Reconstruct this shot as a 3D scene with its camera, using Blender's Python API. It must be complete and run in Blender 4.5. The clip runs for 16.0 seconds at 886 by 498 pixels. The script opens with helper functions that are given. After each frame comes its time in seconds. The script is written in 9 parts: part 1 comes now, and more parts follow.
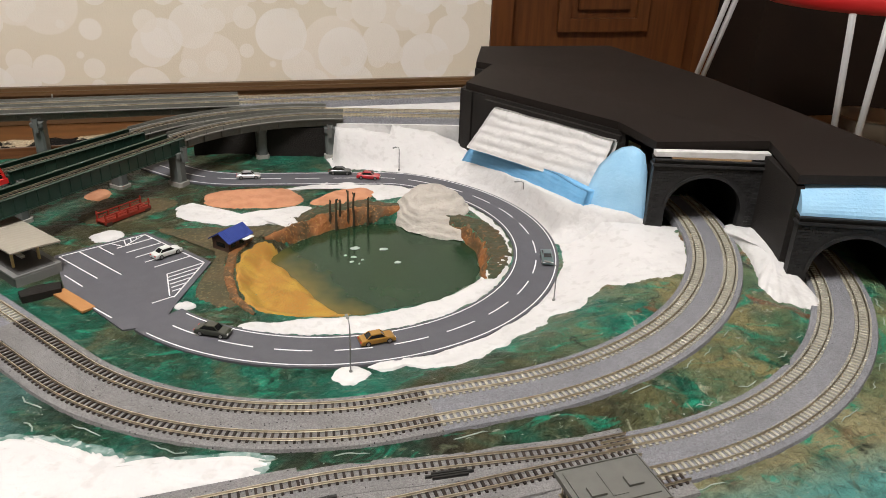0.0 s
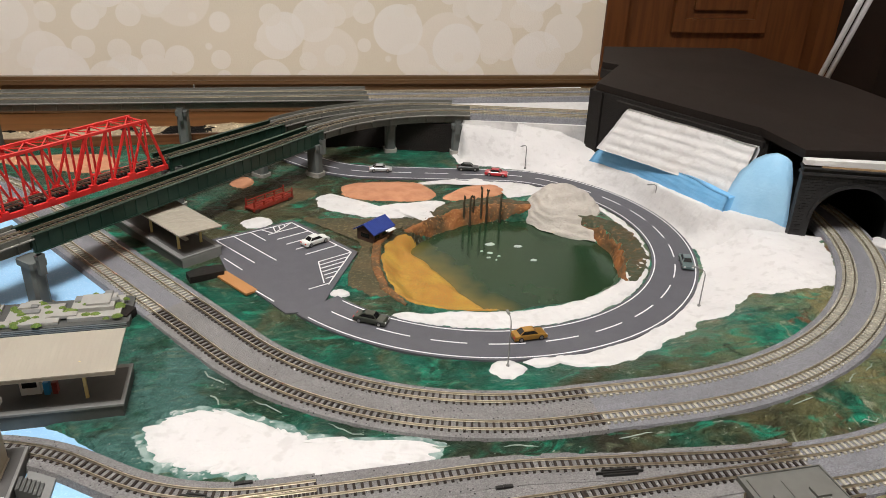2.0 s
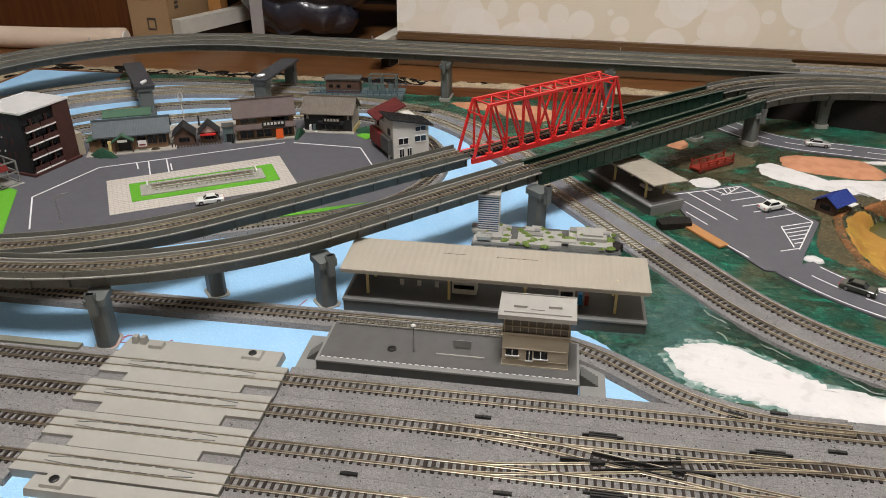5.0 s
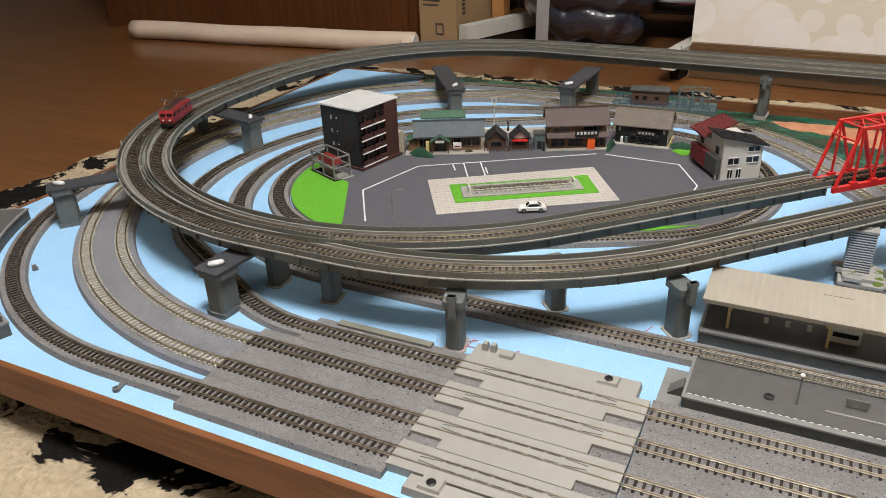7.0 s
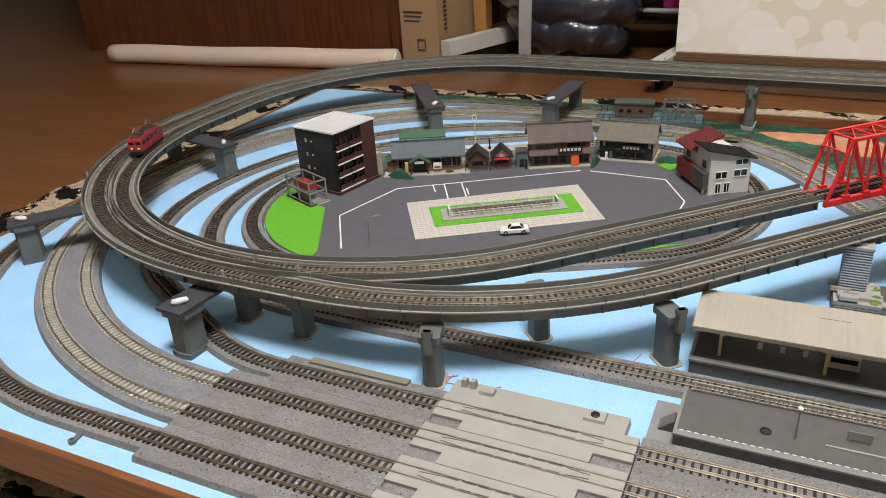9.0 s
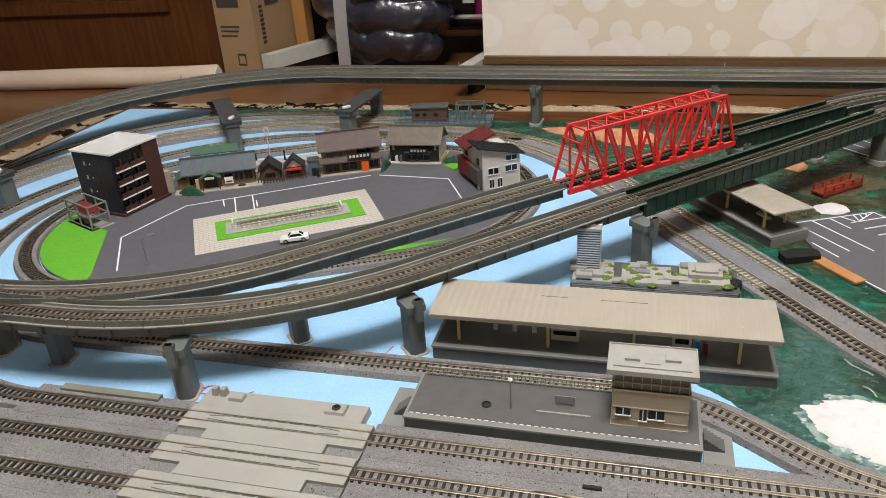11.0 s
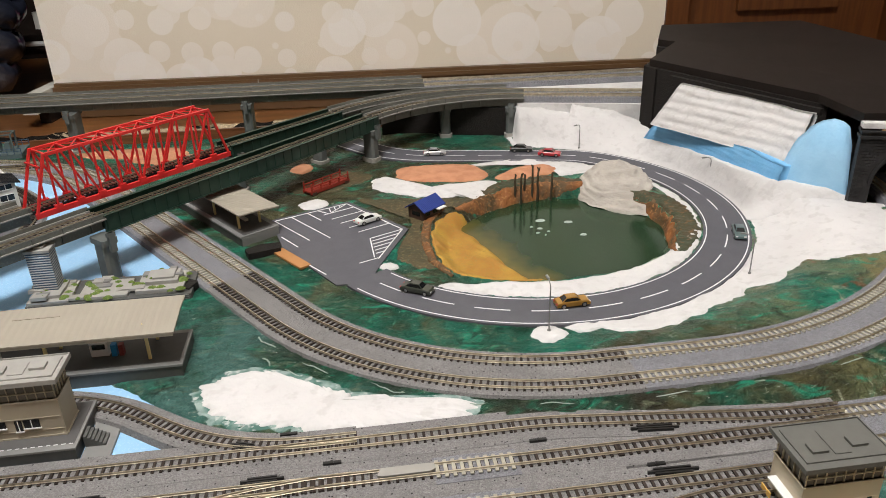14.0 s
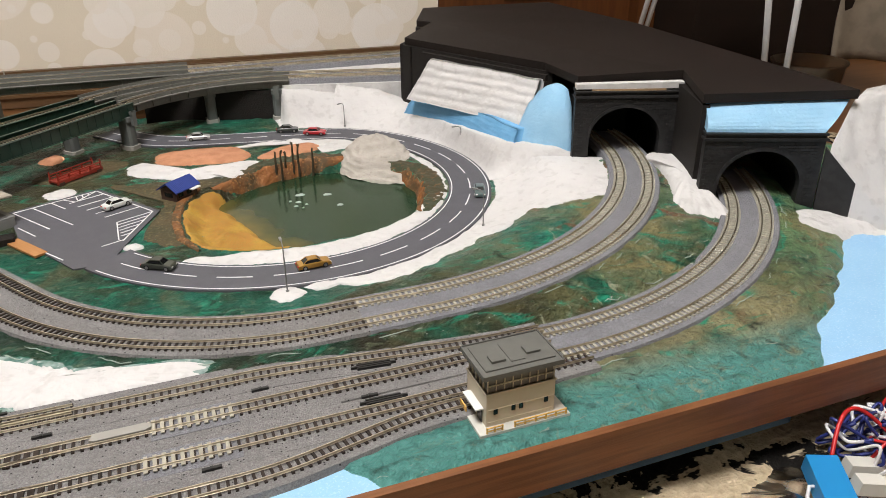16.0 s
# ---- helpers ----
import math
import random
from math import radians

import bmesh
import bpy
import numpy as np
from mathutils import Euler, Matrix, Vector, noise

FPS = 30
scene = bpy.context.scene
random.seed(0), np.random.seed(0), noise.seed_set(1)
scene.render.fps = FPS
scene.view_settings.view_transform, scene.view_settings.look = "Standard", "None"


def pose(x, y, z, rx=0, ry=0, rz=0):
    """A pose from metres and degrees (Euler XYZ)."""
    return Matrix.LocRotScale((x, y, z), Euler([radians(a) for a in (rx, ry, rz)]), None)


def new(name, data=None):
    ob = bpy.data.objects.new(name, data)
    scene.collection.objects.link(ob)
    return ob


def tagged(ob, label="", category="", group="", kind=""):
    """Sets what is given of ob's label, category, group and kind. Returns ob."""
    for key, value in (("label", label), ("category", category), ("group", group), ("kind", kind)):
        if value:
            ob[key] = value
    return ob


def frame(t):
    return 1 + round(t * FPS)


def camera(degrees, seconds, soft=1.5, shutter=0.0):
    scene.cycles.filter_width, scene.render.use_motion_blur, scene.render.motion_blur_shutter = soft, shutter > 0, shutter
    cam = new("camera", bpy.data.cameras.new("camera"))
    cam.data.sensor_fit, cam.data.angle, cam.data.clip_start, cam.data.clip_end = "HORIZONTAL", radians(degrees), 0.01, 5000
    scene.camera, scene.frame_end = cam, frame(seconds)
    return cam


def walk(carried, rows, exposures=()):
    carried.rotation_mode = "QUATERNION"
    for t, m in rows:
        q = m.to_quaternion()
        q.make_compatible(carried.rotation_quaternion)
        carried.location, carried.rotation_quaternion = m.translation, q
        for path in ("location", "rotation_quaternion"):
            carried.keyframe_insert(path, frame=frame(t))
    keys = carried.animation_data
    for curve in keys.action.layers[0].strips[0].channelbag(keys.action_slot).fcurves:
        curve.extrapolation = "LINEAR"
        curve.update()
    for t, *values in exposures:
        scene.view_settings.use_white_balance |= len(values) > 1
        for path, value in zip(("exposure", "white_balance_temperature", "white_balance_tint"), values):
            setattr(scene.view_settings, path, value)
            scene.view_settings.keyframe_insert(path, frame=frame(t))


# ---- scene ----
cam = camera(60.8, 16.0, soft=0.42)
METRES, EYE, TILT, LEAN, TURN = 0.95, 0.36, 0.0, 0.0, -19.5
ROWS = [
    (0.0, 0.0, 0.0, 0.0, 0.88, -24.98, -1.9),
    (0.5, -0.0163, -0.002, 0.0015, 1.81, -25.12, -1.8),
    (1.0, -0.0355, -0.0061, 0.0017, 3.15, -25.27, -1.96),
    (1.5, -0.0525, -0.0094, 0.0053, 4.5, -25.43, -2.15),
    (2.0, -0.0809, -0.0188, 0.0072, 6.66, -25.61, -1.97),
    (2.5, -0.1184, -0.0334, 0.0082, 10.13, -26.06, -1.27),
    (3.0, -0.1555, -0.0505, 0.0064, 13.99, -26.8, -0.68),
    (3.5, -0.1852, -0.0719, 0.0088, 17.41, -27.26, -0.82),
    (4.0, -0.2078, -0.0896, 0.0116, 20.12, -27.35, -1.16),
    (4.5, -0.2331, -0.1131, 0.0079, 23.39, -27.66, -0.98),
    (5.0, -0.264, -0.1453, 0.0051, 28.51, -27.93, -0.02),
    (7.5, -0.404, -0.1944, -0.0055, 46.69, -26.65, 2.41),
    (8.0, -0.413, -0.1813, -0.0067, 46.65, -26.33, 2.74),
    (10.5, -0.3316, -0.1149, -0.0059, 37.0, -26.06, 3.74),
    (11.0, -0.299, -0.0981, -0.0067, 34.06, -26.01, 3.63),
    (11.5, -0.2647, -0.0839, -0.0078, 31.02, -26.1, 3.55),
    (12.0, -0.2227, -0.0688, -0.0087, 27.29, -26.15, 3.27),
    (12.5, -0.1804, -0.0567, -0.0088, 23.43, -26.03, 2.75),
    (13.0, -0.1388, -0.0461, -0.0096, 20.07, -25.83, 2.49),
    (13.5, -0.0937, -0.0424, -0.0077, 16.0, -25.62, 2.12),
    (14.0, -0.0439, -0.042, -0.0125, 11.49, -25.51, 1.52),
    (14.5, -0.0068, -0.0459, -0.0155, 7.4, -25.42, 1.16),
    (15.0, 0.0255, -0.0561, -0.0209, 3.65, -25.23, 1.13),
    (15.5, 0.0429, -0.0654, -0.029, 0.61, -25.34, 1.01),
    (16.0, 0.0537, -0.0718, -0.0361, -1.59, -25.72, 0.43),
]
walk(cam, [(t, pose(0, 0, EYE, TILT, LEAN, TURN) @ pose(METRES * x, METRES * y, METRES * z, 90 + pitch, roll, yaw)) for t, x, y, z, yaw, pitch, roll in ROWS], exposures=[(0.0, 0.0), (2.0, -0.06), (4.0, -0.17), (5.0, -0.14), (7.5, 0.07), (8.0, 0.07), (11.0, 0.02), (12.5, -0.09), (14.0, -0.09), (16.0, -0.02)])

# ---- light ----
world = bpy.data.worlds.new("room_air")
world.use_nodes = True
world.node_tree.nodes["Background"].inputs[0].default_value = (1.0, 0.93, 0.85, 1)
world.node_tree.nodes["Background"].inputs[1].default_value = 0.004
scene.world = world


bulb = bpy.data.lights.new("ceiling_lamp_light", "POINT")
bulb.energy, bulb.color, bulb.shadow_soft_size = 172.0, (1.0, 0.97, 0.965), 0.28
new("ceiling_lamp_light", bulb).location = (-0.28, 0.06, 2.02)


# ---- materials ----
def material(name, colour, rough=0.6, metal=0.0, second=None, scale=60.0, mix=0.5, fine=None, fine_scale=900.0,
             bump=0.0, bump_scale=600.0, coat=0.0, stretch=(1, 1, 1), each=0.0, spread=(0.4, 0.6), spec=0.5):
    """Base colour broken by a broad noise towards `second`, a fine noise towards `fine`, and a relief."""
    m = bpy.data.materials.new(name)
    m.use_nodes = True
    t = m.node_tree
    n, l = t.nodes, t.links
    b = n["Principled BSDF"]
    b.inputs["Roughness"].default_value, b.inputs["Metallic"].default_value = rough, metal
    b.inputs["Coat Weight"].default_value = coat
    b.inputs["Specular IOR Level"].default_value = spec
    co = n.new("ShaderNodeTexCoord")
    mp = n.new("ShaderNodeMapping")
    mp.inputs["Scale"].default_value = stretch
    l.new(co.outputs["Object"], mp.inputs["Vector"])

    def noise_tex(s, detail=4.0, lo=0.4, hi=0.6):
        x = n.new("ShaderNodeTexNoise")
        x.inputs["Scale"].default_value, x.inputs["Detail"].default_value = s, detail
        l.new(mp.outputs[0], x.inputs["Vector"])
        r = n.new("ShaderNodeMapRange")
        r.inputs["From Min"].default_value, r.inputs["From Max"].default_value = lo, hi
        l.new(x.outputs["Fac"], r.inputs["Value"])
        return r.outputs[0]

    def blend(fac, a, c):
        x = n.new("ShaderNodeMix")
        x.data_type = "RGBA"
        if isinstance(fac, float):
            x.inputs[0].default_value = fac
        else:
            l.new(fac, x.inputs[0])
        for sock, v in ((x.inputs[6], a), (x.inputs[7], c)):
            if isinstance(v, tuple):
                sock.default_value = (*v, 1)
            else:
                l.new(v, sock)
        return x.outputs[2]

    def times(fac, k):
        x = n.new("ShaderNodeMath")
        x.operation = "MULTIPLY"
        l.new(fac, x.inputs[0])
        x.inputs[1].default_value = k
        return x.outputs[0]

    out = colour
    if second:
        out = blend(times(noise_tex(scale, 4.0, *spread), mix), out, second)
    if fine:
        out = blend(times(noise_tex(fine_scale, 2.0, 0.56, 0.66), 0.8), out, fine)
    if each:
        oi = n.new("ShaderNodeObjectInfo")
        hsv = n.new("ShaderNodeHueSaturation")
        r = n.new("ShaderNodeMapRange")
        r.inputs["To Min"].default_value, r.inputs["To Max"].default_value = 1 - each, 1 + each
        l.new(oi.outputs["Random"], r.inputs["Value"])
        l.new(r.outputs[0], hsv.inputs["Value"])
        if isinstance(out, tuple):
            hsv.inputs["Color"].default_value = (*out, 1)
        else:
            l.new(out, hsv.inputs["Color"])
        out = hsv.outputs[0]
    if isinstance(out, tuple):
        b.inputs["Base Color"].default_value = (*out, 1)
    else:
        l.new(out, b.inputs["Base Color"])
    if bump:
        x = n.new("ShaderNodeTexNoise")
        x.inputs["Scale"].default_value, x.inputs["Detail"].default_value = bump_scale, 5.0
        l.new(mp.outputs[0], x.inputs["Vector"])
        bp = n.new("ShaderNodeBump")
        bp.inputs["Strength"].default_value, bp.inputs["Distance"].default_value = 1.0, bump
        l.new(x.outputs["Fac"], bp.inputs["Height"])
        l.new(bp.outputs[0], b.inputs["Normal"])
    return m


def ballast(name, stone, chip, share):
    """Loose stones: each grain with its own shade, dark chips scattered among them. share: of stones that are pale."""
    m = material(name, stone, 0.95, bump=0.0012, bump_scale=1000, spec=0.2)
    n, l = m.node_tree.nodes, m.node_tree.links
    b = n["Principled BSDF"]
    co = n.new("ShaderNodeTexCoord")

    def cells(scale):
        v = n.new("ShaderNodeTexVoronoi")
        v.inputs["Scale"].default_value = scale
        l.new(co.outputs["Object"], v.inputs["Vector"])
        sep = n.new("ShaderNodeSeparateColor")
        l.new(v.outputs["Color"], sep.inputs[0])
        return v.outputs["Distance"], sep.outputs[0]

    def ranged(sock, a, c, p, q):
        r = n.new("ShaderNodeMapRange")
        for k, w in zip(("From Min", "From Max", "To Min", "To Max"), (a, c, p, q)):
            r.inputs[k].default_value = w
        l.new(sock, r.inputs["Value"])
        return r.outputs[0]

    def mixed(fac, a, c):
        x = n.new("ShaderNodeMix")
        x.data_type = "RGBA"
        l.new(fac, x.inputs[0])
        for sock, v in ((x.inputs[6], a), (x.inputs[7], c)):
            if isinstance(v, tuple):
                sock.default_value = (*v, 1)
            else:
                l.new(v, sock)
        return x.outputs[2]

    _, shade = cells(1100)
    c = mixed(ranged(shade, 0.0, 1.0, 0.0, 1.0), tuple(0.72 * k for k in stone), tuple(1.14 * k for k in stone))
    broad = n.new("ShaderNodeTexNoise")
    broad.inputs["Scale"].default_value = 26
    l.new(co.outputs["Object"], broad.inputs["Vector"])
    c = mixed(ranged(broad.outputs["Fac"], 0.4, 0.7, 0.0, 0.35), c, tuple(0.62 * k for k in stone))
    dist, pick = cells(560)
    both = n.new("ShaderNodeMath")
    both.operation = "MULTIPLY"
    l.new(ranged(pick, share, share + 0.02, 0.0, 1.0), both.inputs[0])
    l.new(ranged(dist, 0.30, 0.42, 1.0, 0.0), both.inputs[1])
    l.new(mixed(both.outputs[0], c, chip), b.inputs["Base Color"])
    return m


M_BLUE = material("blue_foam_sheet", (0.30, 0.54, 0.78), 0.85, second=(0.34, 0.58, 0.80), scale=25, fine=(0.40, 0.62, 0.83), fine_scale=700, bump=0.0003, bump_scale=500, spec=0.25)
M_FOAM_BLUE = material("raw_blue_foam", (0.17, 0.45, 0.75), 0.8, second=(0.23, 0.52, 0.80), scale=60, bump=0.0006, bump_scale=300)
M_FOAM_PALE = material("pale_blue_foam", (0.30, 0.56, 0.78), 0.8, second=(0.38, 0.64, 0.84), scale=40, bump=0.0006, bump_scale=300)
M_EDGE = material("brown_wood_edging", (0.15, 0.055, 0.019), 0.45, second=(0.23, 0.090, 0.032), scale=9, stretch=(1.5, 20, 30), mix=0.8, bump=0.0002, bump_scale=60)
M_BALLAST = ballast("grey_ballast", (0.245, 0.237, 0.230), (0.040, 0.038, 0.037), 0.93)
M_BALLAST_FINE = ballast("fine_grey_ballast", (0.245, 0.246, 0.262), (0.09, 0.09, 0.095), 0.97)
M_SLEEPER = material("dark_brown_sleeper", (0.030, 0.022, 0.017), 0.7, second=(0.05, 0.037, 0.028), scale=200, each=0.35, spec=0.25)
M_CONCRETE_SLEEPER = material("concrete_sleeper", (0.40, 0.375, 0.30), 0.7, second=(0.34, 0.32, 0.255), scale=200, each=0.08)
M_RAIL = material("nickel_silver_rail", (0.74, 0.67, 0.54), 0.34, 1.0, second=(0.46, 0.39, 0.29), scale=120)
M_VIADUCT = material("grey_viaduct_plastic", (0.125, 0.125, 0.106), 0.5, second=(0.155, 0.155, 0.133), scale=30, fine=(0.18, 0.18, 0.155), fine_scale=500, bump=0.0001, bump_scale=900)
M_PIER = material("grey_pier_plastic", (0.125, 0.136, 0.128), 0.55, second=(0.09, 0.10, 0.096), scale=30)
M_LEDGE = material("pale_viaduct_edge", (0.27, 0.262, 0.235), 0.42, second=(0.22, 0.213, 0.19), scale=40, fine=(0.32, 0.31, 0.28), fine_scale=500)
M_DECK = material("viaduct_trackbed", (0.20, 0.19, 0.168), 0.8, second=(0.135, 0.128, 0.112), scale=90, fine=(0.10, 0.095, 0.085), fine_scale=900, bump=0.0004, bump_scale=1200)
M_GIRDER = material("dark_green_girder", (0.008, 0.031, 0.020), 0.42, second=(0.012, 0.042, 0.027), scale=70, spec=0.45)
M_TRUSS = material("red_truss_plastic", (0.70, 0.026, 0.024), 0.38, second=(0.76, 0.04, 0.034), scale=50)
M_ROAD = material("grey_road_plate", (0.090, 0.090, 0.102), 0.7, second=(0.104, 0.104, 0.116), scale=90, bump=0.0002, bump_scale=1500)
M_LINE = material("white_road_paint", (0.82, 0.82, 0.82), 0.6)
M_GREEN_SHEET = material("bright_green_sheet", (0.10, 0.36, 0.015), 0.85, second=(0.13, 0.42, 0.025), scale=200, bump=0.0004, bump_scale=1500)
M_SNOW = material("white_plaster", (0.66, 0.648, 0.632), 0.9, second=(0.60, 0.59, 0.573), scale=14, fine=(0.57, 0.557, 0.538), fine_scale=90, bump=0.0050, bump_scale=32, spec=0.2)
M_ORANGE = material("terracotta_plaster", (0.459, 0.205, 0.107), 0.9, second=(0.62, 0.31, 0.17), scale=60, bump=0.0008, bump_scale=200)
M_SAND = material("ochre_sand", (0.43, 0.26, 0.035), 0.8, second=(0.36, 0.15, 0.025), scale=30, mix=0.7, fine=(0.30, 0.2, 0.04), fine_scale=500, bump=0.0008, bump_scale=500)
M_RUST = material("rust_bank", (0.26, 0.095, 0.024), 0.75, second=(0.085, 0.055, 0.022), scale=30, mix=0.95, fine=(0.36, 0.17, 0.055), fine_scale=300, bump=0.003, bump_scale=160)
M_ROOFTOP = material("brown_black_foam_roof", (0.0105, 0.0068, 0.0048), 0.62, second=(0.016, 0.0108, 0.0078), scale=9, fine=(0.022, 0.017, 0.014), fine_scale=1300, bump=0.0006, bump_scale=900, spec=0.3)
M_BLACK = material("black_foam_board", (0.0085, 0.0062, 0.0048), 0.7, second=(0.013, 0.0095, 0.0072), scale=30, fine=(0.024, 0.02, 0.017), fine_scale=1400, bump=0.0012, bump_scale=700, spec=0.35)
M_STONE = material("dark_stone_portal", (0.016, 0.0155, 0.0155), 0.6, second=(0.028, 0.027, 0.027), scale=120, each=0.35, bump=0.0003, bump_scale=900, spec=0.35)
M_BEIGE = material("beige_plastic", (0.40, 0.35, 0.26), 0.6, second=(0.44, 0.39, 0.30), scale=40)
M_ROOF_BEIGE = material("beige_canopy", (0.34, 0.308, 0.247), 0.6, second=(0.37, 0.34, 0.273), scale=25)
M_PLATE = material("light_grey_plate", (0.315, 0.305, 0.27), 0.6, second=(0.345, 0.335, 0.30), scale=60)
M_PLATFORM = material("grey_platform_top", (0.085, 0.082, 0.078), 0.7, second=(0.105, 0.102, 0.098), scale=80)
M_PLATFORM_SIDE = material("dark_platform_side", (0.075, 0.078, 0.072), 0.6, second=(0.10, 0.10, 0.095), scale=120)
M_GREY = material("mid_grey_plastic", (0.20, 0.20, 0.19), 0.6, second=(0.23, 0.23, 0.22), scale=60)
M_CREAM = material("cream_plastic", (0.62, 0.50, 0.22), 0.5)
M_YELLOW = material("yellow_fence_plastic", (0.75, 0.45, 0.12), 0.5)
M_WHITE = material("white_plastic", (0.78, 0.78, 0.76), 0.45)
M_DARK = material("black_plastic", (0.012, 0.012, 0.012), 0.4)
M_BROWNWALL = material("brown_house_wall", (0.10, 0.055, 0.035), 0.7, second=(0.07, 0.04, 0.025), scale=150)
M_OCHREWALL = material("ochre_wood_wall", (0.20, 0.12, 0.06), 0.7, second=(0.14, 0.08, 0.04), scale=200, stretch=(1, 1, 0.2))
M_BROWNROOF = material("brown_tile_roof", (0.085, 0.058, 0.052), 0.65, second=(0.11, 0.08, 0.07), scale=120)
M_TANROOF = material("tan_tile_roof", (0.16, 0.135, 0.105), 0.7, second=(0.12, 0.10, 0.08), scale=150)
M_SLATE = material("slate_tile_roof", (0.085, 0.105, 0.115), 0.65, second=(0.065, 0.08, 0.09), scale=140)
M_GREENROOF = material("green_canopy_roof", (0.055, 0.125, 0.075), 0.6, second=(0.04, 0.10, 0.06), scale=90)
M_REDROOF = material("dull_red_roof", (0.16, 0.03, 0.028), 0.6, second=(0.12, 0.025, 0.022), scale=90)
M_BLACKROOF = material("black_tile_roof", (0.022, 0.022, 0.023), 0.55)
M_OFFWHITE = material("offwhite_wall", (0.62, 0.61, 0.55), 0.6, second=(0.56, 0.55, 0.50), scale=60)
M_PALEWALL = material("pale_plaster_wall", (0.40, 0.37, 0.32), 0.7, second=(0.34, 0.32, 0.28), scale=60)
M_REDWALL = material("dark_red_wall", (0.20, 0.022, 0.018), 0.55)
M_MAROON = material("maroon_brick_wall", (0.055, 0.018, 0.015), 0.6, second=(0.075, 0.026, 0.02), scale=200)
M_CHARCOAL = material("charcoal_wall", (0.018, 0.019, 0.022), 0.55, second=(0.025, 0.026, 0.03), scale=60)
M_ORANGE_SIGN = material("orange_curtain", (0.85, 0.13, 0.02), 0.6)
M_RED = material("red_paint", (0.55, 0.02, 0.02), 0.4)
M_LOCO = material("maroon_red_loco", (0.27, 0.018, 0.022), 0.35, second=(0.32, 0.026, 0.03), scale=60)
M_METAL = material("dull_metal", (0.45, 0.44, 0.42), 0.35, 1.0)
M_TEAL = material("teal_grey_frame", (0.10, 0.14, 0.14), 0.6)
M_OFFICE = material("blue_grey_office", (0.045, 0.085, 0.135), 0.35)
M_BOARDWOOD = material("orange_brown_board", (0.42, 0.19, 0.06), 0.6, second=(0.48, 0.24, 0.09), scale=80, stretch=(1, 8, 1))
M_BLUEROOF = material("blue_tile_roof", (0.025, 0.05, 0.24), 0.5, second=(0.035, 0.065, 0.29), scale=90)
M_HUTWALL = material("dark_timber_wall", (0.06, 0.032, 0.02), 0.7)
M_ROCK = material("pale_rock_plaster", (0.50, 0.465, 0.41), 0.9, second=(0.40, 0.365, 0.315), scale=60, fine=(0.40, 0.36, 0.30), fine_scale=500, bump=0.002, bump_scale=120, stretch=(1, 1, 2.5))
M_TWIG = material("dead_trunk", (0.06, 0.045, 0.022), 0.9, second=(0.03, 0.025, 0.012), scale=300, bump=0.0006, bump_scale=900)
M_ASPHALT_LIGHT = material("paving_beige", (0.53, 0.50, 0.455), 0.75, second=(0.43, 0.39, 0.34), scale=300)
M_GLASS = material("dark_window", (0.01, 0.011, 0.012), 0.15)
M_TYRE = material("tyre_rubber", (0.01, 0.01, 0.01), 0.7)
M_MOSS = material("moss_green_shrub", (0.10, 0.17, 0.03), 0.9, second=(0.22, 0.25, 0.06), scale=500, bump=0.001, bump_scale=900)
M_WOODFLOOR = material("polished_brown_floor", (0.205, 0.088, 0.028), 0.32, second=(0.14, 0.058, 0.019), scale=5, stretch=(1, 12, 1), mix=0.8, coat=0.12)
M_WOODDOOR = material("dark_brown_door", (0.120, 0.042, 0.012), 0.40, second=(0.076, 0.025, 0.0075), scale=6, stretch=(14, 1, 1), mix=0.8, spec=0.35)
M_SKIRT = material("brown_skirting", (0.150, 0.085, 0.038), 0.40, second=(0.115, 0.062, 0.028), scale=6, stretch=(1, 8, 8))
M_CARTON = material("brown_cardboard", (0.36, 0.235, 0.12), 0.8, second=(0.40, 0.26, 0.14), scale=12)
M_PRINT = material("dark_print", (0.06, 0.05, 0.04), 0.7)
M_POST = material("honey_wood_post", (0.42, 0.20, 0.06), 0.5, second=(0.35, 0.16, 0.045), scale=10, stretch=(1, 1, 0.1))
M_ROLL = material("cream_foam_roll", (0.74, 0.60, 0.47), 0.8, second=(0.70, 0.56, 0.43), scale=15, bump=0.0006, bump_scale=300)
M_JACKET = material("dark_navy_nylon", (0.020, 0.024, 0.040), 0.34, second=(0.028, 0.034, 0.056), scale=20, bump=0.010, bump_scale=16, spec=1.0, coat=0.8)
M_STRAP = material("grey_webbing", (0.40, 0.39, 0.385), 0.45, bump=0.0004, bump_scale=700)
# near-black: the shade of unlit places is put into this colour
M_SHADE_WOOD = material("near_black_wood_with_shade", (0.012, 0.007, 0.0045), 0.7, second=(0.018, 0.010, 0.006), scale=8, spec=0.2)
M_CEILING = material("white_ceiling", (0.62, 0.60, 0.56), 0.9, second=(0.58, 0.56, 0.52), scale=4)
M_PLASTER = material("cream_wall", (0.36, 0.31, 0.25), 0.9, second=(0.33, 0.285, 0.23), scale=4)
M_STEEL = material("white_enamel_tube", (0.50, 0.50, 0.49), 0.3)
M_CLOTH = material("grey_brown_cloth", (0.27, 0.225, 0.165), 0.95, second=(0.16, 0.132, 0.095), scale=20, bump=0.004, bump_scale=30)
M_WIRE_WHITE = material("white_cable", (0.75, 0.74, 0.74), 0.45)
M_WIRE_RED = material("red_cable", (0.55, 0.02, 0.02), 0.4)
M_WIRE_BLUE = material("dark_blue_cable", (0.02, 0.03, 0.16), 0.4)
M_GLAZING = material("smoky_glazing", (0.17, 0.16, 0.135), 0.2)
M_FLECK = material("pale_foam", (0.42, 0.47, 0.43), 0.6)
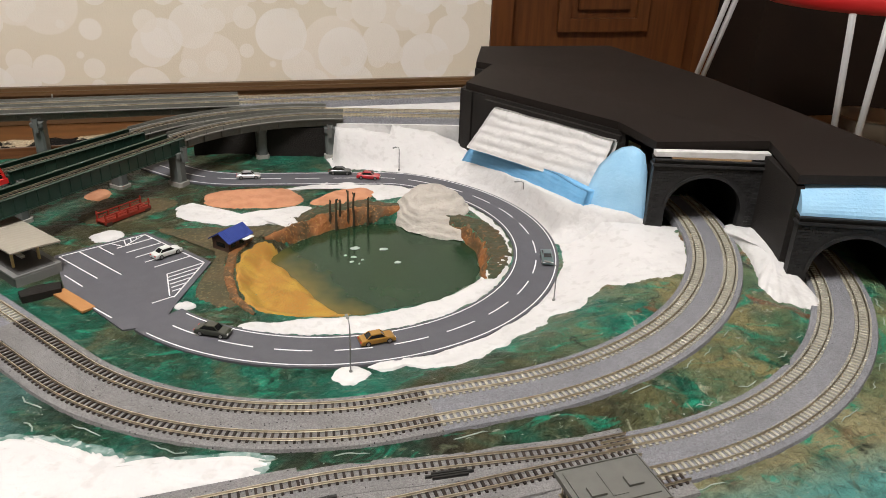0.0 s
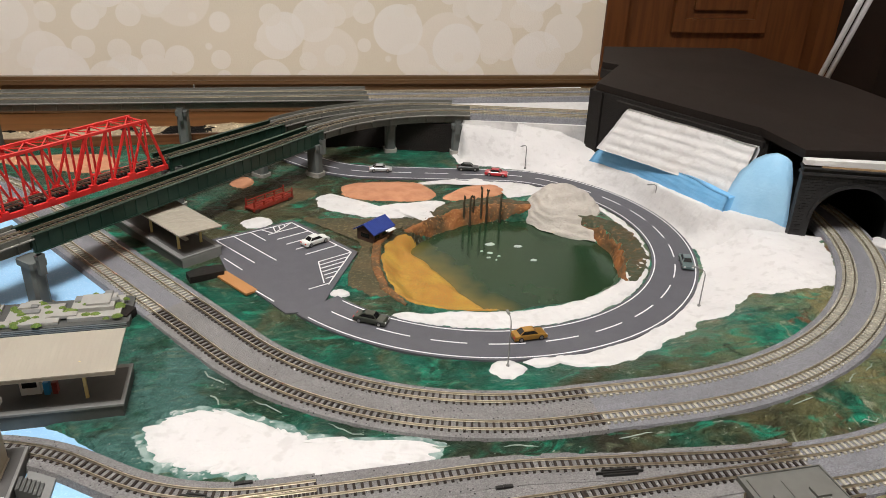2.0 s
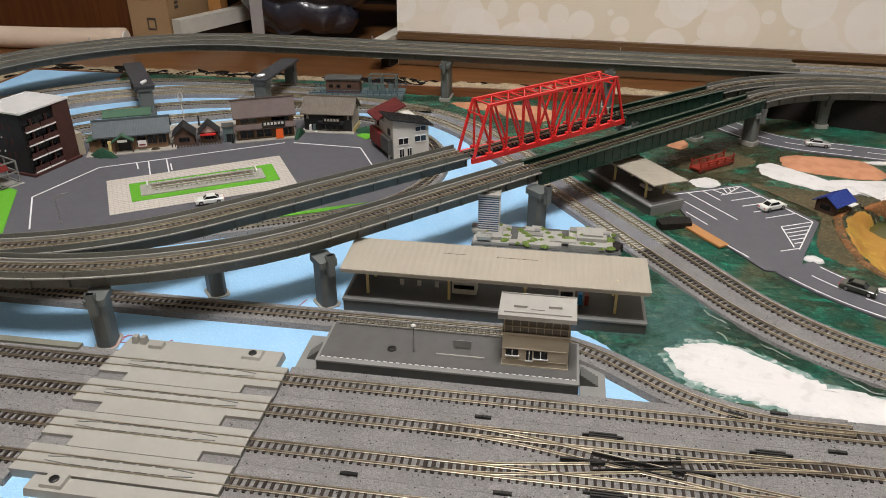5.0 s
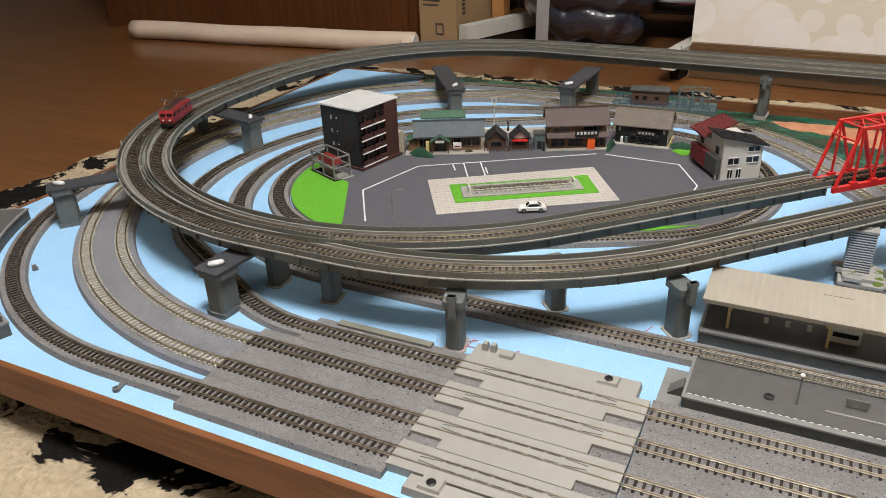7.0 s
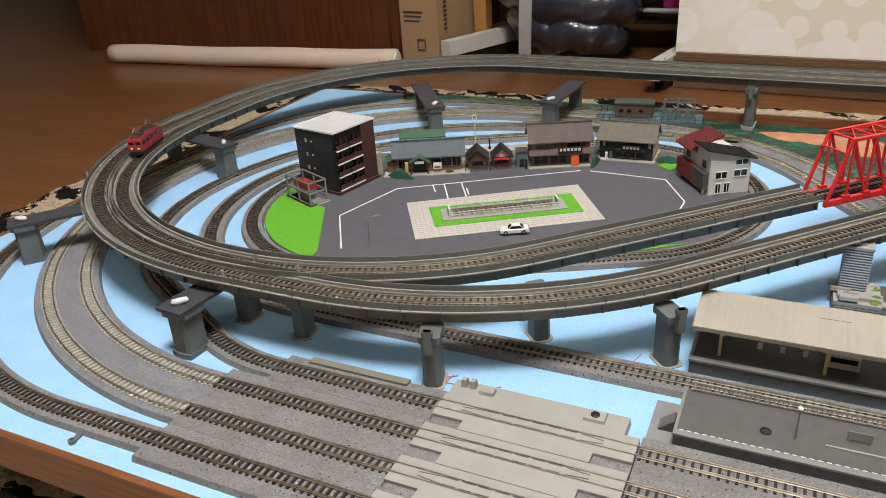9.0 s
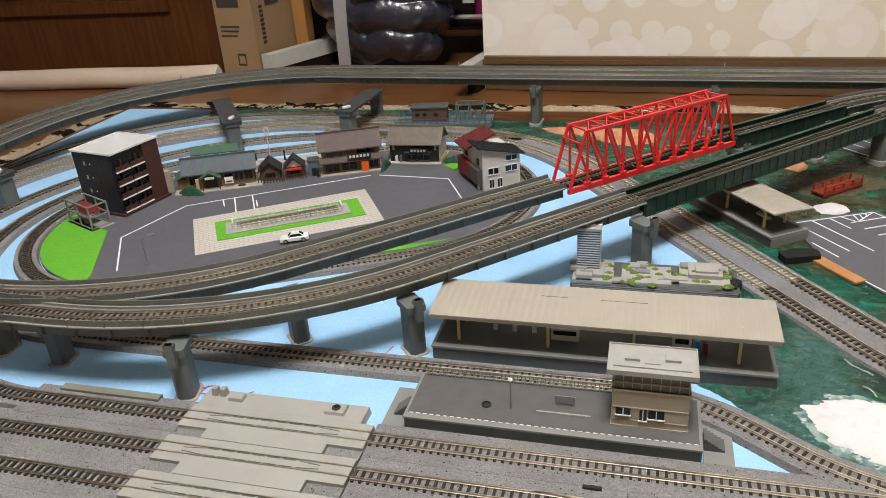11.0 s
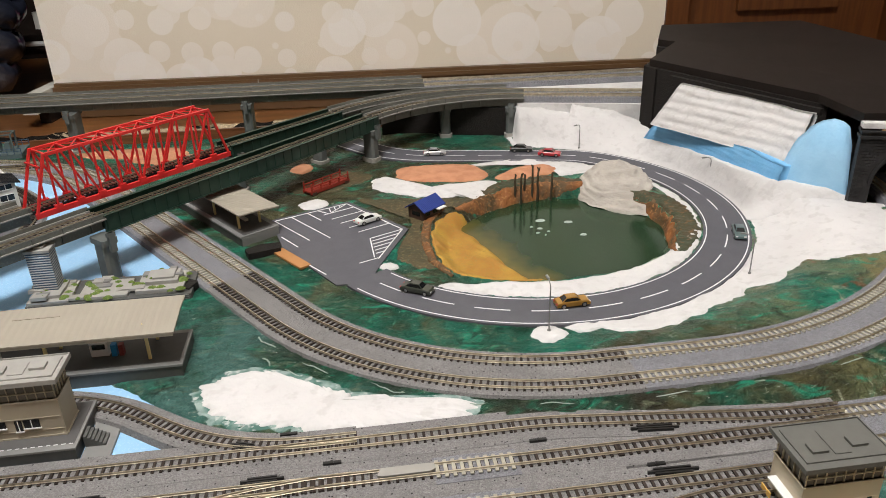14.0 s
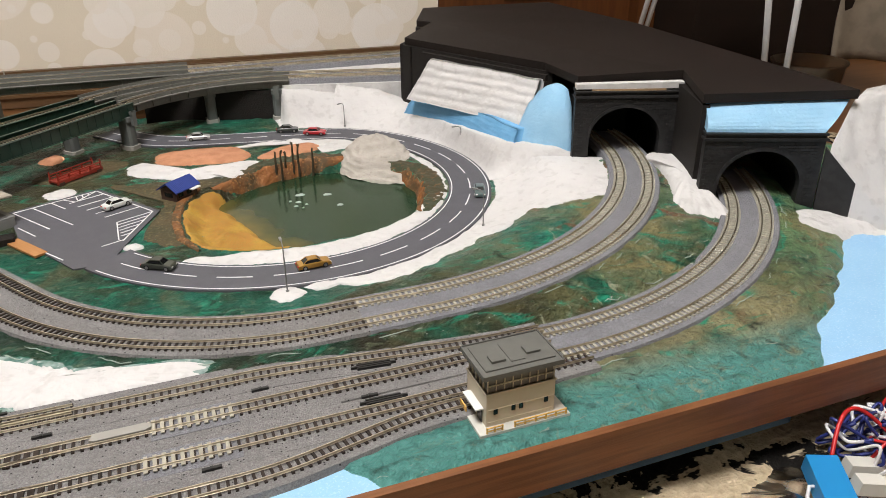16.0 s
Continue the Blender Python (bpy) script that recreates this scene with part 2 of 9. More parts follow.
M_BRIDGE_RED = material("dull_red_lacquer", (0.30, 0.030, 0.016), 0.45, second=(0.22, 0.03, 0.018), scale=80)
M_SLAB = material("charcoal_slab", (0.045, 0.047, 0.053), 0.55, second=(0.06, 0.062, 0.068), scale=60)
M_ROOF_PALE = material("pale_grey_roof", (0.56, 0.56, 0.55), 0.6, second=(0.50, 0.50, 0.49), scale=60)
M_UNIT_BLUE = material("blue_plastic_case", (0.015, 0.24, 0.55), 0.4)


def clear(name, colour, rough, ior=1.4):
    m = bpy.data.materials.new(name)
    m.use_nodes = True
    b = m.node_tree.nodes["Principled BSDF"]
    b.inputs["Base Color"].default_value = (*colour, 1)
    b.inputs["Roughness"].default_value, b.inputs["Transmission Weight"].default_value, b.inputs["IOR"].default_value = rough, 1.0, ior
    return m


M_BAG = clear("clear_plastic_bag", (0.85, 0.83, 0.85), 0.25, 1.15)
M_TUB = clear("frosted_plastic_tub", (0.85, 0.86, 0.83), 0.3, 1.2)


def terrain_material():
    """Painted scenery ground: dark green, teal and brown acrylic in ragged strokes with pale flecks."""
    m = bpy.data.materials.new("painted_scenery_ground")
    m.use_nodes = True
    n, l = m.node_tree.nodes, m.node_tree.links
    b = n["Principled BSDF"]
    b.inputs["Roughness"].default_value = 0.34
    b.inputs["Specular IOR Level"].default_value = 0.4
    co = n.new("ShaderNodeTexCoord")

    def fac(scale, lo, hi, detail=5.0, rough=0.6, stretch=None, dist=0.0):
        src = co.outputs["Object"]
        if stretch:
            mp = n.new("ShaderNodeMapping")
            mp.inputs["Scale"].default_value = stretch
            mp.inputs["Rotation"].default_value = (0, 0, 0.5)
            l.new(src, mp.inputs["Vector"])
            src = mp.outputs[0]
        x = n.new("ShaderNodeTexNoise")
        x.inputs["Scale"].default_value, x.inputs["Detail"].default_value, x.inputs["Roughness"].default_value = scale, detail, rough
        x.inputs["Distortion"].default_value = dist
        l.new(src, x.inputs["Vector"])
        r = n.new("ShaderNodeMapRange")
        r.inputs["From Min"].default_value, r.inputs["From Max"].default_value = lo, hi
        l.new(x.outputs["Fac"], r.inputs["Value"])
        return r.outputs[0]

    def blend(f, a, c):
        x = n.new("ShaderNodeMix")
        x.data_type = "RGBA"
        l.new(f, x.inputs[0])
        for s, v in ((x.inputs[6], a), (x.inputs[7], c)):
            if isinstance(v, tuple):
                s.default_value = (*v, 1)
            else:
                l.new(v, s)
        return x.outputs[2]

    c = blend(fac(9, 0.42, 0.58), (0.012, 0.066, 0.036), (0.006, 0.165, 0.105))
    c = blend(fac(7, 0.53, 0.66, dist=0.8), c, (0.060, 0.058, 0.022))
    sep = n.new("ShaderNodeSeparateXYZ")
    l.new(co.outputs["Object"], sep.inputs[0])

    def zone(axis, lo, hi, noise_scale, low=0.40, high=0.60):
        """1 past hi along an axis, with a broken edge."""
        r = n.new("ShaderNodeMapRange")
        r.inputs["From Min"].default_value, r.inputs["From Max"].default_value = lo, hi
        l.new(sep.outputs[axis], r.inputs["Value"])
        a = n.new("ShaderNodeMath")
        a.operation = "MULTIPLY"
        a.use_clamp = True
        l.new(r.outputs[0], a.inputs[0])
        l.new(fac(noise_scale, low, high, dist=1.0), a.inputs[1])
        return a.outputs[0]

    def around(x, y, radius, soft):
        """1 near a spot, fading out over a broken edge."""
        d = n.new("ShaderNodeVectorMath")
        d.operation = "DISTANCE"
        d.inputs[1].default_value = (x, y, 0)
        l.new(co.outputs["Object"], d.inputs[0])
        r = n.new("ShaderNodeMapRange")
        r.inputs["From Min"].default_value, r.inputs["From Max"].default_value = radius, radius - soft
        l.new(d.outputs["Value"], r.inputs["Value"])
        a = n.new("ShaderNodeMath")
        a.operation = "MULTIPLY"
        a.use_clamp = True
        l.new(r.outputs[0], a.inputs[0])
        l.new(fac(14, 0.34, 0.52, dist=1.0), a.inputs[1])
        return a.outputs[0]

    c = blend(zone(0, 0.20, 0.40, 13), c, (0.27, 0.24, 0.105))
    c = blend(zone(0, 0.46, 0.58, 30), c, (0.17, 0.29, 0.135))
    c = blend(around(0.42, 0.315, 0.10, 0.05), c, (0.34, 0.31, 0.165))
    c = blend(around(0.32, 0.325, 0.07, 0.04), c, (0.30, 0.26, 0.14))
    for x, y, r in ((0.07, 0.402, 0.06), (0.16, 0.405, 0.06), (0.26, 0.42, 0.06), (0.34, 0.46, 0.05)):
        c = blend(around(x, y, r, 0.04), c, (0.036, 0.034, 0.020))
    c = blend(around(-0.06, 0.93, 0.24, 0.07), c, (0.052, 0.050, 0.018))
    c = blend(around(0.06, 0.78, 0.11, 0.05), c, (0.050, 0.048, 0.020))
    c = blend(zone(0, 0.22, 0.36, 11, 0.59, 0.65), c, (0.23, 0.075, 0.032))
    c = blend(fac(20, 0.545, 0.66, stretch=(1, 2.2, 1), dist=1.4), c, (0.018, 0.31, 0.185))
    c = blend(fac(15, 0.53, 0.74, dist=1.2), c, (0.13, 0.125, 0.06))
    c = blend(zone(1, 0.318, 0.285, 22, 0.26, 0.42), c, (0.115, 0.35, 0.31))
    for x, y, r in ((-0.19, 0.54, 0.10), (-0.20, 0.48, 0.08), (-0.06, 0.42, 0.06)):
        c = blend(around(x, y, r, 0.05), c, (0.070, 0.175, 0.150))
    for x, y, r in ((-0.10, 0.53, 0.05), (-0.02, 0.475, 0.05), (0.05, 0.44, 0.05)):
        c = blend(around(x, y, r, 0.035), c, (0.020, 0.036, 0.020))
    c = blend(fac(30, 0.56, 0.76, stretch=(1, 2.0, 1), dist=0.8), c, (0.016, 0.028, 0.015))
    c = blend(zone(0, 0.16, 0.28, 70, 0.60, 0.70), c, (0.36, 0.38, 0.26))
    c = blend(zone(0, 0.14, 0.28, 46, 0.60, 0.72), c, (0.022, 0.034, 0.018))
    c = blend(fac(42, 0.585, 0.80, stretch=(1, 2.4, 1), dist=1.2), c, (0.22, 0.26, 0.16))
    c = blend(fac(85, 0.645, 0.72, stretch=(1, 2.2, 1), dist=0.9), c, (0.42, 0.46, 0.38))
    c = blend(fac(230, 0.69, 0.73), c, (0.55, 0.58, 0.52))
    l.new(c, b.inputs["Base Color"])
    x = n.new("ShaderNodeTexNoise")
    x.inputs["Scale"].default_value, x.inputs["Detail"].default_value, x.inputs["Roughness"].default_value = 130, 7, 0.62
    x.inputs["Distortion"].default_value = 0.8
    l.new(co.outputs["Object"], x.inputs["Vector"])
    bp = n.new("ShaderNodeBump")
    bp.inputs["Distance"].default_value = 0.011
    l.new(x.outputs["Fac"], bp.inputs["Height"])
    l.new(bp.outputs[0], b.inputs["Normal"])
    return m


M_GROUND = terrain_material()


def water_material():
    """Resin pond: dark green, turning olive in the shallows by the beach."""
    m = material("green_resin_water", (0.014, 0.041, 0.018), 0.14, second=(0.022, 0.050, 0.022), scale=22, spec=0.3)
    n, l = m.node_tree.nodes, m.node_tree.links
    b = n["Principled BSDF"]
    old = b.inputs["Base Color"].links[0].from_socket
    co = n.new("ShaderNodeTexCoord")
    dot = n.new("ShaderNodeVectorMath")
    dot.operation = "DOT_PRODUCT"
    dot.inputs[1].default_value = (0.951, 0.310, 0)
    l.new(co.outputs["Object"], dot.inputs[0])
    wob = n.new("ShaderNodeTexNoise")
    wob.inputs["Scale"].default_value = 30
    l.new(co.outputs["Object"], wob.inputs["Vector"])
    add = n.new("ShaderNodeMath")
    add.operation = "MULTIPLY_ADD"
    add.inputs[1].default_value = 0.05
    l.new(wob.outputs["Fac"], add.inputs[0])
    l.new(dot.outputs["Value"], add.inputs[2])
    r = n.new("ShaderNodeMapRange")
    r.inputs["From Min"].default_value, r.inputs["From Max"].default_value = 0.322, 0.372
    l.new(add.outputs[0], r.inputs["Value"])
    x = n.new("ShaderNodeMix")
    x.data_type = "RGBA"
    l.new(r.outputs[0], x.inputs[0])
    x.inputs[6].default_value = (0.17, 0.125, 0.028, 1)
    l.new(old, x.inputs[7])
    l.new(x.outputs[2], b.inputs["Base Color"])
    return m


M_WATER = water_material()


def rug_material():
    """Deep-pile rug with a black and beige hide pattern."""
    m = bpy.data.materials.new("black_beige_rug")
    m.use_nodes = True
    n, l = m.node_tree.nodes, m.node_tree.links
    b = n["Principled BSDF"]
    b.inputs["Roughness"].default_value = 1.0
    b.inputs["Specular IOR Level"].default_value = 0.1
    co = n.new("ShaderNodeTexCoord")
    x = n.new("ShaderNodeTexNoise")
    x.inputs["Scale"].default_value, x.inputs["Detail"].default_value, x.inputs["Distortion"].default_value = 9, 5, 0.8
    x.inputs["Roughness"].default_value = 0.65
    l.new(co.outputs["Object"], x.inputs["Vector"])
    r = n.new("ShaderNodeMapRange")
    r.inputs["From Min"].default_value, r.inputs["From Max"].default_value = 0.465, 0.48
    l.new(x.outputs["Fac"], r.inputs["Value"])
    y = n.new("ShaderNodeTexNoise")
    y.inputs["Scale"].default_value, y.inputs["Detail"].default_value = 140, 4
    l.new(co.outputs["Object"], y.inputs["Vector"])
    ramp = n.new("ShaderNodeMix")
    ramp.data_type = "RGBA"
    ramp.inputs[6].default_value, ramp.inputs[7].default_value = (0.30, 0.23, 0.145, 1), (0.66, 0.55, 0.38, 1)
    l.new(y.outputs["Fac"], ramp.inputs[0])
    mx = n.new("ShaderNodeMix")
    mx.data_type = "RGBA"
    mx.inputs[6].default_value = (0.010, 0.009, 0.008, 1)
    l.new(r.outputs[0], mx.inputs[0])
    l.new(ramp.outputs[2], mx.inputs[7])
    l.new(mx.outputs[2], b.inputs["Base Color"])
    bp = n.new("ShaderNodeBump")
    bp.inputs["Distance"].default_value = 0.006
    l.new(y.outputs["Fac"], bp.inputs["Height"])
    l.new(bp.outputs[0], b.inputs["Normal"])
    return m


M_RUG = rug_material()


def wallpaper_material():
    """Cream wallpaper with overlapping translucent beige discs of two sizes."""
    m = bpy.data.materials.new("disc_wallpaper")
    m.use_nodes = True
    n, l = m.node_tree.nodes, m.node_tree.links
    b = n["Principled BSDF"]
    b.inputs["Roughness"].default_value = 0.75
    co = n.new("ShaderNodeTexCoord")
    c = (0.80, 0.735, 0.60)
    for scale, lo, tint, shift in ((5.5, 0.46, (0.885, 0.83, 0.735), 0.0), (9.0, 0.40, (0.91, 0.87, 0.795), 3.1), (6.5, 0.36, (0.92, 0.89, 0.83), 7.7), (15.0, 0.36, (0.895, 0.85, 0.765), 5.3)):
        mp = n.new("ShaderNodeMapping")
        mp.inputs["Location"].default_value = (shift, shift * 0.37, shift * 0.61)
        mp.inputs["Scale"].default_value = (1, 0, 1)
        l.new(co.outputs["Object"], mp.inputs["Vector"])
        v = n.new("ShaderNodeTexVoronoi")
        v.inputs["Scale"].default_value = scale
        v.inputs["Randomness"].default_value = 0.8
        l.new(mp.outputs[0], v.inputs["Vector"])
        r = n.new("ShaderNodeMapRange")
        r.inputs["From Min"].default_value, r.inputs["From Max"].default_value = lo, lo + 0.012
        r.inputs["To Min"].default_value, r.inputs["To Max"].default_value = 0.82, 0.0
        l.new(v.outputs["Distance"], r.inputs["Value"])
        x = n.new("ShaderNodeMix")
        x.data_type = "RGBA"
        l.new(r.outputs[0], x.inputs[0])
        if isinstance(c, tuple):
            x.inputs[6].default_value = (*c, 1)
        else:
            l.new(c, x.inputs[6])
        x.inputs[7].default_value = (*tint, 1)
        c = x.outputs[2]
    l.new(c, b.inputs["Base Color"])
    y = n.new("ShaderNodeTexNoise")
    y.inputs["Scale"].default_value = 350
    l.new(co.outputs["Object"], y.inputs["Vector"])
    bp = n.new("ShaderNodeBump")
    bp.inputs["Distance"].default_value = 0.0006
    l.new(y.outputs["Fac"], bp.inputs["Height"])
    l.new(bp.outputs[0], b.inputs["Normal"])
    return m


M_PAPER = wallpaper_material()


# ---- mesh helpers ----
def mesh(name, verts, faces, mat, smooth=False):
    me = bpy.data.meshes.new(name)
    me.from_pydata([tuple(v) for v in verts], [], faces)
    me.materials.append(mat)
    if smooth:
        me.polygons.foreach_set("use_smooth", [True] * len(me.polygons))
    me.update()
    return me


def put(name, me, parent=None, at=None, label=""):
    ob = new(name, me)
    if parent:
        ob.parent = parent
    if at is not None:
        ob.matrix_basis = at
    return tagged(ob, label)


def root(name, m, label, category, group="", kind=""):
    ob = new(name)
    ob.empty_display_size = 0.01
    ob.matrix_basis = m
    return tagged(ob, label, category, group, kind)


class Solid:
    """Collects boxes, prisms, tubes and lathed shapes into one mesh."""

    def __init__(self):
        self.v, self.f = [], []

    def add(self, verts, faces):
        k = len(self.v)
        self.v += [tuple(p) for p in verts]
        self.f += [tuple(k + i for i in q) for q in faces]
        return self

    def box(self, x0, y0, z0, x1, y1, z1, m=None, taper=0.0):
        t = taper
        p = [(x0, y0, z0), (x1, y0, z0), (x1, y1, z0), (x0, y1, z0), (x0 + t, y0 + t, z1), (x1 - t, y0 + t, z1), (x1 - t, y1 - t, z1), (x0 + t, y1 - t, z1)]
        if m is not None:
            p = [m @ Vector(q) for q in p]
        return self.add(p, [(3, 2, 1, 0), (4, 5, 6, 7), (0, 1, 5, 4), (1, 2, 6, 5), (2, 3, 7, 6), (3, 0, 4, 7)])

    def prism(self, outline, z0, z1, m=None):
        """An outline in x, y, raised from z0 to z1."""
        n = len(outline)
        p = [(x, y, z0) for x, y in outline] + [(x, y, z1) for x, y in outline]
        if m is not None:
            p = [m @ Vector(q) for q in p]
        return self.add(p, [tuple(range(n))[::-1], tuple(range(n, 2 * n))] + [(i, (i + 1) % n, n + (i + 1) % n, n + i) for i in range(n)])

    def tube(self, points, r, sides=6):
        pts = [Vector(p) for p in points]
        rings = []
        for i, p in enumerate(pts):
            d = (pts[min(i + 1, len(pts) - 1)] - pts[max(i - 1, 0)]).normalized()
            u = d.orthogonal().normalized()
            if rings:
                u = (rings[-1][1] - d * rings[-1][1].dot(d)).normalized()
            w = d.cross(u)
            rr = r[i] if isinstance(r, (list, tuple)) else r
            rings.append(([p + rr * (math.cos(a) * u + math.sin(a) * w) for a in (2 * math.pi * j / sides for j in range(sides))], u))
        v = [q for ring, _ in rings for q in ring]
        f = [(i * sides + j, i * sides + (j + 1) % sides, (i + 1) * sides + (j + 1) % sides, (i + 1) * sides + j) for i in range(len(pts) - 1) for j in range(sides)]
        f += [tuple(range(sides))[::-1], tuple(range(len(v) - sides, len(v)))]
        return self.add(v, f)

    def bar(self, a, b, w):
        """A square bar between two points."""
        return self.tube([a, b], w * 0.7, 4)

    def lathe(self, profile, at=(0, 0, 0), sides=16):
        v = [(at[0] + r * math.cos(2 * math.pi * j / sides), at[1] + r * math.sin(2 * math.pi * j / sides), at[2] + z) for r, z in profile for j in range(sides)]
        f = [(i * sides + j, i * sides + (j + 1) % sides, (i + 1) * sides + (j + 1) % sides, (i + 1) * sides + j) for i in range(len(profile) - 1) for j in range(sides)]
        f += [tuple(range(sides))[::-1], tuple(range(len(v) - sides, len(v)))]
        return self.add(v, f)

    def mesh(self, name, mat, smooth=False):
        return mesh(name, self.v, self.f, mat, smooth)


def part(name, solid, mat, parent, label="", smooth=False, at=None):
    return put(name, solid.mesh(name, mat, smooth), parent, at, label)


def route(x, y, heading, *segs, ds=0.006):
    """Samples of x, y, heading along straights ("S", length) and arcs (radius, degrees; left is positive)."""
    out, h = [(x, y, radians(heading))], radians(heading)
    for a, b in segs:
        if a == "S":
            k = max(1, round(b / ds))
            for i in range(1, k + 1):
                out.append((x + b * i / k * math.cos(h), y + b * i / k * math.sin(h), h))
            x, y = out[-1][:2]
        else:
            turn = radians(b)
            k = max(2, round(abs(turn) * a / ds))
            side = 1 if b > 0 else -1
            cx, cy = x - side * a * math.sin(h), y + side * a * math.cos(h)
            for i in range(1, k + 1):
                g = h + turn * i / k
                out.append((cx + side * a * math.sin(g), cy - side * a * math.cos(g), g))
            x, y, h = out[-1]
    return out


def stations(pts, step, start=0.0):
    """Points at even steps along a route."""
    s, need, out = 0.0, start, []
    for (x0, y0, h0), (x1, y1, h1) in zip(pts, pts[1:]):
        d = math.hypot(x1 - x0, y1 - y0)
        while need <= s + d and d > 0:
            t = (need - s) / d
            out.append((x0 + t * (x1 - x0), y0 + t * (y1 - y0), h0 + t * (h1 - h0)))
            need += step
        s += d
    return out


def cut(pts, a, b):
    """The stretch of a route between two lengths along it."""
    return stations(pts, 0.006, a)[: max(2, int((b - a) / 0.006) + 1)]


def sweep(pts, profile, z=0.0, base=(0, 0), solid=None):
    """Carries a closed profile of (offset to the left, height) along a route."""
    s = solid or Solid()
    n = len(profile)
    v = [(x - o * math.sin(h) - base[0], y + o * math.cos(h) - base[1], z + dz) for x, y, h in pts for o, dz in profile]
    f = [(i * n + j, i * n + (j + 1) % n, (i + 1) * n + (j + 1) % n, (i + 1) * n + j) for i in range(len(pts) - 1) for j in range(n)]
    f += [tuple(range(n))[::-1], tuple(range(len(v) - n, len(v)))]
    return s.add(v, f)


def spline(points, n=14, ragged=0.0, freq=60.0, closed=True, seed=0.0):
    """A smooth closed outline through a few corner points, with a ragged edge."""
    out, k = [], len(points)
    for i in range(k):
        p0, p1, p2, p3 = (Vector(points[(i + j) % k]) for j in (-1, 0, 1, 2))
        for j in range(n):
            t = j / n
            q = 0.5 * (2 * p1 + (p2 - p0) * t + (2 * p0 - 5 * p1 + 4 * p2 - p3) * t * t + (3 * p1 - p0 - 3 * p2 + p3) * t ** 3)
            out.append(q)
    if ragged:
        c = sum(out, Vector((0, 0))) / len(out)
        for i, q in enumerate(out):
            w = noise.noise((q.x * freq + seed, q.y * freq, seed)) + 0.6 * noise.noise((q.x * freq * 3, q.y * freq * 3 + seed, 1.7))
            out[i] = q + (q - c).normalized() * ragged * w
    return out


def mound(points, z, height, ragged=0.004, freq=60.0, rings=9, flat=2.0, lumps=0.0, seed=0.0, lip=0.0006, n=14):
    """A low domed patch with a ragged outline."""
    o = spline(points, n, ragged, freq, seed=seed)
    c = sum(o, Vector((0, 0))) / len(o)
    v = []
    for i in range(rings):
        k = 1 - i / rings
        for q in o:
            p = c + (q - c) * k
            e = (1 - k ** flat)
            v.append((p.x, p.y, z + (lip if i else 0) + height * e + lumps * e * noise.noise((p.x * 45, p.y * 45, seed))))
    m = len(o)
    v.insert(0, (c.x, c.y, v[-1][2]))
    v = v[1:] + [(c.x, c.y, z + lip + height)]
    f = [(i * m + j, i * m + (j + 1) % m, (i + 1) * m + (j + 1) % m, (i + 1) * m + j) for i in range(rings - 1) for j in range(m)]
    f += [((rings - 1) * m + j, (rings - 1) * m + (j + 1) % m, len(v) - 1) for j in range(m)]
    return Solid().add(v, f)


def smooth_table(rows, x):
    """Value at x of a table of (x, y) rows, eased between them."""
    for (a, p), (b, q) in zip(rows, rows[1:]):
        if x <= b:
            t = min(max((x - a) / (b - a), 0), 1)
            t = t * t * (3 - 2 * t)
            return p + (q - p) * t
    return rows[-1][1]

# ---- room ----
FLOOR = -0.085


def sheet(name, solid, mat, label, category, kind="structure", smooth=False, m=None):
    return tagged(put(name, solid.mesh(name, mat, smooth), None, m), label, category, "", kind)


sheet("floor", Solid().box(-4.6, -2.1, FLOOR - 0.05, 2.4, 4.2, FLOOR), M_WOODFLOOR, "polished brown wooden floor boards round the rug", "floor")
sheet("ceiling", Solid().box(-4.6, -2.1, 2.2, 2.4, 4.2, 2.26), M_CEILING, "plain pale ceiling above the layout", "ceiling")
sheet("wall_west", Solid().box(-4.65, -2.1, FLOOR, -4.6, 4.2, 2.2), M_PLASTER, "plain cream side wall of the room", "wall")
sheet("wall_east", Solid().box(2.4, -2.1, FLOOR, 2.46, 2.75, 2.2), M_PLASTER, "plain cream side wall of the room", "wall")
sheet("wall_south", Solid().box(-4.6, -2.16, FLOOR, 2.4, -2.1, 2.2), M_PLASTER, "plain cream wall behind the viewer", "wall")
WALL = pose(-0.667, 1.704, FLOOR, 0, 0, -3.8)
sheet("wall_north", Solid().box(0, 0, 0, 1.335, 0.10, 2.285), M_PAPER, "cream wallpaper with overlapping beige discs", "wall", m=WALL)
sk = root("baseboard", WALL, "brown wooden baseboard with a stepped top moulding", "baseboard", kind="structure")
part("board", Solid().box(0.004, -0.012, 0.002, 1.331, -0.001, 0.062), M_SKIRT, sk)
part("moulding", Solid().box(0.002, -0.020, 0.062, 1.333, -0.001, 0.070).box(0.004, -0.014, 0.070, 1.331, -0.001, 0.077), M_SKIRT, sk, "stepped top moulding")
part("lower_moulding", Solid().box(0.004, -0.018, 0.024, 1.331, -0.012, 0.030), M_SKIRT, sk)


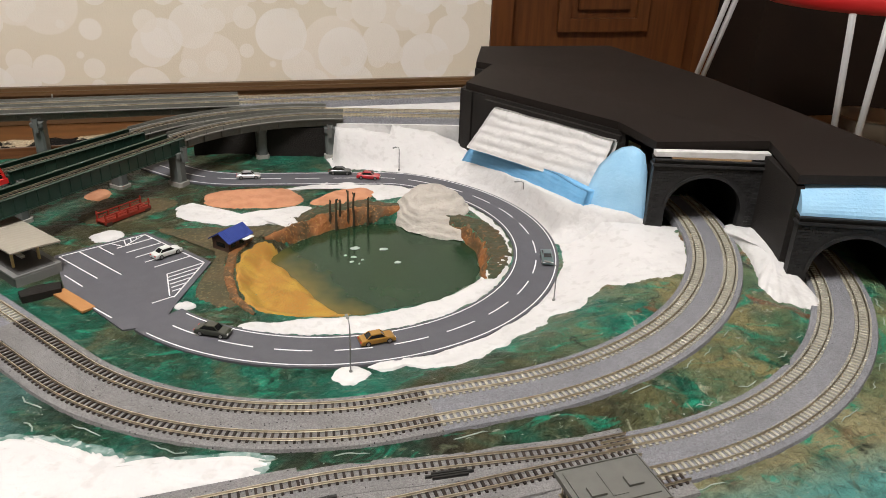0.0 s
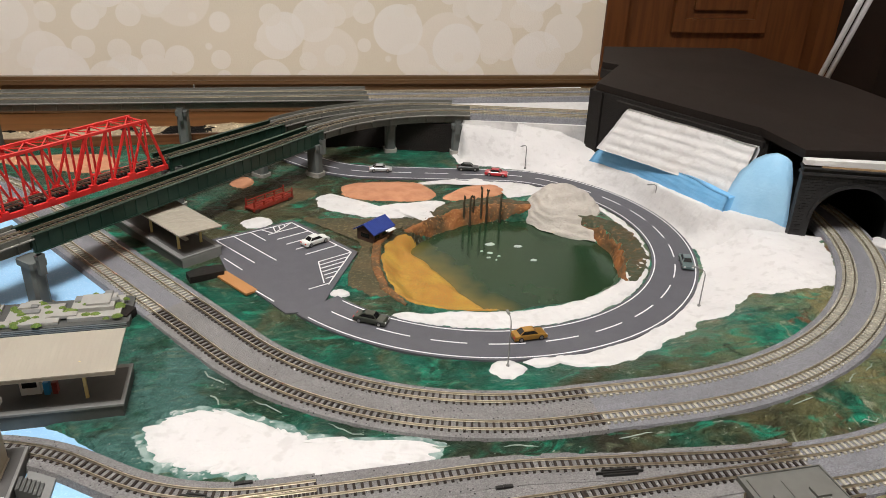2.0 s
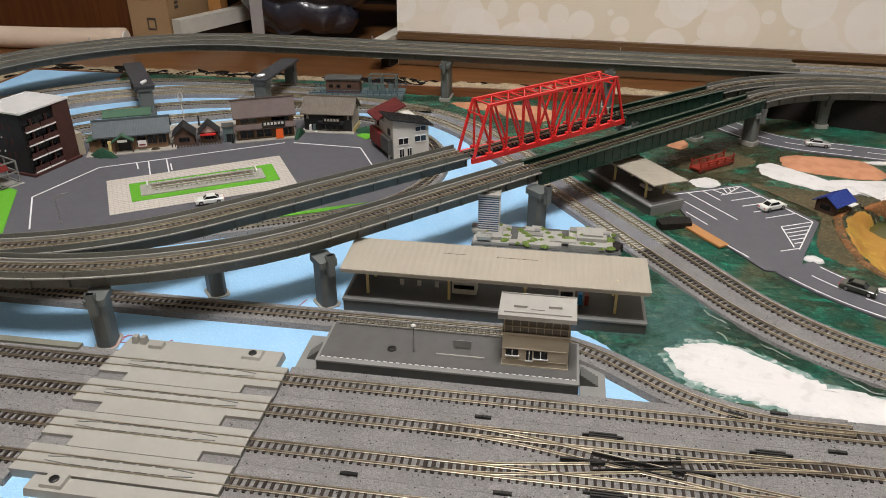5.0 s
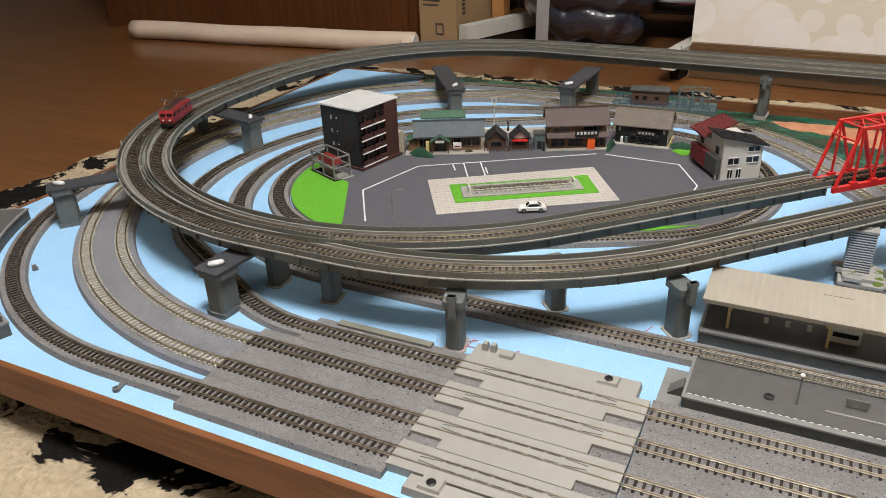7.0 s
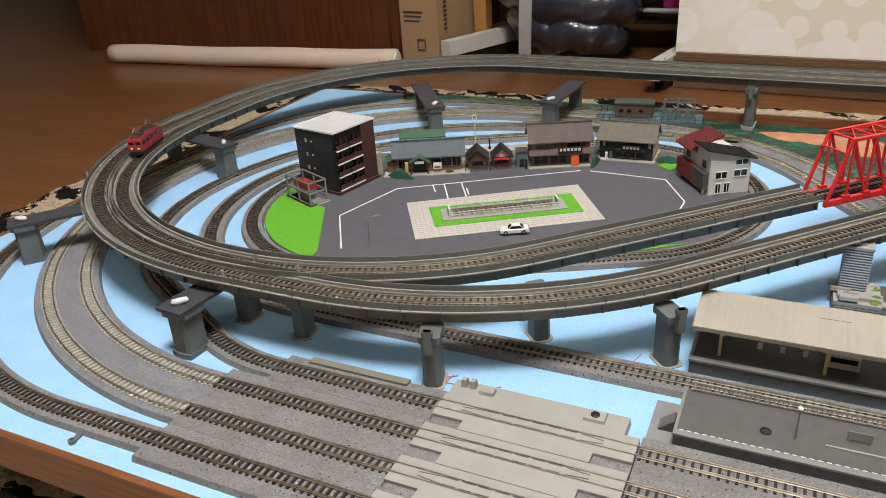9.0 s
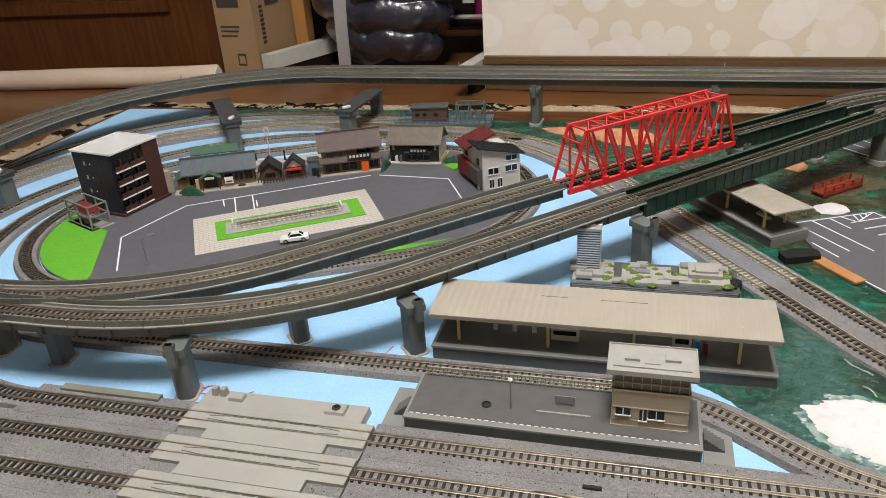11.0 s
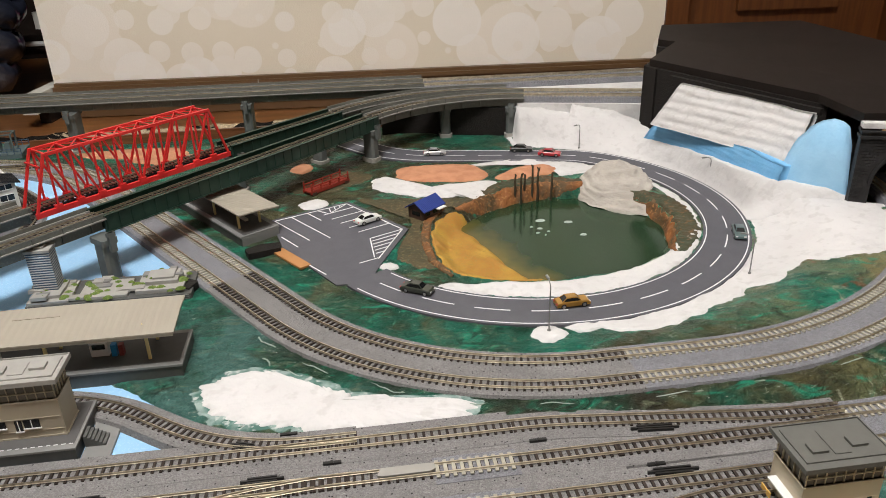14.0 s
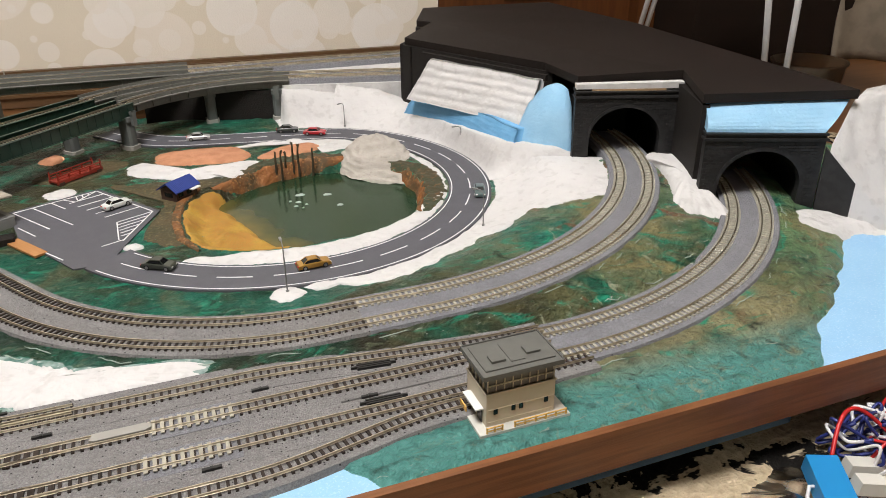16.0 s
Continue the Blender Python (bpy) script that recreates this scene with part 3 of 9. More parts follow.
def panel_door(name, m, w, h, label, hinge=False):
    r = root(name, m, label, "door", kind="structure")
    part("jamb", Solid().box(0, -0.035, 0, 0.05, 0.06, h + 0.05).box(w - 0.05, -0.035, 0, w, 0.06, h + 0.05).box(0.05, -0.035, h, w - 0.05, 0.06, h + 0.05), M_WOODDOOR, r)
    leaf = part("door_leaf", Solid().box(0.053, 0.0, 0.006, w - 0.053, 0.035, h - 0.004), M_WOODDOOR, r)
    for z0, z1 in ((0.17, 0.74), (0.9, h - 0.16)):
        fr, x0, x1 = Solid(), 0.17, w - 0.17
        for a in ((x0, z0, x1, z0 + 0.03), (x0, z1 - 0.03, x1, z1), (x0, z0 + 0.03, x0 + 0.03, z1 - 0.03), (x1 - 0.03, z0 + 0.03, x1, z1 - 0.03)):
            fr.box(a[0], -0.014, a[1], a[2], -0.001, a[3])
        part("panel_moulding", fr, M_WOODDOOR, leaf)
        part("panel", Solid().box(x0 + 0.05, -0.009, z0 + 0.05, x1 - 0.05, -0.001, z1 - 0.05), M_WOODDOOR, leaf)
    if hinge:
        for z in (0.25, 1.0, 1.8):
            part("hinge", Solid().lathe([(0.007, 0), (0.007, 0.09)], (0.056, -0.006, z), 8), M_DARK, leaf)
    return r


panel_door("door_1", WALL @ pose(1.336, 0.03, 0), 0.570, 2.02, "dark brown panelled door in its frame, shut", True)
panel_door("door_2", pose(-2.56, 1.83, FLOOR, 0, 0, 2), 1.17, 2.02, "dark brown panelled door behind the foam roll, shut")
# closet walls carry the closet's shade in their colour
sheet("wall_closet", Solid().box(-1.39, 1.90, FLOOR, -1.36, 2.5, 2.2).box(-1.36, 2.45, FLOOR, -0.62, 2.5, 2.2).box(-0.62, 1.81, FLOOR, -0.60, 2.5, 2.2), M_SHADE_WOOD, "inside of an open closet, its shade in the near-black colour", "wall")
sheet("wall_lintels", Solid().box(-2.56, 1.78, 1.99, -0.67, 1.9, 2.2), M_PLASTER, "cream wall over the openings", "wall")
sheet("wall_passage", Solid().box(-2.62, 1.87, FLOOR, -2.57, 4.2, 2.2).box(-4.6, 4.2, FLOOR, -2.57, 4.25, 2.2), M_SHADE_WOOD, "near-black walls of the room beyond", "wall")
# added block: its near-black colour stands in for the unlit corner by the door
sheet("wall_corner", Solid().box(0.0, -0.22, 0, 0.62, 0.05, 2.285), M_SHADE_WOOD, "near-black block standing in for the unlit corner beside the door", "wall", m=WALL @ pose(1.909, 0.05, 0))
sheet("wall_lintel", Solid().box(0, 0.0, 2.075, 0.57, 0.1, 2.285), M_PLASTER, "cream wall over the door", "wall", m=WALL @ pose(1.334, 0.0, 0))

lampshade = root("ceiling_lamp", pose(-0.28, 0.06, 2.2), "round white ceiling lamp over the layout", "lamp")
part("rim", Solid().lathe([(0.30, -0.06), (0.31, -0.06), (0.31, 0.0), (0.29, 0.0)], sides=32), M_WHITE, lampshade)
# unseen plate added over the bulb to keep its light off the ceiling
part("back_plate", Solid().lathe([(0.0, -0.03), (0.40, -0.025), (0.41, -0.062), (0.42, -0.062), (0.42, -0.001), (0.0, -0.001)], sides=32), M_GREY, lampshade)

# rug, with a soft uneven pile
rng = np.random.default_rng(3)
RX, RY = np.linspace(-1.525, 1.15, 180), np.linspace(-0.9, 1.545, 162)
rz = FLOOR + 0.008 + 0.006 * rng.random((len(RY), len(RX)))
rz[:, (0, -1)] = FLOOR
rz[(0, -1), :] = FLOOR
rv = [(x + 0.006 * math.sin(47 * y), y + 0.006 * math.sin(39 * x), rz[j, i]) for j, y in enumerate(RY) for i, x in enumerate(RX)]
nx = len(RX)
rf = [(j * nx + i, j * nx + i + 1, (j + 1) * nx + i + 1, (j + 1) * nx + i) for j in range(len(RY) - 1) for i in range(nx - 1)]
tagged(put("rug", mesh("rug", rv, rf, M_RUG, True)), "fluffy black and beige rug on the floor under the table", "rug")

# ---- the table and its ground ----
TX0, TX1, TY0, TY1 = -1.257, 0.88, 0.255, 1.222
GROUND = [(0.118, 0.24), (0.44, 0.24), (0.50, 0.30), (0.61, 0.385), (0.66, 0.43), (1.05, 0.43), (1.05, 1.32), (-1.12, 1.32), (-1.06, 1.175), (-0.80, 1.18), (-0.56, 1.12), (-0.43, 1.02),
          (-0.33, 0.88), (-0.265, 0.76), (-0.205, 0.665), (-0.235, 0.60), (-0.258, 0.545), (-0.252, 0.505), (-0.20, 0.455), (-0.13, 0.415), (0.0, 0.36), (0.085, 0.305), (0.100, 0.282)]
POND = [(0.068, 0.80), (0.105, 0.835), (0.15, 0.857), (0.198, 0.866), (0.25, 0.855), (0.29, 0.82), (0.312, 0.775), (0.314, 0.73), (0.30, 0.688), (0.270, 0.642), (0.215, 0.612), (0.146, 0.605), (0.09, 0.612), (0.042, 0.640), (0.028, 0.69), (0.030, 0.74), (0.045, 0.785)]
RC = (0.1433, 0.7696)


def inside(poly, X, Y):
    """Signed distance to a polygon's edge, positive inside."""
    d, odd = np.full(X.shape, 9.0), np.zeros(X.shape, bool)
    for (ax, ay), (bx, by) in zip(poly, poly[1:] + poly[:1]):
        ex, ey = bx - ax, by - ay
        t = np.clip(((X - ax) * ex + (Y - ay) * ey) / (ex * ex + ey * ey), 0, 1)
        d = np.minimum(d, np.hypot(X - ax - t * ex, Y - ay - t * ey))
        hit = (ay > Y) != (by > Y)
        odd ^= hit & (X < ax + (Y - ay) * ex / np.where(ey == 0, 1e-9, ey))
    return np.where(odd, d, -d)


def ease(t):
    t = np.clip(t, 0, 1)
    return t * t * (3 - 2 * t)


def ripple(X, Y, f):
    return (np.sin(f * X + 1.3 * np.sin(f * 0.7 * Y)) * np.sin(f * 1.1 * Y + 1.7 * np.sin(f * 0.6 * X)) + 0.5 * np.sin(2.3 * f * X + 2) * np.sin(2.1 * f * Y + 1)) / 1.5


def ground_z(X, Y):
    X, Y = np.asarray(X, float), np.asarray(Y, float)
    e = inside(GROUND, X, Y) + 0.005 * ripple(X, Y, 55) + 0.0012 * ripple(X, Y, 210)
    z = np.clip(e * 0.6, -0.004, 0.0022) + np.where(e > 0.01, 0.0009 * ripple(X, Y, 90) + 0.0006 * ripple(X, Y, 240), 0)
    p = inside(POND, X, Y) + 0.003 * ripple(X, Y, 120)
    east = ((X - 0.070) * 0.951 + (Y - 0.775) * 0.310) + 0.003 * ripple(X, Y, 80)
    z = z - 0.0125 * ease(p / 0.022) - 0.02 * ease(p / 0.022) * ease((east + 0.006) / 0.03)
    r, a = np.hypot(X - RC[0], Y - RC[1]), np.degrees(np.arctan2(Y - RC[1], X - RC[0]))
    hill = np.interp(a, [-38, 28, 45, 58, 72, 110], [0, 0.001, 0.012, 0.027, 0.043, 0.045])
    far = np.interp(a, [-38, 20, 50, 75, 110], [0.38, 0.36, 0.33, 0.295, 0.285])
    z = z + hill * ease((r - 0.256) / (far - 0.256)) * ease((X - 0.198) / 0.006) * (a > -38) * (a < 110) * (np.hypot(X - 0.215, Y - 0.846) < 0.362 + 0.2 * (Y > 0.80)) * (1 + 0.06 * ripple(X, Y, 60))
    # slope between the two curved lines
    mid = inside([(0.20, 0.395), (0.36, 0.415), (0.46, 0.455), (0.55, 0.53), (0.57, 0.50), (0.48, 0.42), (0.36, 0.385), (0.25, 0.38)], X, Y)
    z = z - 0.016 * ease((Y - 1.125) / 0.03) * ease((X + 0.60) / 0.04) * ease((0.18 - X) / 0.03)
    return z + 0.004 * ease((mid + 0.01) / 0.03) * (0.6 + 0.8 * ripple(X, Y, 60))


def gz(x, y):
    return float(ground_z(np.array([x]), np.array([y]))[0])


def climb_height(X, Y):
    """How far the ground rises under the two double lines that climb to the tunnels."""
    X, Y = np.asarray(X, float), np.asarray(Y, float)
    th = np.arctan2(Y - 0.846, X - 0.215)
    bend = X > 0.215
    s1 = np.where(bend, 0.185 + 0.397 * (th + math.pi / 2), X - 0.03)
    h1 = 0.046 * np.clip(s1, 0, 0.76)
    rho = np.where(bend, np.hypot(X - 0.215, Y - 0.846), 0.846 - Y)
    ph = np.arctan2(Y - 0.7485, X - 0.295)
    bend2 = X > 0.295
    h2 = np.where(bend2, 0.05 * np.clip(0.397 * (ph + math.pi / 2), 0, 0.46), 0)
    rho2 = np.where(bend2, np.hypot(X - 0.295, Y - 0.7485), 0.7485 - Y)
    d1, d2 = np.maximum(0, rho - 0.437), np.maximum(0, 0.362 - rho2)
    between = (h1 * d2 + h2 * d1) / np.maximum(d1 + d2, 1e-6)
    h = np.where(d1 <= 0, h1, np.where(d2 <= 0, h2 * (1 - ease((rho2 - 0.432) / 0.07)), between))
    r = np.hypot(X - RC[0], Y - RC[1])
    wide = 0.03 + 0.065 * ease((th + 1.5) / 1.0)
    a = np.degrees(np.arctan2(Y - RC[1], X - RC[0]))
    return h * ease((r - 0.257) / wide) * ease((0.87 - X) / 0.10) * (1 - ease((a - 24) / 22)) * (X > 0)


def climb(v):
    """Carries points of the level plan up the grade; the bends tighten a little as they rise."""
    v = np.array(v, float).reshape(-1, 3)
    h = climb_height(v[:, 0], v[:, 1])
    k = 1 - h / 0.35
    return np.stack([v[:, 0] * k, v[:, 1] * k, v[:, 2] * k + h], -1)


def climb_thing(r):
    """Carries a finished track and its parts up the grade."""
    o = np.array(r.location)
    for ob in r.children:
        if ob.name.startswith("sleeper") and ob.data.users > 1:
            p = climb([o + np.array(ob.location)])[0] - o
            ob.matrix_basis = Matrix.Translation(p) @ ob.matrix_basis.to_3x3().to_4x4()
        else:
            a = np.empty(len(ob.data.vertices) * 3)
            ob.data.vertices.foreach_get("co", a)
            ob.data.vertices.foreach_set("co", (climb(a.reshape(-1, 3) + o) - o).ravel())
            ob.data.update()


def field(x0, x1, y0, y1, step, zfun):
    xs, ys = np.arange(x0, x1 + step / 2, step), np.arange(y0, y1 + step / 2, step)
    X, Y = np.meshgrid(xs, ys)
    Z = zfun(X, Y)
    v = np.stack([X, Y, Z], -1).reshape(-1, 3)
    n = len(xs)
    f = [(j * n + i, j * n + i + 1, (j + 1) * n + i + 1, (j + 1) * n + i) for j in range(len(ys) - 1) for i in range(n - 1)]
    return v, f


def drape(points, lift, height=0.001, ragged=0.004, freq=60.0, rings=10, flat=6.0, seed=0.0, lumps=0.0, n=14):
    """A ragged patch of plaster or paint that follows the ground."""
    s = mound(points, 0, height, ragged, freq, rings, flat, lumps, seed, lip=0.0, n=n)
    a = np.array(s.v)
    a[:, 2] += ground_z(a[:, 0], a[:, 1]) + lift
    m = len(points) * n
    a[:m, 2] -= 0.0012 + lift
    s.v = [tuple(p) for p in climb(a)]
    return s


table = root("table", pose(-0.17, 0.74, FLOOR), "low table with a pale blue foam top and brown edging", "table")
bv, bf = field(TX0, TX1, TY0, TY1, 0.006, lambda X, Y: np.where(inside(GROUND, X, Y) > 0.012, -0.045, 0.0))
o = Vector((-0.17, 0.74, FLOOR))
put("top", mesh("table_top", [Vector(p) - o for p in bv], bf, M_BLUE), table, None, "pale sky blue foam sheet")
ed = Solid().box(TX0 - 0.006, TY0 - 0.006, -0.033, TX1 + 0.006, TY0, 0.0008).box(TX0 - 0.006, TY1, -0.033, TX1 + 0.006, TY1 + 0.006, 0.0008)
ed.box(TX0 - 0.006, TY0, -0.033, TX0, TY1, 0.0008).box(TX1, TY0, -0.033, TX1 + 0.006, TY1, 0.0008)
part("edging", ed, M_EDGE, table, "brown wooden edging", at=Matrix.Translation(-o))
part("underside", Solid().box(TX0 + 0.05, TY0 + 0.07, -0.058, TX1 - 0.05, TY1 - 0.05, -0.0475), M_EDGE, table, at=Matrix.Translation(-o))
for x in (TX0 + 0.12, TX1 - 0.12):
    for y in (TY0 + 0.16, TY1 - 0.1):
        part("foot", Solid().box(x - 0.03, y - 0.03, FLOOR + 0.004, x + 0.03, y + 0.03, -0.0585), M_EDGE, table, at=Matrix.Translation(-o))

gv, gf = field(-1.13, TX1, TY0 - 0.0003, TY1, 0.005, ground_z)
front = gv[:, 1] < TY0
gv[front, 2] = np.minimum(gv[front, 2], 0.0006)
SNOW_OUT = [(-97, 0.255), (-92, 0.261), (-78, 0.274), (-66, 0.271), (-54, 0.273), (-44, 0.292), (-36, 0.300), (-31, 0.342), (-25, 0.398), (-19, 0.410), (-12, 0.418), (-6, 0.425), (2, 0.43), (14, 0.42), (24, 0.44), (45, 0.40), (60, 0.42), (72, 0.46), (82, 0.46)]
ra, rr_ = np.hypot(gv[:, 0] - RC[0], gv[:, 1] - RC[1]), np.degrees(np.arctan2(gv[:, 1] - RC[1], gv[:, 0] - RC[0]))
edge = np.interp(rr_, [q[0] for q in SNOW_OUT], [q[1] for q in SNOW_OUT])
gv[:, 2] -= 0.006 * ease((ra - 0.256) / 0.008) * ease((edge - 0.014 - ra) / 0.012) * (rr_ > -34) * (rr_ < 79)
gv[:, 2] -= 0.022 * ease((rr_ + 9) / 6) * (rr_ < 66) * ease((ra - 0.254) / 0.008)
gv[:, 2] -= 0.03 * (rr_ >= 79) * (rr_ < 112) * (ra > 0.262) * (gv[:, 0] > 0.195)
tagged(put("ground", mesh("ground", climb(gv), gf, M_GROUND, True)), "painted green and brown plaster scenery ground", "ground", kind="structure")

SNOW_LABEL = "patch of rough white plaster snow"


def patch(name, points, mat, label, category, **k):
    s = drape(points, k.pop("lift", 0.0008), **k)
    return tagged(put(name, s.mesh(name, mat, True)), label, category, kind="structure")


patch("snow_patch", [(-0.184, 0.483), (-0.156, 0.499), (-0.131, 0.497), (-0.089, 0.470), (-0.069, 0.457), (-0.060, 0.447), (-0.041, 0.448), (-0.015, 0.436), (0.022, 0.431), (0.030, 0.419), (0.011, 0.410), (-0.042, 0.409), (-0.091, 0.411), (-0.118, 0.423), (-0.154, 0.434), (-0.175, 0.454)], M_SNOW,
      "large patch of rough white plaster snow beside the yard", "snow", ragged=0.007, freq=90, height=0.0025, seed=2, lumps=0.0016, n=26, lift=0.0012)
M_THIN = material("thin_white_wash", (0.27, 0.35, 0.32), 0.8, second=(0.07, 0.16, 0.13), scale=70, mix=1.0, spread=(0.40, 0.58), fine=(0.5, 0.52, 0.50), fine_scale=160, bump=0.002, bump_scale=60, spec=0.3)
patch("snow_wash", [(-0.193, 0.480), (-0.160, 0.508), (-0.128, 0.504), (-0.082, 0.477), (-0.055, 0.456), (-0.012, 0.444), (0.028, 0.438), (0.040, 0.420), (0.014, 0.406), (-0.042, 0.406), (-0.095, 0.407), (-0.124, 0.418), (-0.160, 0.428), (-0.185, 0.452)], M_THIN,
      "thin wash of white paint fading out round the snow patch", "snow", ragged=0.005, freq=70, height=0.0002, seed=14, n=24, lift=0.0002)
patch("snow_patch", [(-0.028, 0.918), (-0.012, 0.934), (-0.002, 0.917), (0.002, 0.893), (0.035, 0.880), (0.07, 0.872), (0.105, 0.884), (0.142, 0.887), (0.125, 0.860), (0.112, 0.826), (0.10, 0.822), (0.079, 0.842), (0.058, 0.840), (-0.001, 0.866), (-0.026, 0.891)], M_SNOW, SNOW_LABEL + " by the hut", "snow", ragged=0.004, height=0.002, seed=5)
patch("snow_patch", [(0.106, 0.956), (0.165, 0.966), (0.219, 0.954), (0.274, 0.920), (0.300, 0.902), (0.26, 0.892), (0.222, 0.885), (0.232, 0.909), (0.207, 0.940), (0.159, 0.942)], M_SNOW, SNOW_LABEL + " between road and mounds", "snow", ragged=0.002, height=0.001, seed=9)
for i, (x, y, r) in enumerate(((0.105, 0.511, 0.017), (-0.099, 0.851, 0.02), (-0.020, 0.664, 0.010))):
    patch("snow_patch", [(x + r * math.cos(a), y + 0.8 * r * math.sin(a)) for a in np.arange(0, 6.2, 0.9)], M_SNOW, "small dab of white plaster at a lamp foot", "snow", ragged=0.003, freq=120, height=0.0015, seed=20 + i, rings=5, n=6)
patch("earth_patch", [(0.006, 0.936), (0.017, 0.963), (0.07, 0.967), (0.115, 0.957), (0.129, 0.931), (0.133, 0.910), (0.117, 0.892), (0.074, 0.894), (0.018, 0.912)], M_ORANGE, "smooth terracotta plaster patch beside the road", "earth", ragged=0.002, height=0.003, flat=3, seed=1)
patch("earth_patch", [(0.134, 0.896), (0.153, 0.917), (0.181, 0.934), (0.218, 0.934), (0.228, 0.911), (0.209, 0.895), (0.175, 0.884), (0.148, 0.886)], M_ORANGE, "smooth terracotta plaster patch beside the pond", "earth", ragged=0.002, height=0.003, flat=3, seed=4)
patch("earth_patch", [(-0.465, 1.14), (-0.44, 1.178), (-0.40, 1.182), (-0.36, 1.155), (-0.31, 1.13), (-0.28, 1.09), (-0.30, 1.055), (-0.35, 1.06), (-0.38, 1.09), (-0.43, 1.10)], M_ORANGE, "terracotta plaster patch behind the red bridge", "earth", ragged=0.003, height=0.003, flat=3, seed=6)
patch("earth_patch", [(-1.249, 1.024), (-1.168, 1.061), (-1.110, 1.091), (-1.050, 1.160), (-1.084, 1.217), (-1.145, 1.182), (-1.204, 1.117), (-1.238, 1.075)], M_ORANGE, "terracotta plaster strip under the viaduct", "earth", ragged=0.003, height=0.003, flat=3, seed=7)
patch("earth_patch", [(-0.135, 0.985), (-0.115, 1.01), (-0.10, 0.99), (-0.115, 0.965)], M_ORANGE, "small terracotta plaster patch under the girder", "earth", ragged=0.002, height=0.002, seed=8, rings=5)

# white slopes outside the road bend, and the narrow rim inside it
def polar(name, a0, a1, inner, outer, lift, mat, label, rag=0.004, ns=14, seed=0.0):
    """A band round the road bend between two radii given as tables of (degrees, radius)."""
    v, k = [], int((a1 - a0) / 0.9)
    for i in range(k + 1):
        a = a0 + (a1 - a0) * i / k
        ca, sa = math.cos(radians(a)), math.sin(radians(a))
        end = min(1.0, min(i, k - i) / 5)
        ri = smooth_table(inner, a) + rag * 0.3 * noise.noise((ca * 9, sa * 9, seed + 3))
        ro = smooth_table(outer, a) + rag * (noise.noise((ca * 14, sa * 14, seed)) + 0.5 * noise.noise((ca * 45, sa * 45, seed)))
        for j in range(ns + 1):
            t = j / ns
            r = (ri + ro) / 2 + (t - 0.5) * (ro - ri) * max(end, 0.05)
            edge = min(1, 6 * min(t, 1 - t)) * end
            v.append((RC[0] + r * ca, RC[1] + r * sa, lift * edge - 0.0012 * (1 - edge)))
    v = np.array(v)
    v[:, 2] += ground_z(v[:, 0], v[:, 1])
    m = ns + 1
    v = climb(v)
    f = [(i * m + j, (i + 1) * m + j, (i + 1) * m + j + 1, i * m + j + 1) for i in range(k) for j in range(ns)]
    return tagged(put(name, mesh(name, v, f, mat, True)), label, "snow", kind="structure")


for a0, a1, sd in ((-97, -3, 1), (52, 84, 6)):
    polar("snow_slope", a0, a1, [(-97, 0.247), (90, 0.247)], SNOW_OUT, 0.0018, M_SNOW, "rough white plaster slope between road and tunnel", 0.005, 40, sd)
# steep plaster bank from the road bend up to the tunnel block
BANK = [(0.490, 0.655, 0.037), (0.468, 0.682, 0.040), (0.440, 0.706, 0.041), (0.417, 0.722, 0.041), (0.411, 0.755, 0.038), (0.404, 0.800, 0.035), (0.396, 0.850, 0.033), (0.385, 0.900, 0.032), (0.366, 0.950, 0.030), (0.366, 0.990, 0.030), (0.335, 1.025, 0.044), (0.285, 1.050, 0.052)]
v, nb = [], 22
for i in range(121):
    t = i / 120 * (len(BANK) - 1)
    k = min(int(t), len(BANK) - 2)
    p = Vector(BANK[k]).lerp(Vector(BANK[k + 1]), t - k)
    d = Vector((p.x - RC[0], p.y - RC[1]))
    r1 = d.length
    d.normalize()
    for j in range(nb + 1):
        u = min(j / (nb - 3), 1.0)
        r = 0.2515 + (r1 - 0.2515) * u + max(0, j - nb + 3) * 0.006
        x, y = RC[0] + d.x * r, RC[1] + d.y * r
        lump = 0.0022 * noise.noise((x * 38, y * 38, 3.0)) + 0.0009 * noise.noise((x * 120, y * 120, 8.0))
        v.append((x, y, 0.0030 + (p.z - 0.003) * (0.35 * u + 0.65 * u * u * (3 - 2 * u)) + lump * min(1, 4 * u) - 0.03 * max(0, 1 - i / 16) ** 2))
f = [(i * (nb + 1) + j, (i + 1) * (nb + 1) + j, (i + 1) * (nb + 1) + j + 1, i * (nb + 1) + j + 1) for i in range(120) for j in range(nb)]
tagged(put("snow_bank", mesh("snow_bank", v, f, M_SNOW, True)), "steep white plaster bank below the leaning slope panel", "snow", kind="structure")
polar("snow_rim", -130, 62, [(-130, 0.198), (-126, 0.183), (-105, 0.163), (-82, 0.163), (-50, 0.172), (-27, 0.177), (0, 0.188), (30, 0.192), (62, 0.193)], [(-130, 0.2000), (62, 0.2005)], 0.0011, M_SNOW, "white plaster rim along the inside of the road bend", 0.0035, 10, 4)
sn = drape([(0.608, 0.70), (0.598, 0.65), (0.577, 0.60), (0.550, 0.555), (0.545, 0.523), (0.56, 0.498), (0.578, 0.495), (0.590, 0.525), (0.603, 0.58), (0.640, 0.65), (0.668, 0.70)], 0.001, 0.013, 0.005, flat=2.5, seed=12)
tagged(put("snow_patch", sn.mesh("snow_patch", M_SNOW, True)), "white plaster strip between the two tunnel mouths", "snow", kind="structure")
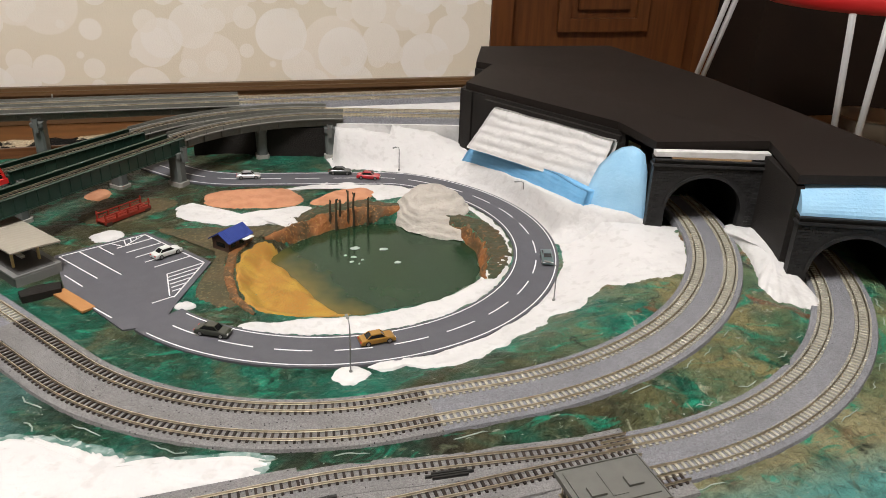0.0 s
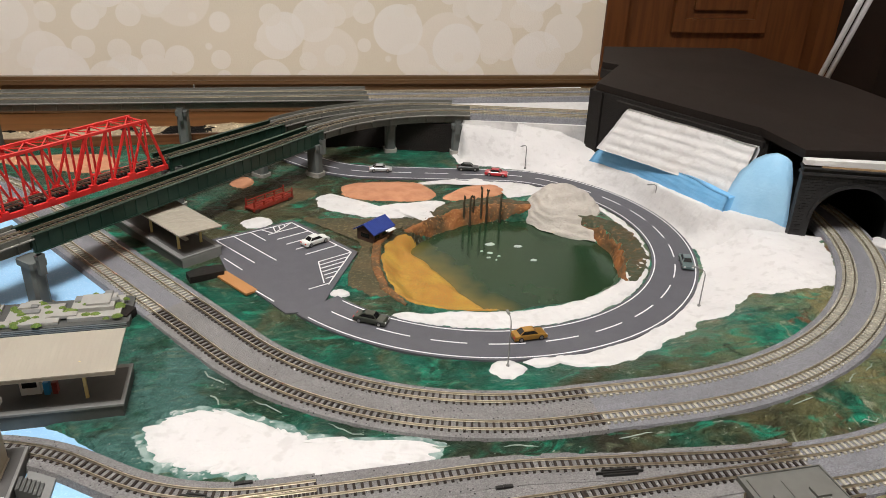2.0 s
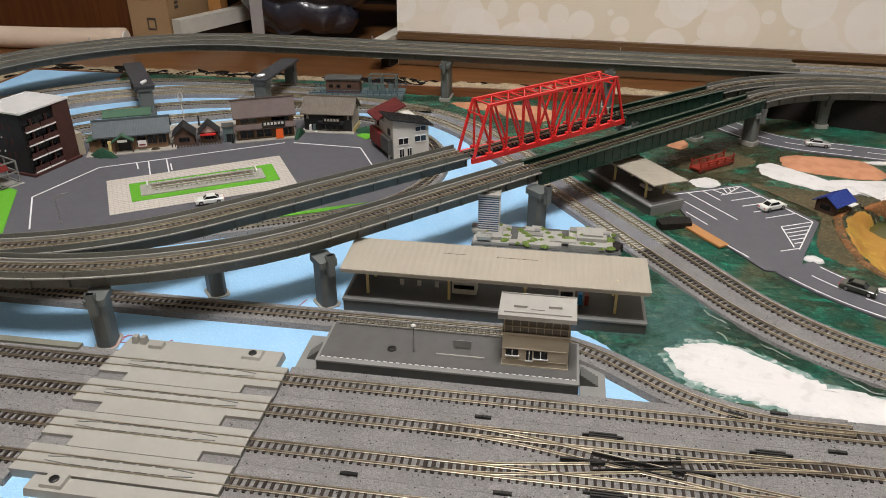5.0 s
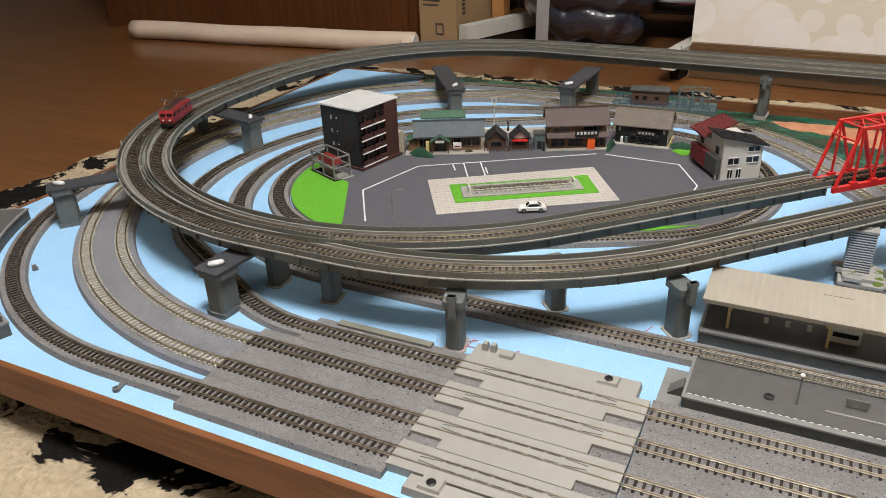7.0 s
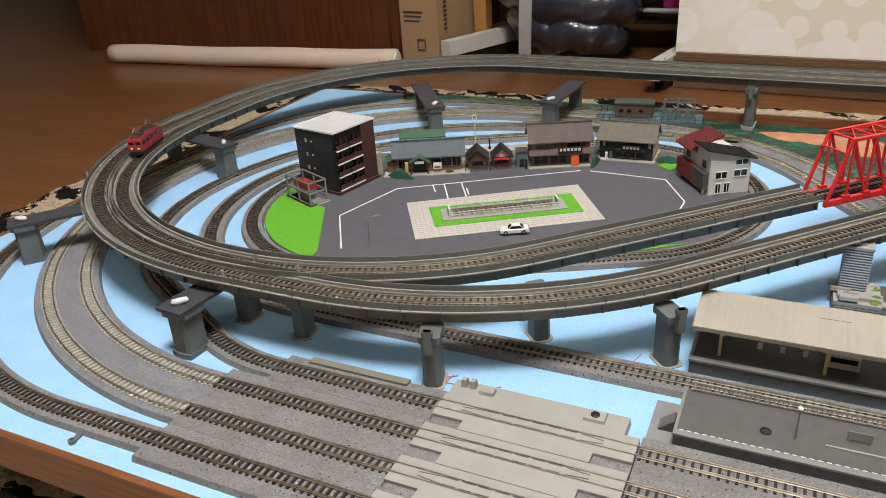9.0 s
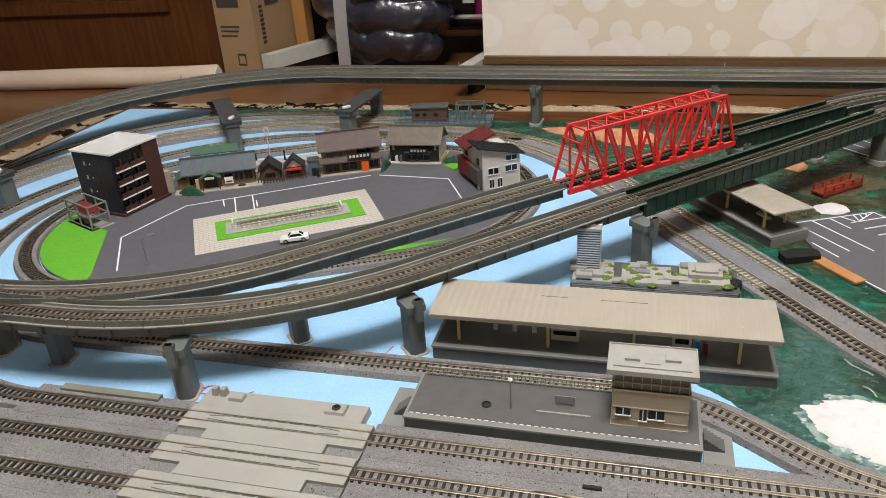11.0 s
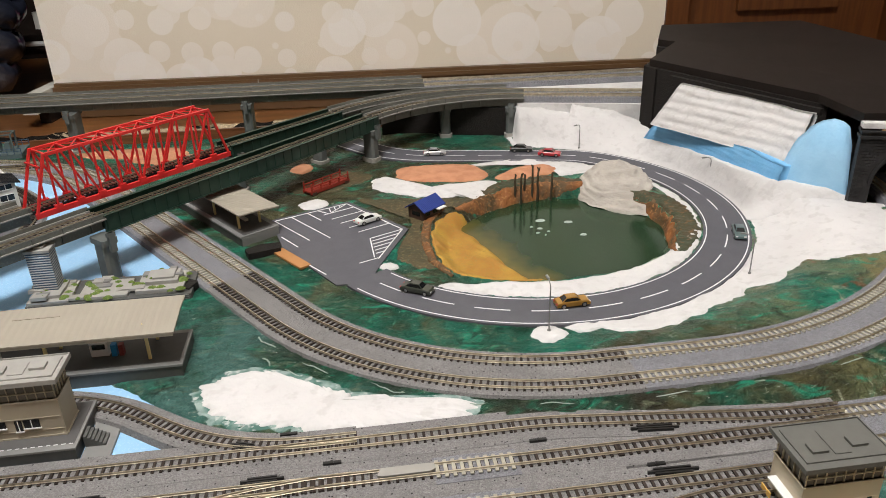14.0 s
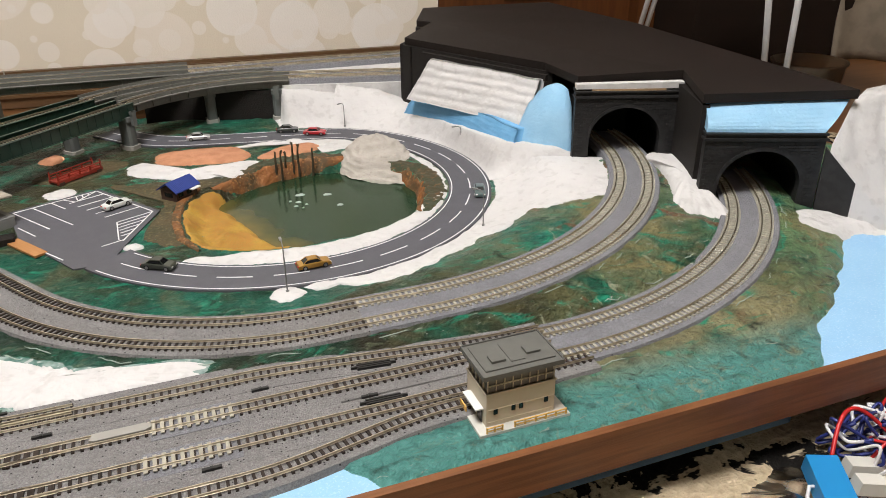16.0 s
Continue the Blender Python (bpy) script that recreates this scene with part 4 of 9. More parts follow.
sn = drape([(0.655, 0.487), (0.635, 0.448), (0.66, 0.412), (0.70, 0.395), (0.78, 0.388), (0.865, 0.392), (0.87, 0.43), (0.72, 0.428), (0.685, 0.425), (0.68, 0.465)], 0.001, 0.004, 0.006, flat=3, seed=13)
tagged(put("snow_patch", sn.mesh("snow_patch", M_SNOW, True)), "white plaster apron beside the second tunnel mouth", "snow", kind="structure")
v = []
for y in np.linspace(0.408, 0.575, 50):
    left = 0.662 + (0.47 - y) * 0.85 if y < 0.47 else 0.662 + (y - 0.47) * 1.8
    for x in left + (0.872 - left) * np.linspace(0, 1, 46) ** 1.2:
        rough = 0.006 * noise.noise((x * 35, y * 35, 2.0)) + 0.003 * noise.noise((x * 110, y * 110, 5.0))
        z = min(0.078 + 1.30 * (y - 0.47), 0.116 + 0.15 * (y - 0.50) - 0.25 * max(0, x - 0.76)) + rough * min(1, (x - left) * 60)
        v.append((x, y, max(z, 0.001)))
f = [(j * 46 + i, j * 46 + i + 1, (j + 1) * 46 + i + 1, (j + 1) * 46 + i) for j in range(49) for i in range(45)]
k = len(v)
rimv = list(range(46)) + [j * 46 + 45 for j in range(1, 50)] + [49 * 46 + i for i in range(44, -1, -1)] + [j * 46 for j in range(48, 0, -1)]
v += [(v[i][0], v[i][1], -0.004) for i in rimv]
f += [(rimv[i], rimv[(i + 1) % len(rimv)], k + (i + 1) % len(rimv), k + i)[::-1] for i in range(len(rimv))]
tagged(put("snow_bank", mesh("snow_bank", v, f, M_SNOW, True)), "steep white plaster bank beside the second tunnel mouth", "snow", kind="structure")

# pond
PW = [(0.070, 0.79), (0.11, 0.824), (0.151, 0.845), (0.198, 0.856), (0.247, 0.844), (0.282, 0.812), (0.304, 0.773), (0.305, 0.732), (0.292, 0.694), (0.266, 0.648), (0.213, 0.617), (0.146, 0.610), (0.10, 0.615), (0.07, 0.68), (0.062, 0.75)]
wo = spline(PW, 10)
pond = Solid().prism([(q.x, q.y) for q in wo], -0.0185, -0.0150)
tagged(put("water", pond.mesh("water", M_WATER)), "murky dark green resin pond water", "pond", kind="structure")
patch("sand_beach", [(0.080, 0.800), (0.060, 0.797), (0.040, 0.77), (0.029, 0.72), (0.031, 0.675), (0.043, 0.636), (0.085, 0.612), (0.132, 0.606), (0.132, 0.640), (0.108, 0.675), (0.094, 0.72), (0.088, 0.765)], M_SAND, "ochre yellow sand beach running into the pond", "sand", ragged=0.003, lift=0.0008, height=0.0, seed=3, rings=16)
M_EARTH_BANK = material("mossy_brown_bank", (0.070, 0.050, 0.022), 0.7, second=(0.040, 0.055, 0.026), scale=26, mix=0.9, fine=(0.16, 0.085, 0.035), fine_scale=160, bump=0.003, bump_scale=110)
for seed, band, share in ((1, [(0.075, 0.790), (0.11, 0.818), (0.15, 0.840), (0.198, 0.851), (0.240, 0.843), (0.252, 0.876), (0.20, 0.893), (0.15, 0.886), (0.10, 0.854), (0.060, 0.815)], 0.45),
                          (2, [(0.236, 0.845), (0.276, 0.809), (0.299, 0.773), (0.300, 0.732), (0.287, 0.694), (0.258, 0.648), (0.300, 0.632), (0.330, 0.690), (0.338, 0.740), (0.334, 0.790), (0.296, 0.832), (0.258, 0.868)], 0.26),
                          (3, [(0.060, 0.800), (0.038, 0.772), (0.028, 0.72), (0.030, 0.672), (0.045, 0.634), (0.036, 0.628), (0.020, 0.666), (0.017, 0.72), (0.027, 0.776), (0.050, 0.808)], 1.0)):
    m = len(band) // 2
    a, b = band[:m], band[m:][::-1]
    for name, u0, u1, mat, label in (("pond_bank", 0.0, share, M_RUST, "rusty orange rim of the pond bank"), ("pond_bank", share, 1.0, M_EARTH_BANK, "mossy dark brown bank above the pond")):
        if u1 - u0 < 0.01:
            continue
        v = []
        for i in range(90):
            t = i / 89 * (m - 1)
            k = min(int(t), m - 2)
            p, q = (Vector(w[k]).lerp(Vector(w[k + 1]), t - k) for w in (a, b))
            end = math.sin(math.pi * (i + 0.3) / 89.6) ** 0.35
            for j in range(9):
                u = u0 + (u1 - u0) * j / 8
                u += 0.16 * noise.noise((i * 0.30, seed * 9.0, 2.0)) * (j / 8 if mat is M_RUST else 1 - j / 8) + (0.12 * noise.noise((i * 0.4, seed * 5.0, 7.0)) if u > 0.9 else 0)
                w = p.lerp(q, 0.5 + (u - 0.5) * end)
                rim = 0.0004 if mat is M_RUST else 0.0
                v.append((w.x, w.y, gz(w.x, w.y) + (0.0016 + rim if 0 < j < 8 else -0.0006) + 0.0012 * noise.noise((w.x * 150, w.y * 150, seed))))
        f = [(i * 9 + j, (i + 1) * 9 + j, (i + 1) * 9 + j + 1, i * 9 + j + 1) for i in range(89) for j in range(8)]
        tagged(put(name, mesh(name, v, f, mat, True)), label, "bank", kind="structure")

# ---- tracks ----
UP = 0.005
SLEEPER = mesh("sleeper", *(lambda s: (s.v, s.f))(Solid().box(-0.00095, -0.0068, 0, 0.00095, 0.0068, 0.0016)), M_SLEEPER)
SLEEPER_C = mesh("sleeper", *(lambda s: (s.v, s.f))(Solid().box(-0.0013, -0.0072, 0, 0.0013, 0.0072, 0.0015, taper=0.0002)), M_CONCRETE_SLEEPER)
STEP = 0.0055


def rails(pts, z, p0, parent, gauge=0.0045):
    for side in (-1, 1):
        c = side * gauge
        part("rail", sweep(pts, [(c - 0.0005, 0), (c + 0.0005, 0), (c + 0.0005, 0.0003), (c + 0.00018, 0.0004), (c + 0.00034, 0.0019), (c - 0.00034, 0.0019), (c - 0.00018, 0.0004), (c - 0.0005, 0.0003)], z, p0), M_RAIL, parent)


def sleepers(pts, z, p0, parent, concrete=False, single=True, start=0.002):
    spots = stations(pts, STEP, start)
    me = SLEEPER_C if concrete else SLEEPER
    if single and len(spots) <= 300:
        for x, y, h in spots:
            put("sleeper", me, parent, Matrix.Translation((x - p0[0], y - p0[1], z)) @ Matrix.Rotation(h, 4, "Z"))
        return
    s = Solid()
    a, b, c = (0.0013, 0.0072, 0.0015) if concrete else (0.00095, 0.0068, 0.0016)
    for x, y, h in spots:
        s.box(-a, -b, 0, a, b, c, Matrix.Translation((x - p0[0], y - p0[1], z)) @ Matrix.Rotation(h, 4, "Z"))
    tagged(part("sleeper_row", s, M_CONCRETE_SLEEPER if concrete else M_SLEEPER, parent), kind="stuff")


def track(pts, label, concrete=False, z=0.0, left=0.0125, right=0.0125, single=True, bed=True, fine=None, group="", top=0.0048):
    """One line of rail on its ballast bed. left, right: the bed's half widths."""
    p0 = pts[0][:2]
    r = root("railway_track", pose(p0[0], p0[1], z), label, "railway track", group)
    if bed:
        part("ballast_bed", sweep(pts, [(-right - 0.002, -0.003), (left + 0.002, -0.003), (left - 0.001, top), (-right + 0.001, top)], 0, p0), (M_BALLAST_FINE if concrete else M_BALLAST) if fine is None else fine, r)
    sleepers(pts, 0.0044, p0, r, concrete, single)
    rails(pts, 0.0059, p0, r)
    return r


CX, CY = -0.80, 0.733
YARD = (0.286, 0.321, 0.3575, 0.393)
SINGLE = "single track with dark sleepers on speckled grey ballast"
CONC = "curved track with pale concrete sleepers on grey ballast"
# yard lines, from the crossing plate outwards
G = "yard tracks"
for i, y in enumerate(YARD):
    track(route(-0.80 if i < 3 else -0.765, y, 0, ("S", 0.18 if i < 3 else 0.145)), "yard track with dark sleepers on speckled ballast", left=0.0185 if i % 2 else 0.0205, right=0.0185 if i % 2 else 0.0205, group=G, top=0.0048 if i % 2 else 0.0046)
ends = (0.03, 0.20, 0.11, 0.045)
for i, y in enumerate(YARD):
    track(route(-0.475, y, 0, ("S", 0.475 + ends[i])), "yard track with dark sleepers on speckled ballast", left=0.0185 if i % 2 else 0.0205, right=0.0185 if i % 2 else 0.0205, group=G, top=0.0048 if i % 2 else 0.0046)
# throat on the right: outer pair and inner pair run together
track(route(0.03, YARD[0], 0, (0.25, 12), ("S", 0.05), (0.25, -12), ("S", 0.04)), "diverging yard track with dark sleepers joining its neighbour", left=0.019, right=0.0135, top=0.0046)
track(route(0.20, YARD[1], 0, (0.5, 5), ("S", 0.012), (0.5, -5)), "yard track with dark sleepers in the throat", left=0.0195, right=0.0165, top=0.0047)
track(route(0.045, YARD[3], 0, (0.4, -7), ("S", 0.12), (0.4, 7), ("S", 0.02)), "yard track with dark sleepers bending into the curve", left=0.014, right=0.018, top=0.0049)
track(route(0.11, YARD[2], 0, ("S", 0.17)), "yard track with dark sleepers merging in the throat", left=0.017, right=0.0175, top=0.0045)
# crossovers in the yard
for a, b in ((YARD[2], YARD[1]), (YARD[1], YARD[2])):
    turn = math.degrees(math.atan2(b - a, 0.205))
    track(route(-0.355, a, 0, (0.45, turn), ("S", 0.132), (0.45, -turn)), "diagonal crossover track with dark sleepers", bed=False, single=True)
mid = (YARD[1] + YARD[2]) / 2
sx = root("crossing_frog", pose(-0.2150, mid, 0.0), "black plastic frogs and guard rails of the scissors crossing", "crossing")
for sg in (-1, 1):
    a = sg * math.atan2(YARD[1] - YARD[2], 0.205)
    for o in (-0.0031, 0.0031):
        part("guard_rail", Solid().box(-0.030, o - 0.0004, 0.0052, 0.030, o + 0.0004, 0.0086, Matrix.Rotation(a, 4, "Z")), M_DARK, sx)
    part("frog", Solid().box(-0.014 + sg * 0.036, -0.0009, 0.0052, 0.014 + sg * 0.036, 0.0009, 0.0086), M_DARK, sx)
E_IN, E_OUT = 0.3675, 0.3345
EC = 0.295
for y, rad, l, rr, tp in ((E_OUT, 0.414, 0.0190, 0.0135, 0.00474), (E_IN, 0.381, 0.0135, 0.0175, 0.0048)):
    climb_thing(track(route(0.258, y, 0, ("S", EC - 0.258), (rad, 70)), "curved concrete-sleeper track climbing into the second tunnel", True, left=l, right=rr, top=tp))
# main double line through the scenery
for y, r1, r2, l, rr, tp in ((0.432, 0.315, 0.282, 0.0135, 0.0190, 0.00474), (0.465, 0.282, 0.315, 0.0175, 0.0135, 0.0048)):
    climb_thing(track(route(0.155, y, 180, ("S", 0.027), (r1, -56), ("S", 0.10)), "double line with dark sleepers on speckled ballast", left=l, right=rr, top=tp))
    x1, y1 = route(0.155, y, 180, ("S", 0.027), (r1, -56), ("S", 0.10))[-1][:2]
    track(route(x1, y1, 124, ("S", 0.365), (r2, 56), ("S", 0.17)), "double line with pale sleepers under the station and bridges", True, left=l, right=rr, top=tp)
    climb_thing(track(route(0.155, y, 0, ("S", 0.06), (0.846 - y, 84)), "curved concrete-sleeper track climbing into the first tunnel", True, left=rr, right=l, top=tp))
# loops at the left end
track(route(-0.80, YARD[0], 180, ("S", 0.092), (0.342, -90), ("S", 0.21), (0.342, -90), ("S", 0.23)), "outermost loop track with dark sleepers on ballast")
track(route(-0.765, YARD[3], 180, (0.19, -28), ("S", 0.128), (0.26, -62), (0.369, -90), ("S", 0.26)), "curved track with dark sleepers under the viaduct")
for rad, y0, l, rr in ((0.414, YARD[1], 0.0135, 0.0215), (0.381, YARD[2], 0.0205, 0.0135)):
    track(route(-0.80, y0, 180, ("S", 0.0002), (rad, -180), ("S", 0.12)), "curved double-line track with pale concrete sleepers", True, left=l, right=rr, top=0.00474 if rad == 0.414 else 0.0048)
track(route(-0.32, 0.484, 180, ("S", 0.48), (0.249, -154), ("S", 0.32)), "track with dark sleepers along the station platform", left=0.0145, right=0.0145)
track(route(-0.32, 0.484, 0, (0.17, -37), ("S", 0.028), (0.17, 37), ("S", 0.03)), "track with dark sleepers turning into the yard", left=0.0145, right=0.0145, top=0.00505)
VC = (-0.83, 0.735)
vx, vy = VC[0] + 0.18 * math.cos(radians(-64)), VC[1] + 0.18 * math.sin(radians(-64))
track(route(vx, vy, 26, ("S", 0.245), (0.18, 180), ("S", 0.245), (0.18, 180)), "loop track with dark sleepers round the village", left=0.0125, right=0.0125)
# tracks on the white embankment at the back
for x, y, h, n in ((0.075, 1.2256, -2.6, 0.40), (0.075, 1.1926, -2.6, 0.40), (0.20, 1.1258, -15, 0.27), (0.214, 1.0925, -15, 0.26)):
    track(route(x, y, h, ("S", n)), "embankment track with pale sleepers running into the tunnel", True, z=0.0505 + UP)
hill = Solid().prism([(0.2085, 1.074), (0.30, 1.050), (0.43, 1.012), (0.47, 1.0), (0.47, 1.262), (0.06, 1.262), (0.06, 1.168), (0.195, 1.140)], FLOOR + 0.001, 0.0478 + UP)
tagged(put("embankment", hill.mesh("embankment", M_SNOW)), "white plaster embankment carrying four tracks", "embankment", kind="structure")

# ---- viaducts ----
TROUGH = [(-0.0100, 0.0435), (0.0100, 0.0435), (0.0108, 0.0535), (0.0160, 0.0552), (0.0160, 0.0618), (0.0150, 0.0618), (0.0146, 0.0540), (-0.0146, 0.0540), (-0.0150, 0.0618), (-0.0160, 0.0618), (-0.0160, 0.0552), (-0.0108, 0.0535)]


def viaduct(pts, label, rib=0.03):
    p0 = pts[0][:2]
    r = root("railway_viaduct", pose(p0[0], p0[1], UP), label, "viaduct")
    part("trough", sweep(pts, TROUGH, 0, p0), M_VIADUCT, r)
    for side in (-1, 1):
        o = side * 0.0165
        part("ledge", sweep(pts, [(o - side * 0.0008, 0.0553), (o + side * 0.0012, 0.0553), (o + side * 0.0012, 0.0564), (o - side * 0.0008, 0.0566)][::side], 0, p0), M_LEDGE, r)
        o = side * 0.0122
        part("kerb", sweep(pts, [(o - 0.0009, 0.0555), (o + 0.0009, 0.0555), (o + 0.0009, 0.0584), (o - 0.0009, 0.0584)], 0, p0), M_LEDGE, r)
    s = Solid()
    for x, y, h in stations(pts, rib, 0.01):
        m = Matrix.Translation((x - p0[0], y - p0[1], 0)) @ Matrix.Rotation(h, 4, "Z")
        for side in (-1, 1):
            s.box(-0.0006, side * 0.0112 - 0.0016, 0.0445, 0.0006, side * 0.0112 + 0.0014, 0.0540, m)
            s.box(-0.0004, side * 0.0161 - 0.0012, 0.0560, 0.0004, side * 0.0161 + 0.0002, 0.0620, m)
    tagged(part("rib", s, M_VIADUCT, r), kind="stuff")
    part("trackbed", sweep(pts, [(-0.0138, 0.0530), (0.0138, 0.0530), (0.0136, 0.0562), (-0.0136, 0.0562)], 0, p0), M_DECK, r)
    sleepers(pts, 0.0556, p0, r, False, True)
    rails(pts, 0.0570, p0, r)
    return r


def girder(pts, label):
    p0 = pts[0][:2]
    r = root("girder_bridge", pose(p0[0], p0[1], UP), label, "bridge")
    for side in (-1, 1):
        o = side * 0.0150
        part("girder_plate", sweep(pts, [(o - 0.0008, 0.0415), (o + 0.0008, 0.0415), (o + 0.0008, 0.0590), (o - 0.0008, 0.0590)], 0, p0), M_GIRDER, r)
        for z in (0.0410, 0.0587):
            part("flange", sweep(pts, [(o - 0.0022, z), (o + 0.0022, z), (o + 0.0022, z + 0.0009), (o - 0.0022, z + 0.0009)], 0, p0), M_GIRDER, r)
    s = Solid()
    for x, y, h in stations(pts, 0.014, 0.003):
        m = Matrix.Translation((x - p0[0], y - p0[1], 0)) @ Matrix.Rotation(h, 4, "Z")
        for side in (-1, 1):
            s.box(-0.0006, side * 0.0158 - 0.0008, 0.0420, 0.0004, side * 0.0158 + 0.0004, 0.0585, m)
    tagged(part("stiffener", s, M_GIRDER, r), kind="stuff")
    part("deck", sweep(pts, [(-0.0140, 0.046), (0.0140, 0.046), (0.0140, 0.0540), (-0.0140, 0.0540)], 0, p0), M_GIRDER, r)
    sleepers(pts, 0.0540, p0, r, False, True)
    rails(pts, 0.0556, p0, r)
    return r


def truss(pts, label):
    """Through-truss bridge: bottom and top chords, posts, diagonals, cross bracing."""
    x0, y0, h = pts[0]
    x1, y1, _ = pts[-1]
    L = math.hypot(x1 - x0, y1 - y0)
    r = root("truss_bridge", pose(x0, y0, UP, 0, 0, math.degrees(h)), label, "bridge")
    zb, zt, w, n = 0.0485, 0.1118, 0.0145, 10
    e = L / n
    top0, top1 = e * 0.85, L - e * 0.85
    for side in (-1, 1):
        y = side * w
        part("bottom_chord", Solid().box(0, y - 0.0018, zb - 0.0015, L, y + 0.0018, zb + 0.0042), M_TRUSS, r)
        part("top_chord", Solid().box(top0, y - 0.0016, zt - 0.003, top1, y + 0.0016, zt), M_TRUSS, r)
        for a, b in (((0.002, y, zb + 0.003), (top0 + 0.001, y, zt - 0.002)), ((L - 0.002, y, zb + 0.003), (top1 - 0.001, y, zt - 0.002))):
            part("end_post", Solid().bar(a, b, 0.0026), M_TRUSS, r)
        for i in range(1, n):
            part("post", Solid().bar((i * e, y, zb), (i * e, y, zt - 0.002), 0.0019), M_TRUSS, r)
            part("gusset", Solid().box(i * e - 0.004, y - 0.0022, zb + 0.001, i * e + 0.004, y + 0.0022, zb + 0.007), M_TRUSS, r)
        for i in range(1, n - 1):
            a, b = (i * e, (i + 1) * e) if i < n / 2 else ((i + 1) * e, i * e)
            part("diagonal", Solid().bar((a, y, zt - 0.002), (b, y, zb + 0.002), 0.0021), M_TRUSS, r)
    for i in range(1, n):
        part("top_strut", Solid().bar((min(max(i * e, top0), top1), -w, zt - 0.0016), (min(max(i * e, top0), top1), w, zt - 0.0016), 0.0016), M_TRUSS, r)
        part("floor_beam", Solid().box(i * e - 0.0012, -w, zb - 0.001, i * e + 0.0012, w, zb + 0.0016), M_TRUSS, r)
    for i in range(1, n - 1):
        for s in (-1, 1):
            part("top_brace", Solid().bar((i * e, -s * w, zt - 0.0018), ((i + 1) * e, s * w, zt - 0.0018), 0.0011), M_TRUSS, r)
    for x, k in ((top0, 1), (top1, -1)):
        part("portal_strut", Solid().bar((x - k * 0.006, -w, zt - 0.013), (x - k * 0.006, w, zt - 0.013), 0.0016), M_TRUSS, r)
    tie = [(x, 0.0, 0.0) for x in np.linspace(0, L, 45)]
    for x, _, _ in tie:
        put("sleeper", SLEEPER, r, Matrix.Translation((x, 0, 0.0530)))
    part("stringer", Solid().box(0, -0.0075, 0.0505, L, -0.0045, 0.0530).box(0, 0.0045, 0.0505, L, 0.0075, 0.0530), M_DARK, r)
    rails([(0, 0, 0), (L, 0, 0)], 0.0547, (0, 0), r)
    return r


OUT = route(0.43, 1.2095, 177.4, ("S", 1.2553), (0.381, 92.6), ("S", 0.0755), (0.381, 90), ("S", 0.092), (0.381, 46), ("S", 0.657), (0.249, -61), ("S", 0.05))
INN = route(0.4285, 1.1765, 177.4, ("S", 1.2553), (0.348, 92.6), ("S", 0.0755), (0.348, 90), (0.348, 43), ("S", 0.738), (0.282, -58), ("S", 0.05))


def bowed(pts, s0, s1, s2, s3, depth):
    """The line pushed sideways between two places, rising from s0 to s1 and dying out from s2 to s3."""
    line = stations(pts, 0.004, 0.0)
    moved = []
    for i, (x, y, h) in enumerate(line):
        a = i * 0.004
        k = min(1, max(0, (a - s0) / (s1 - s0))) * min(1, max(0, (s3 - a) / (s3 - s2)))
        u = -depth * k * k * (3 - 2 * k)
        moved.append((x - u * math.sin(h), y + u * math.cos(h)))
    out = []
    for i, (x, y) in enumerate(moved):
        p, q = moved[max(0, i - 1)], moved[min(len(moved) - 1, i + 1)]
        out.append((x, y, math.atan2(q[1] - p[1], q[0] - p[0])))
    return out


INN = bowed(INN, 1.75, 2.50, 2.60, 3.30, 0.012)
OUT_CUTS = (0.35, 1.2, 1.90, 2.56, 3.182)
INN_CUTS = (0.35, 1.2, 1.85, 2.46, 3.012)
VL = "grey plastic single-track viaduct with low parapets"
for pts, cuts in ((OUT, OUT_CUTS), (INN, INN_CUTS)):
    for a, b in zip(cuts, cuts[1:]):
        viaduct(cut(pts, a, b + 0.006), VL)
girder(cut(OUT, 3.182, 3.607), "dark green plate girder bridge carrying a track")
truss(cut(INN, 3.016, 3.264), "bright red plastic truss railway bridge")
girder(cut(INN, 3.264, 3.461), "dark green plate girder bridge behind the red truss")
viaduct(cut(OUT, 3.602, 3.862), "grey single-track viaduct curving to the embankment")
viaduct(cut(INN, 3.456, 3.744), "grey single-track viaduct curving to the embankment")


def pier(x, y, heading, label="grey plastic viaduct pier with a chamfered shaft", h=0.0427 + UP, w=0.0195, d=0.0145):
    """Shaft with cut corners, a flared cap, a foot and the clip block at its side."""
    r = root("viaduct_pier", pose(x, y, max(gz(x, y), -0.02), 0, 0, heading), label, "pier")
    oct_ = lambda a, b, c: [(-b + c, -a), (b - c, -a), (b, -a + c), (b, a - c), (b - c, a), (-b + c, a), (-b, a - c), (-b, -a + c)]
    g = r.location.z
    h -= g
    part("foot", Solid().prism(oct_(w * 0.62, d * 0.66, 0.003), -0.0015, 0.005), M_PLATE, r, "pale foot")
    part("shaft", Solid().prism(oct_(w * 0.5, d * 0.5, 0.003), 0.005, h - 0.006), M_PIER, r)
    part("cap", Solid().prism(oct_(w * 0.62, d * 0.58, 0.002), h - 0.006, h), M_PIER, r)
    part("clip", Solid().box(-0.003, -w * 0.62 - 0.005, h - 0.012, 0.003, -w * 0.62, h + 0.008).box(-0.0042, -w * 0.62 - 0.0045, h + 0.004, 0.0042, -w * 0.62 - 0.0005, h + 0.008), M_PIER, r)
    return r


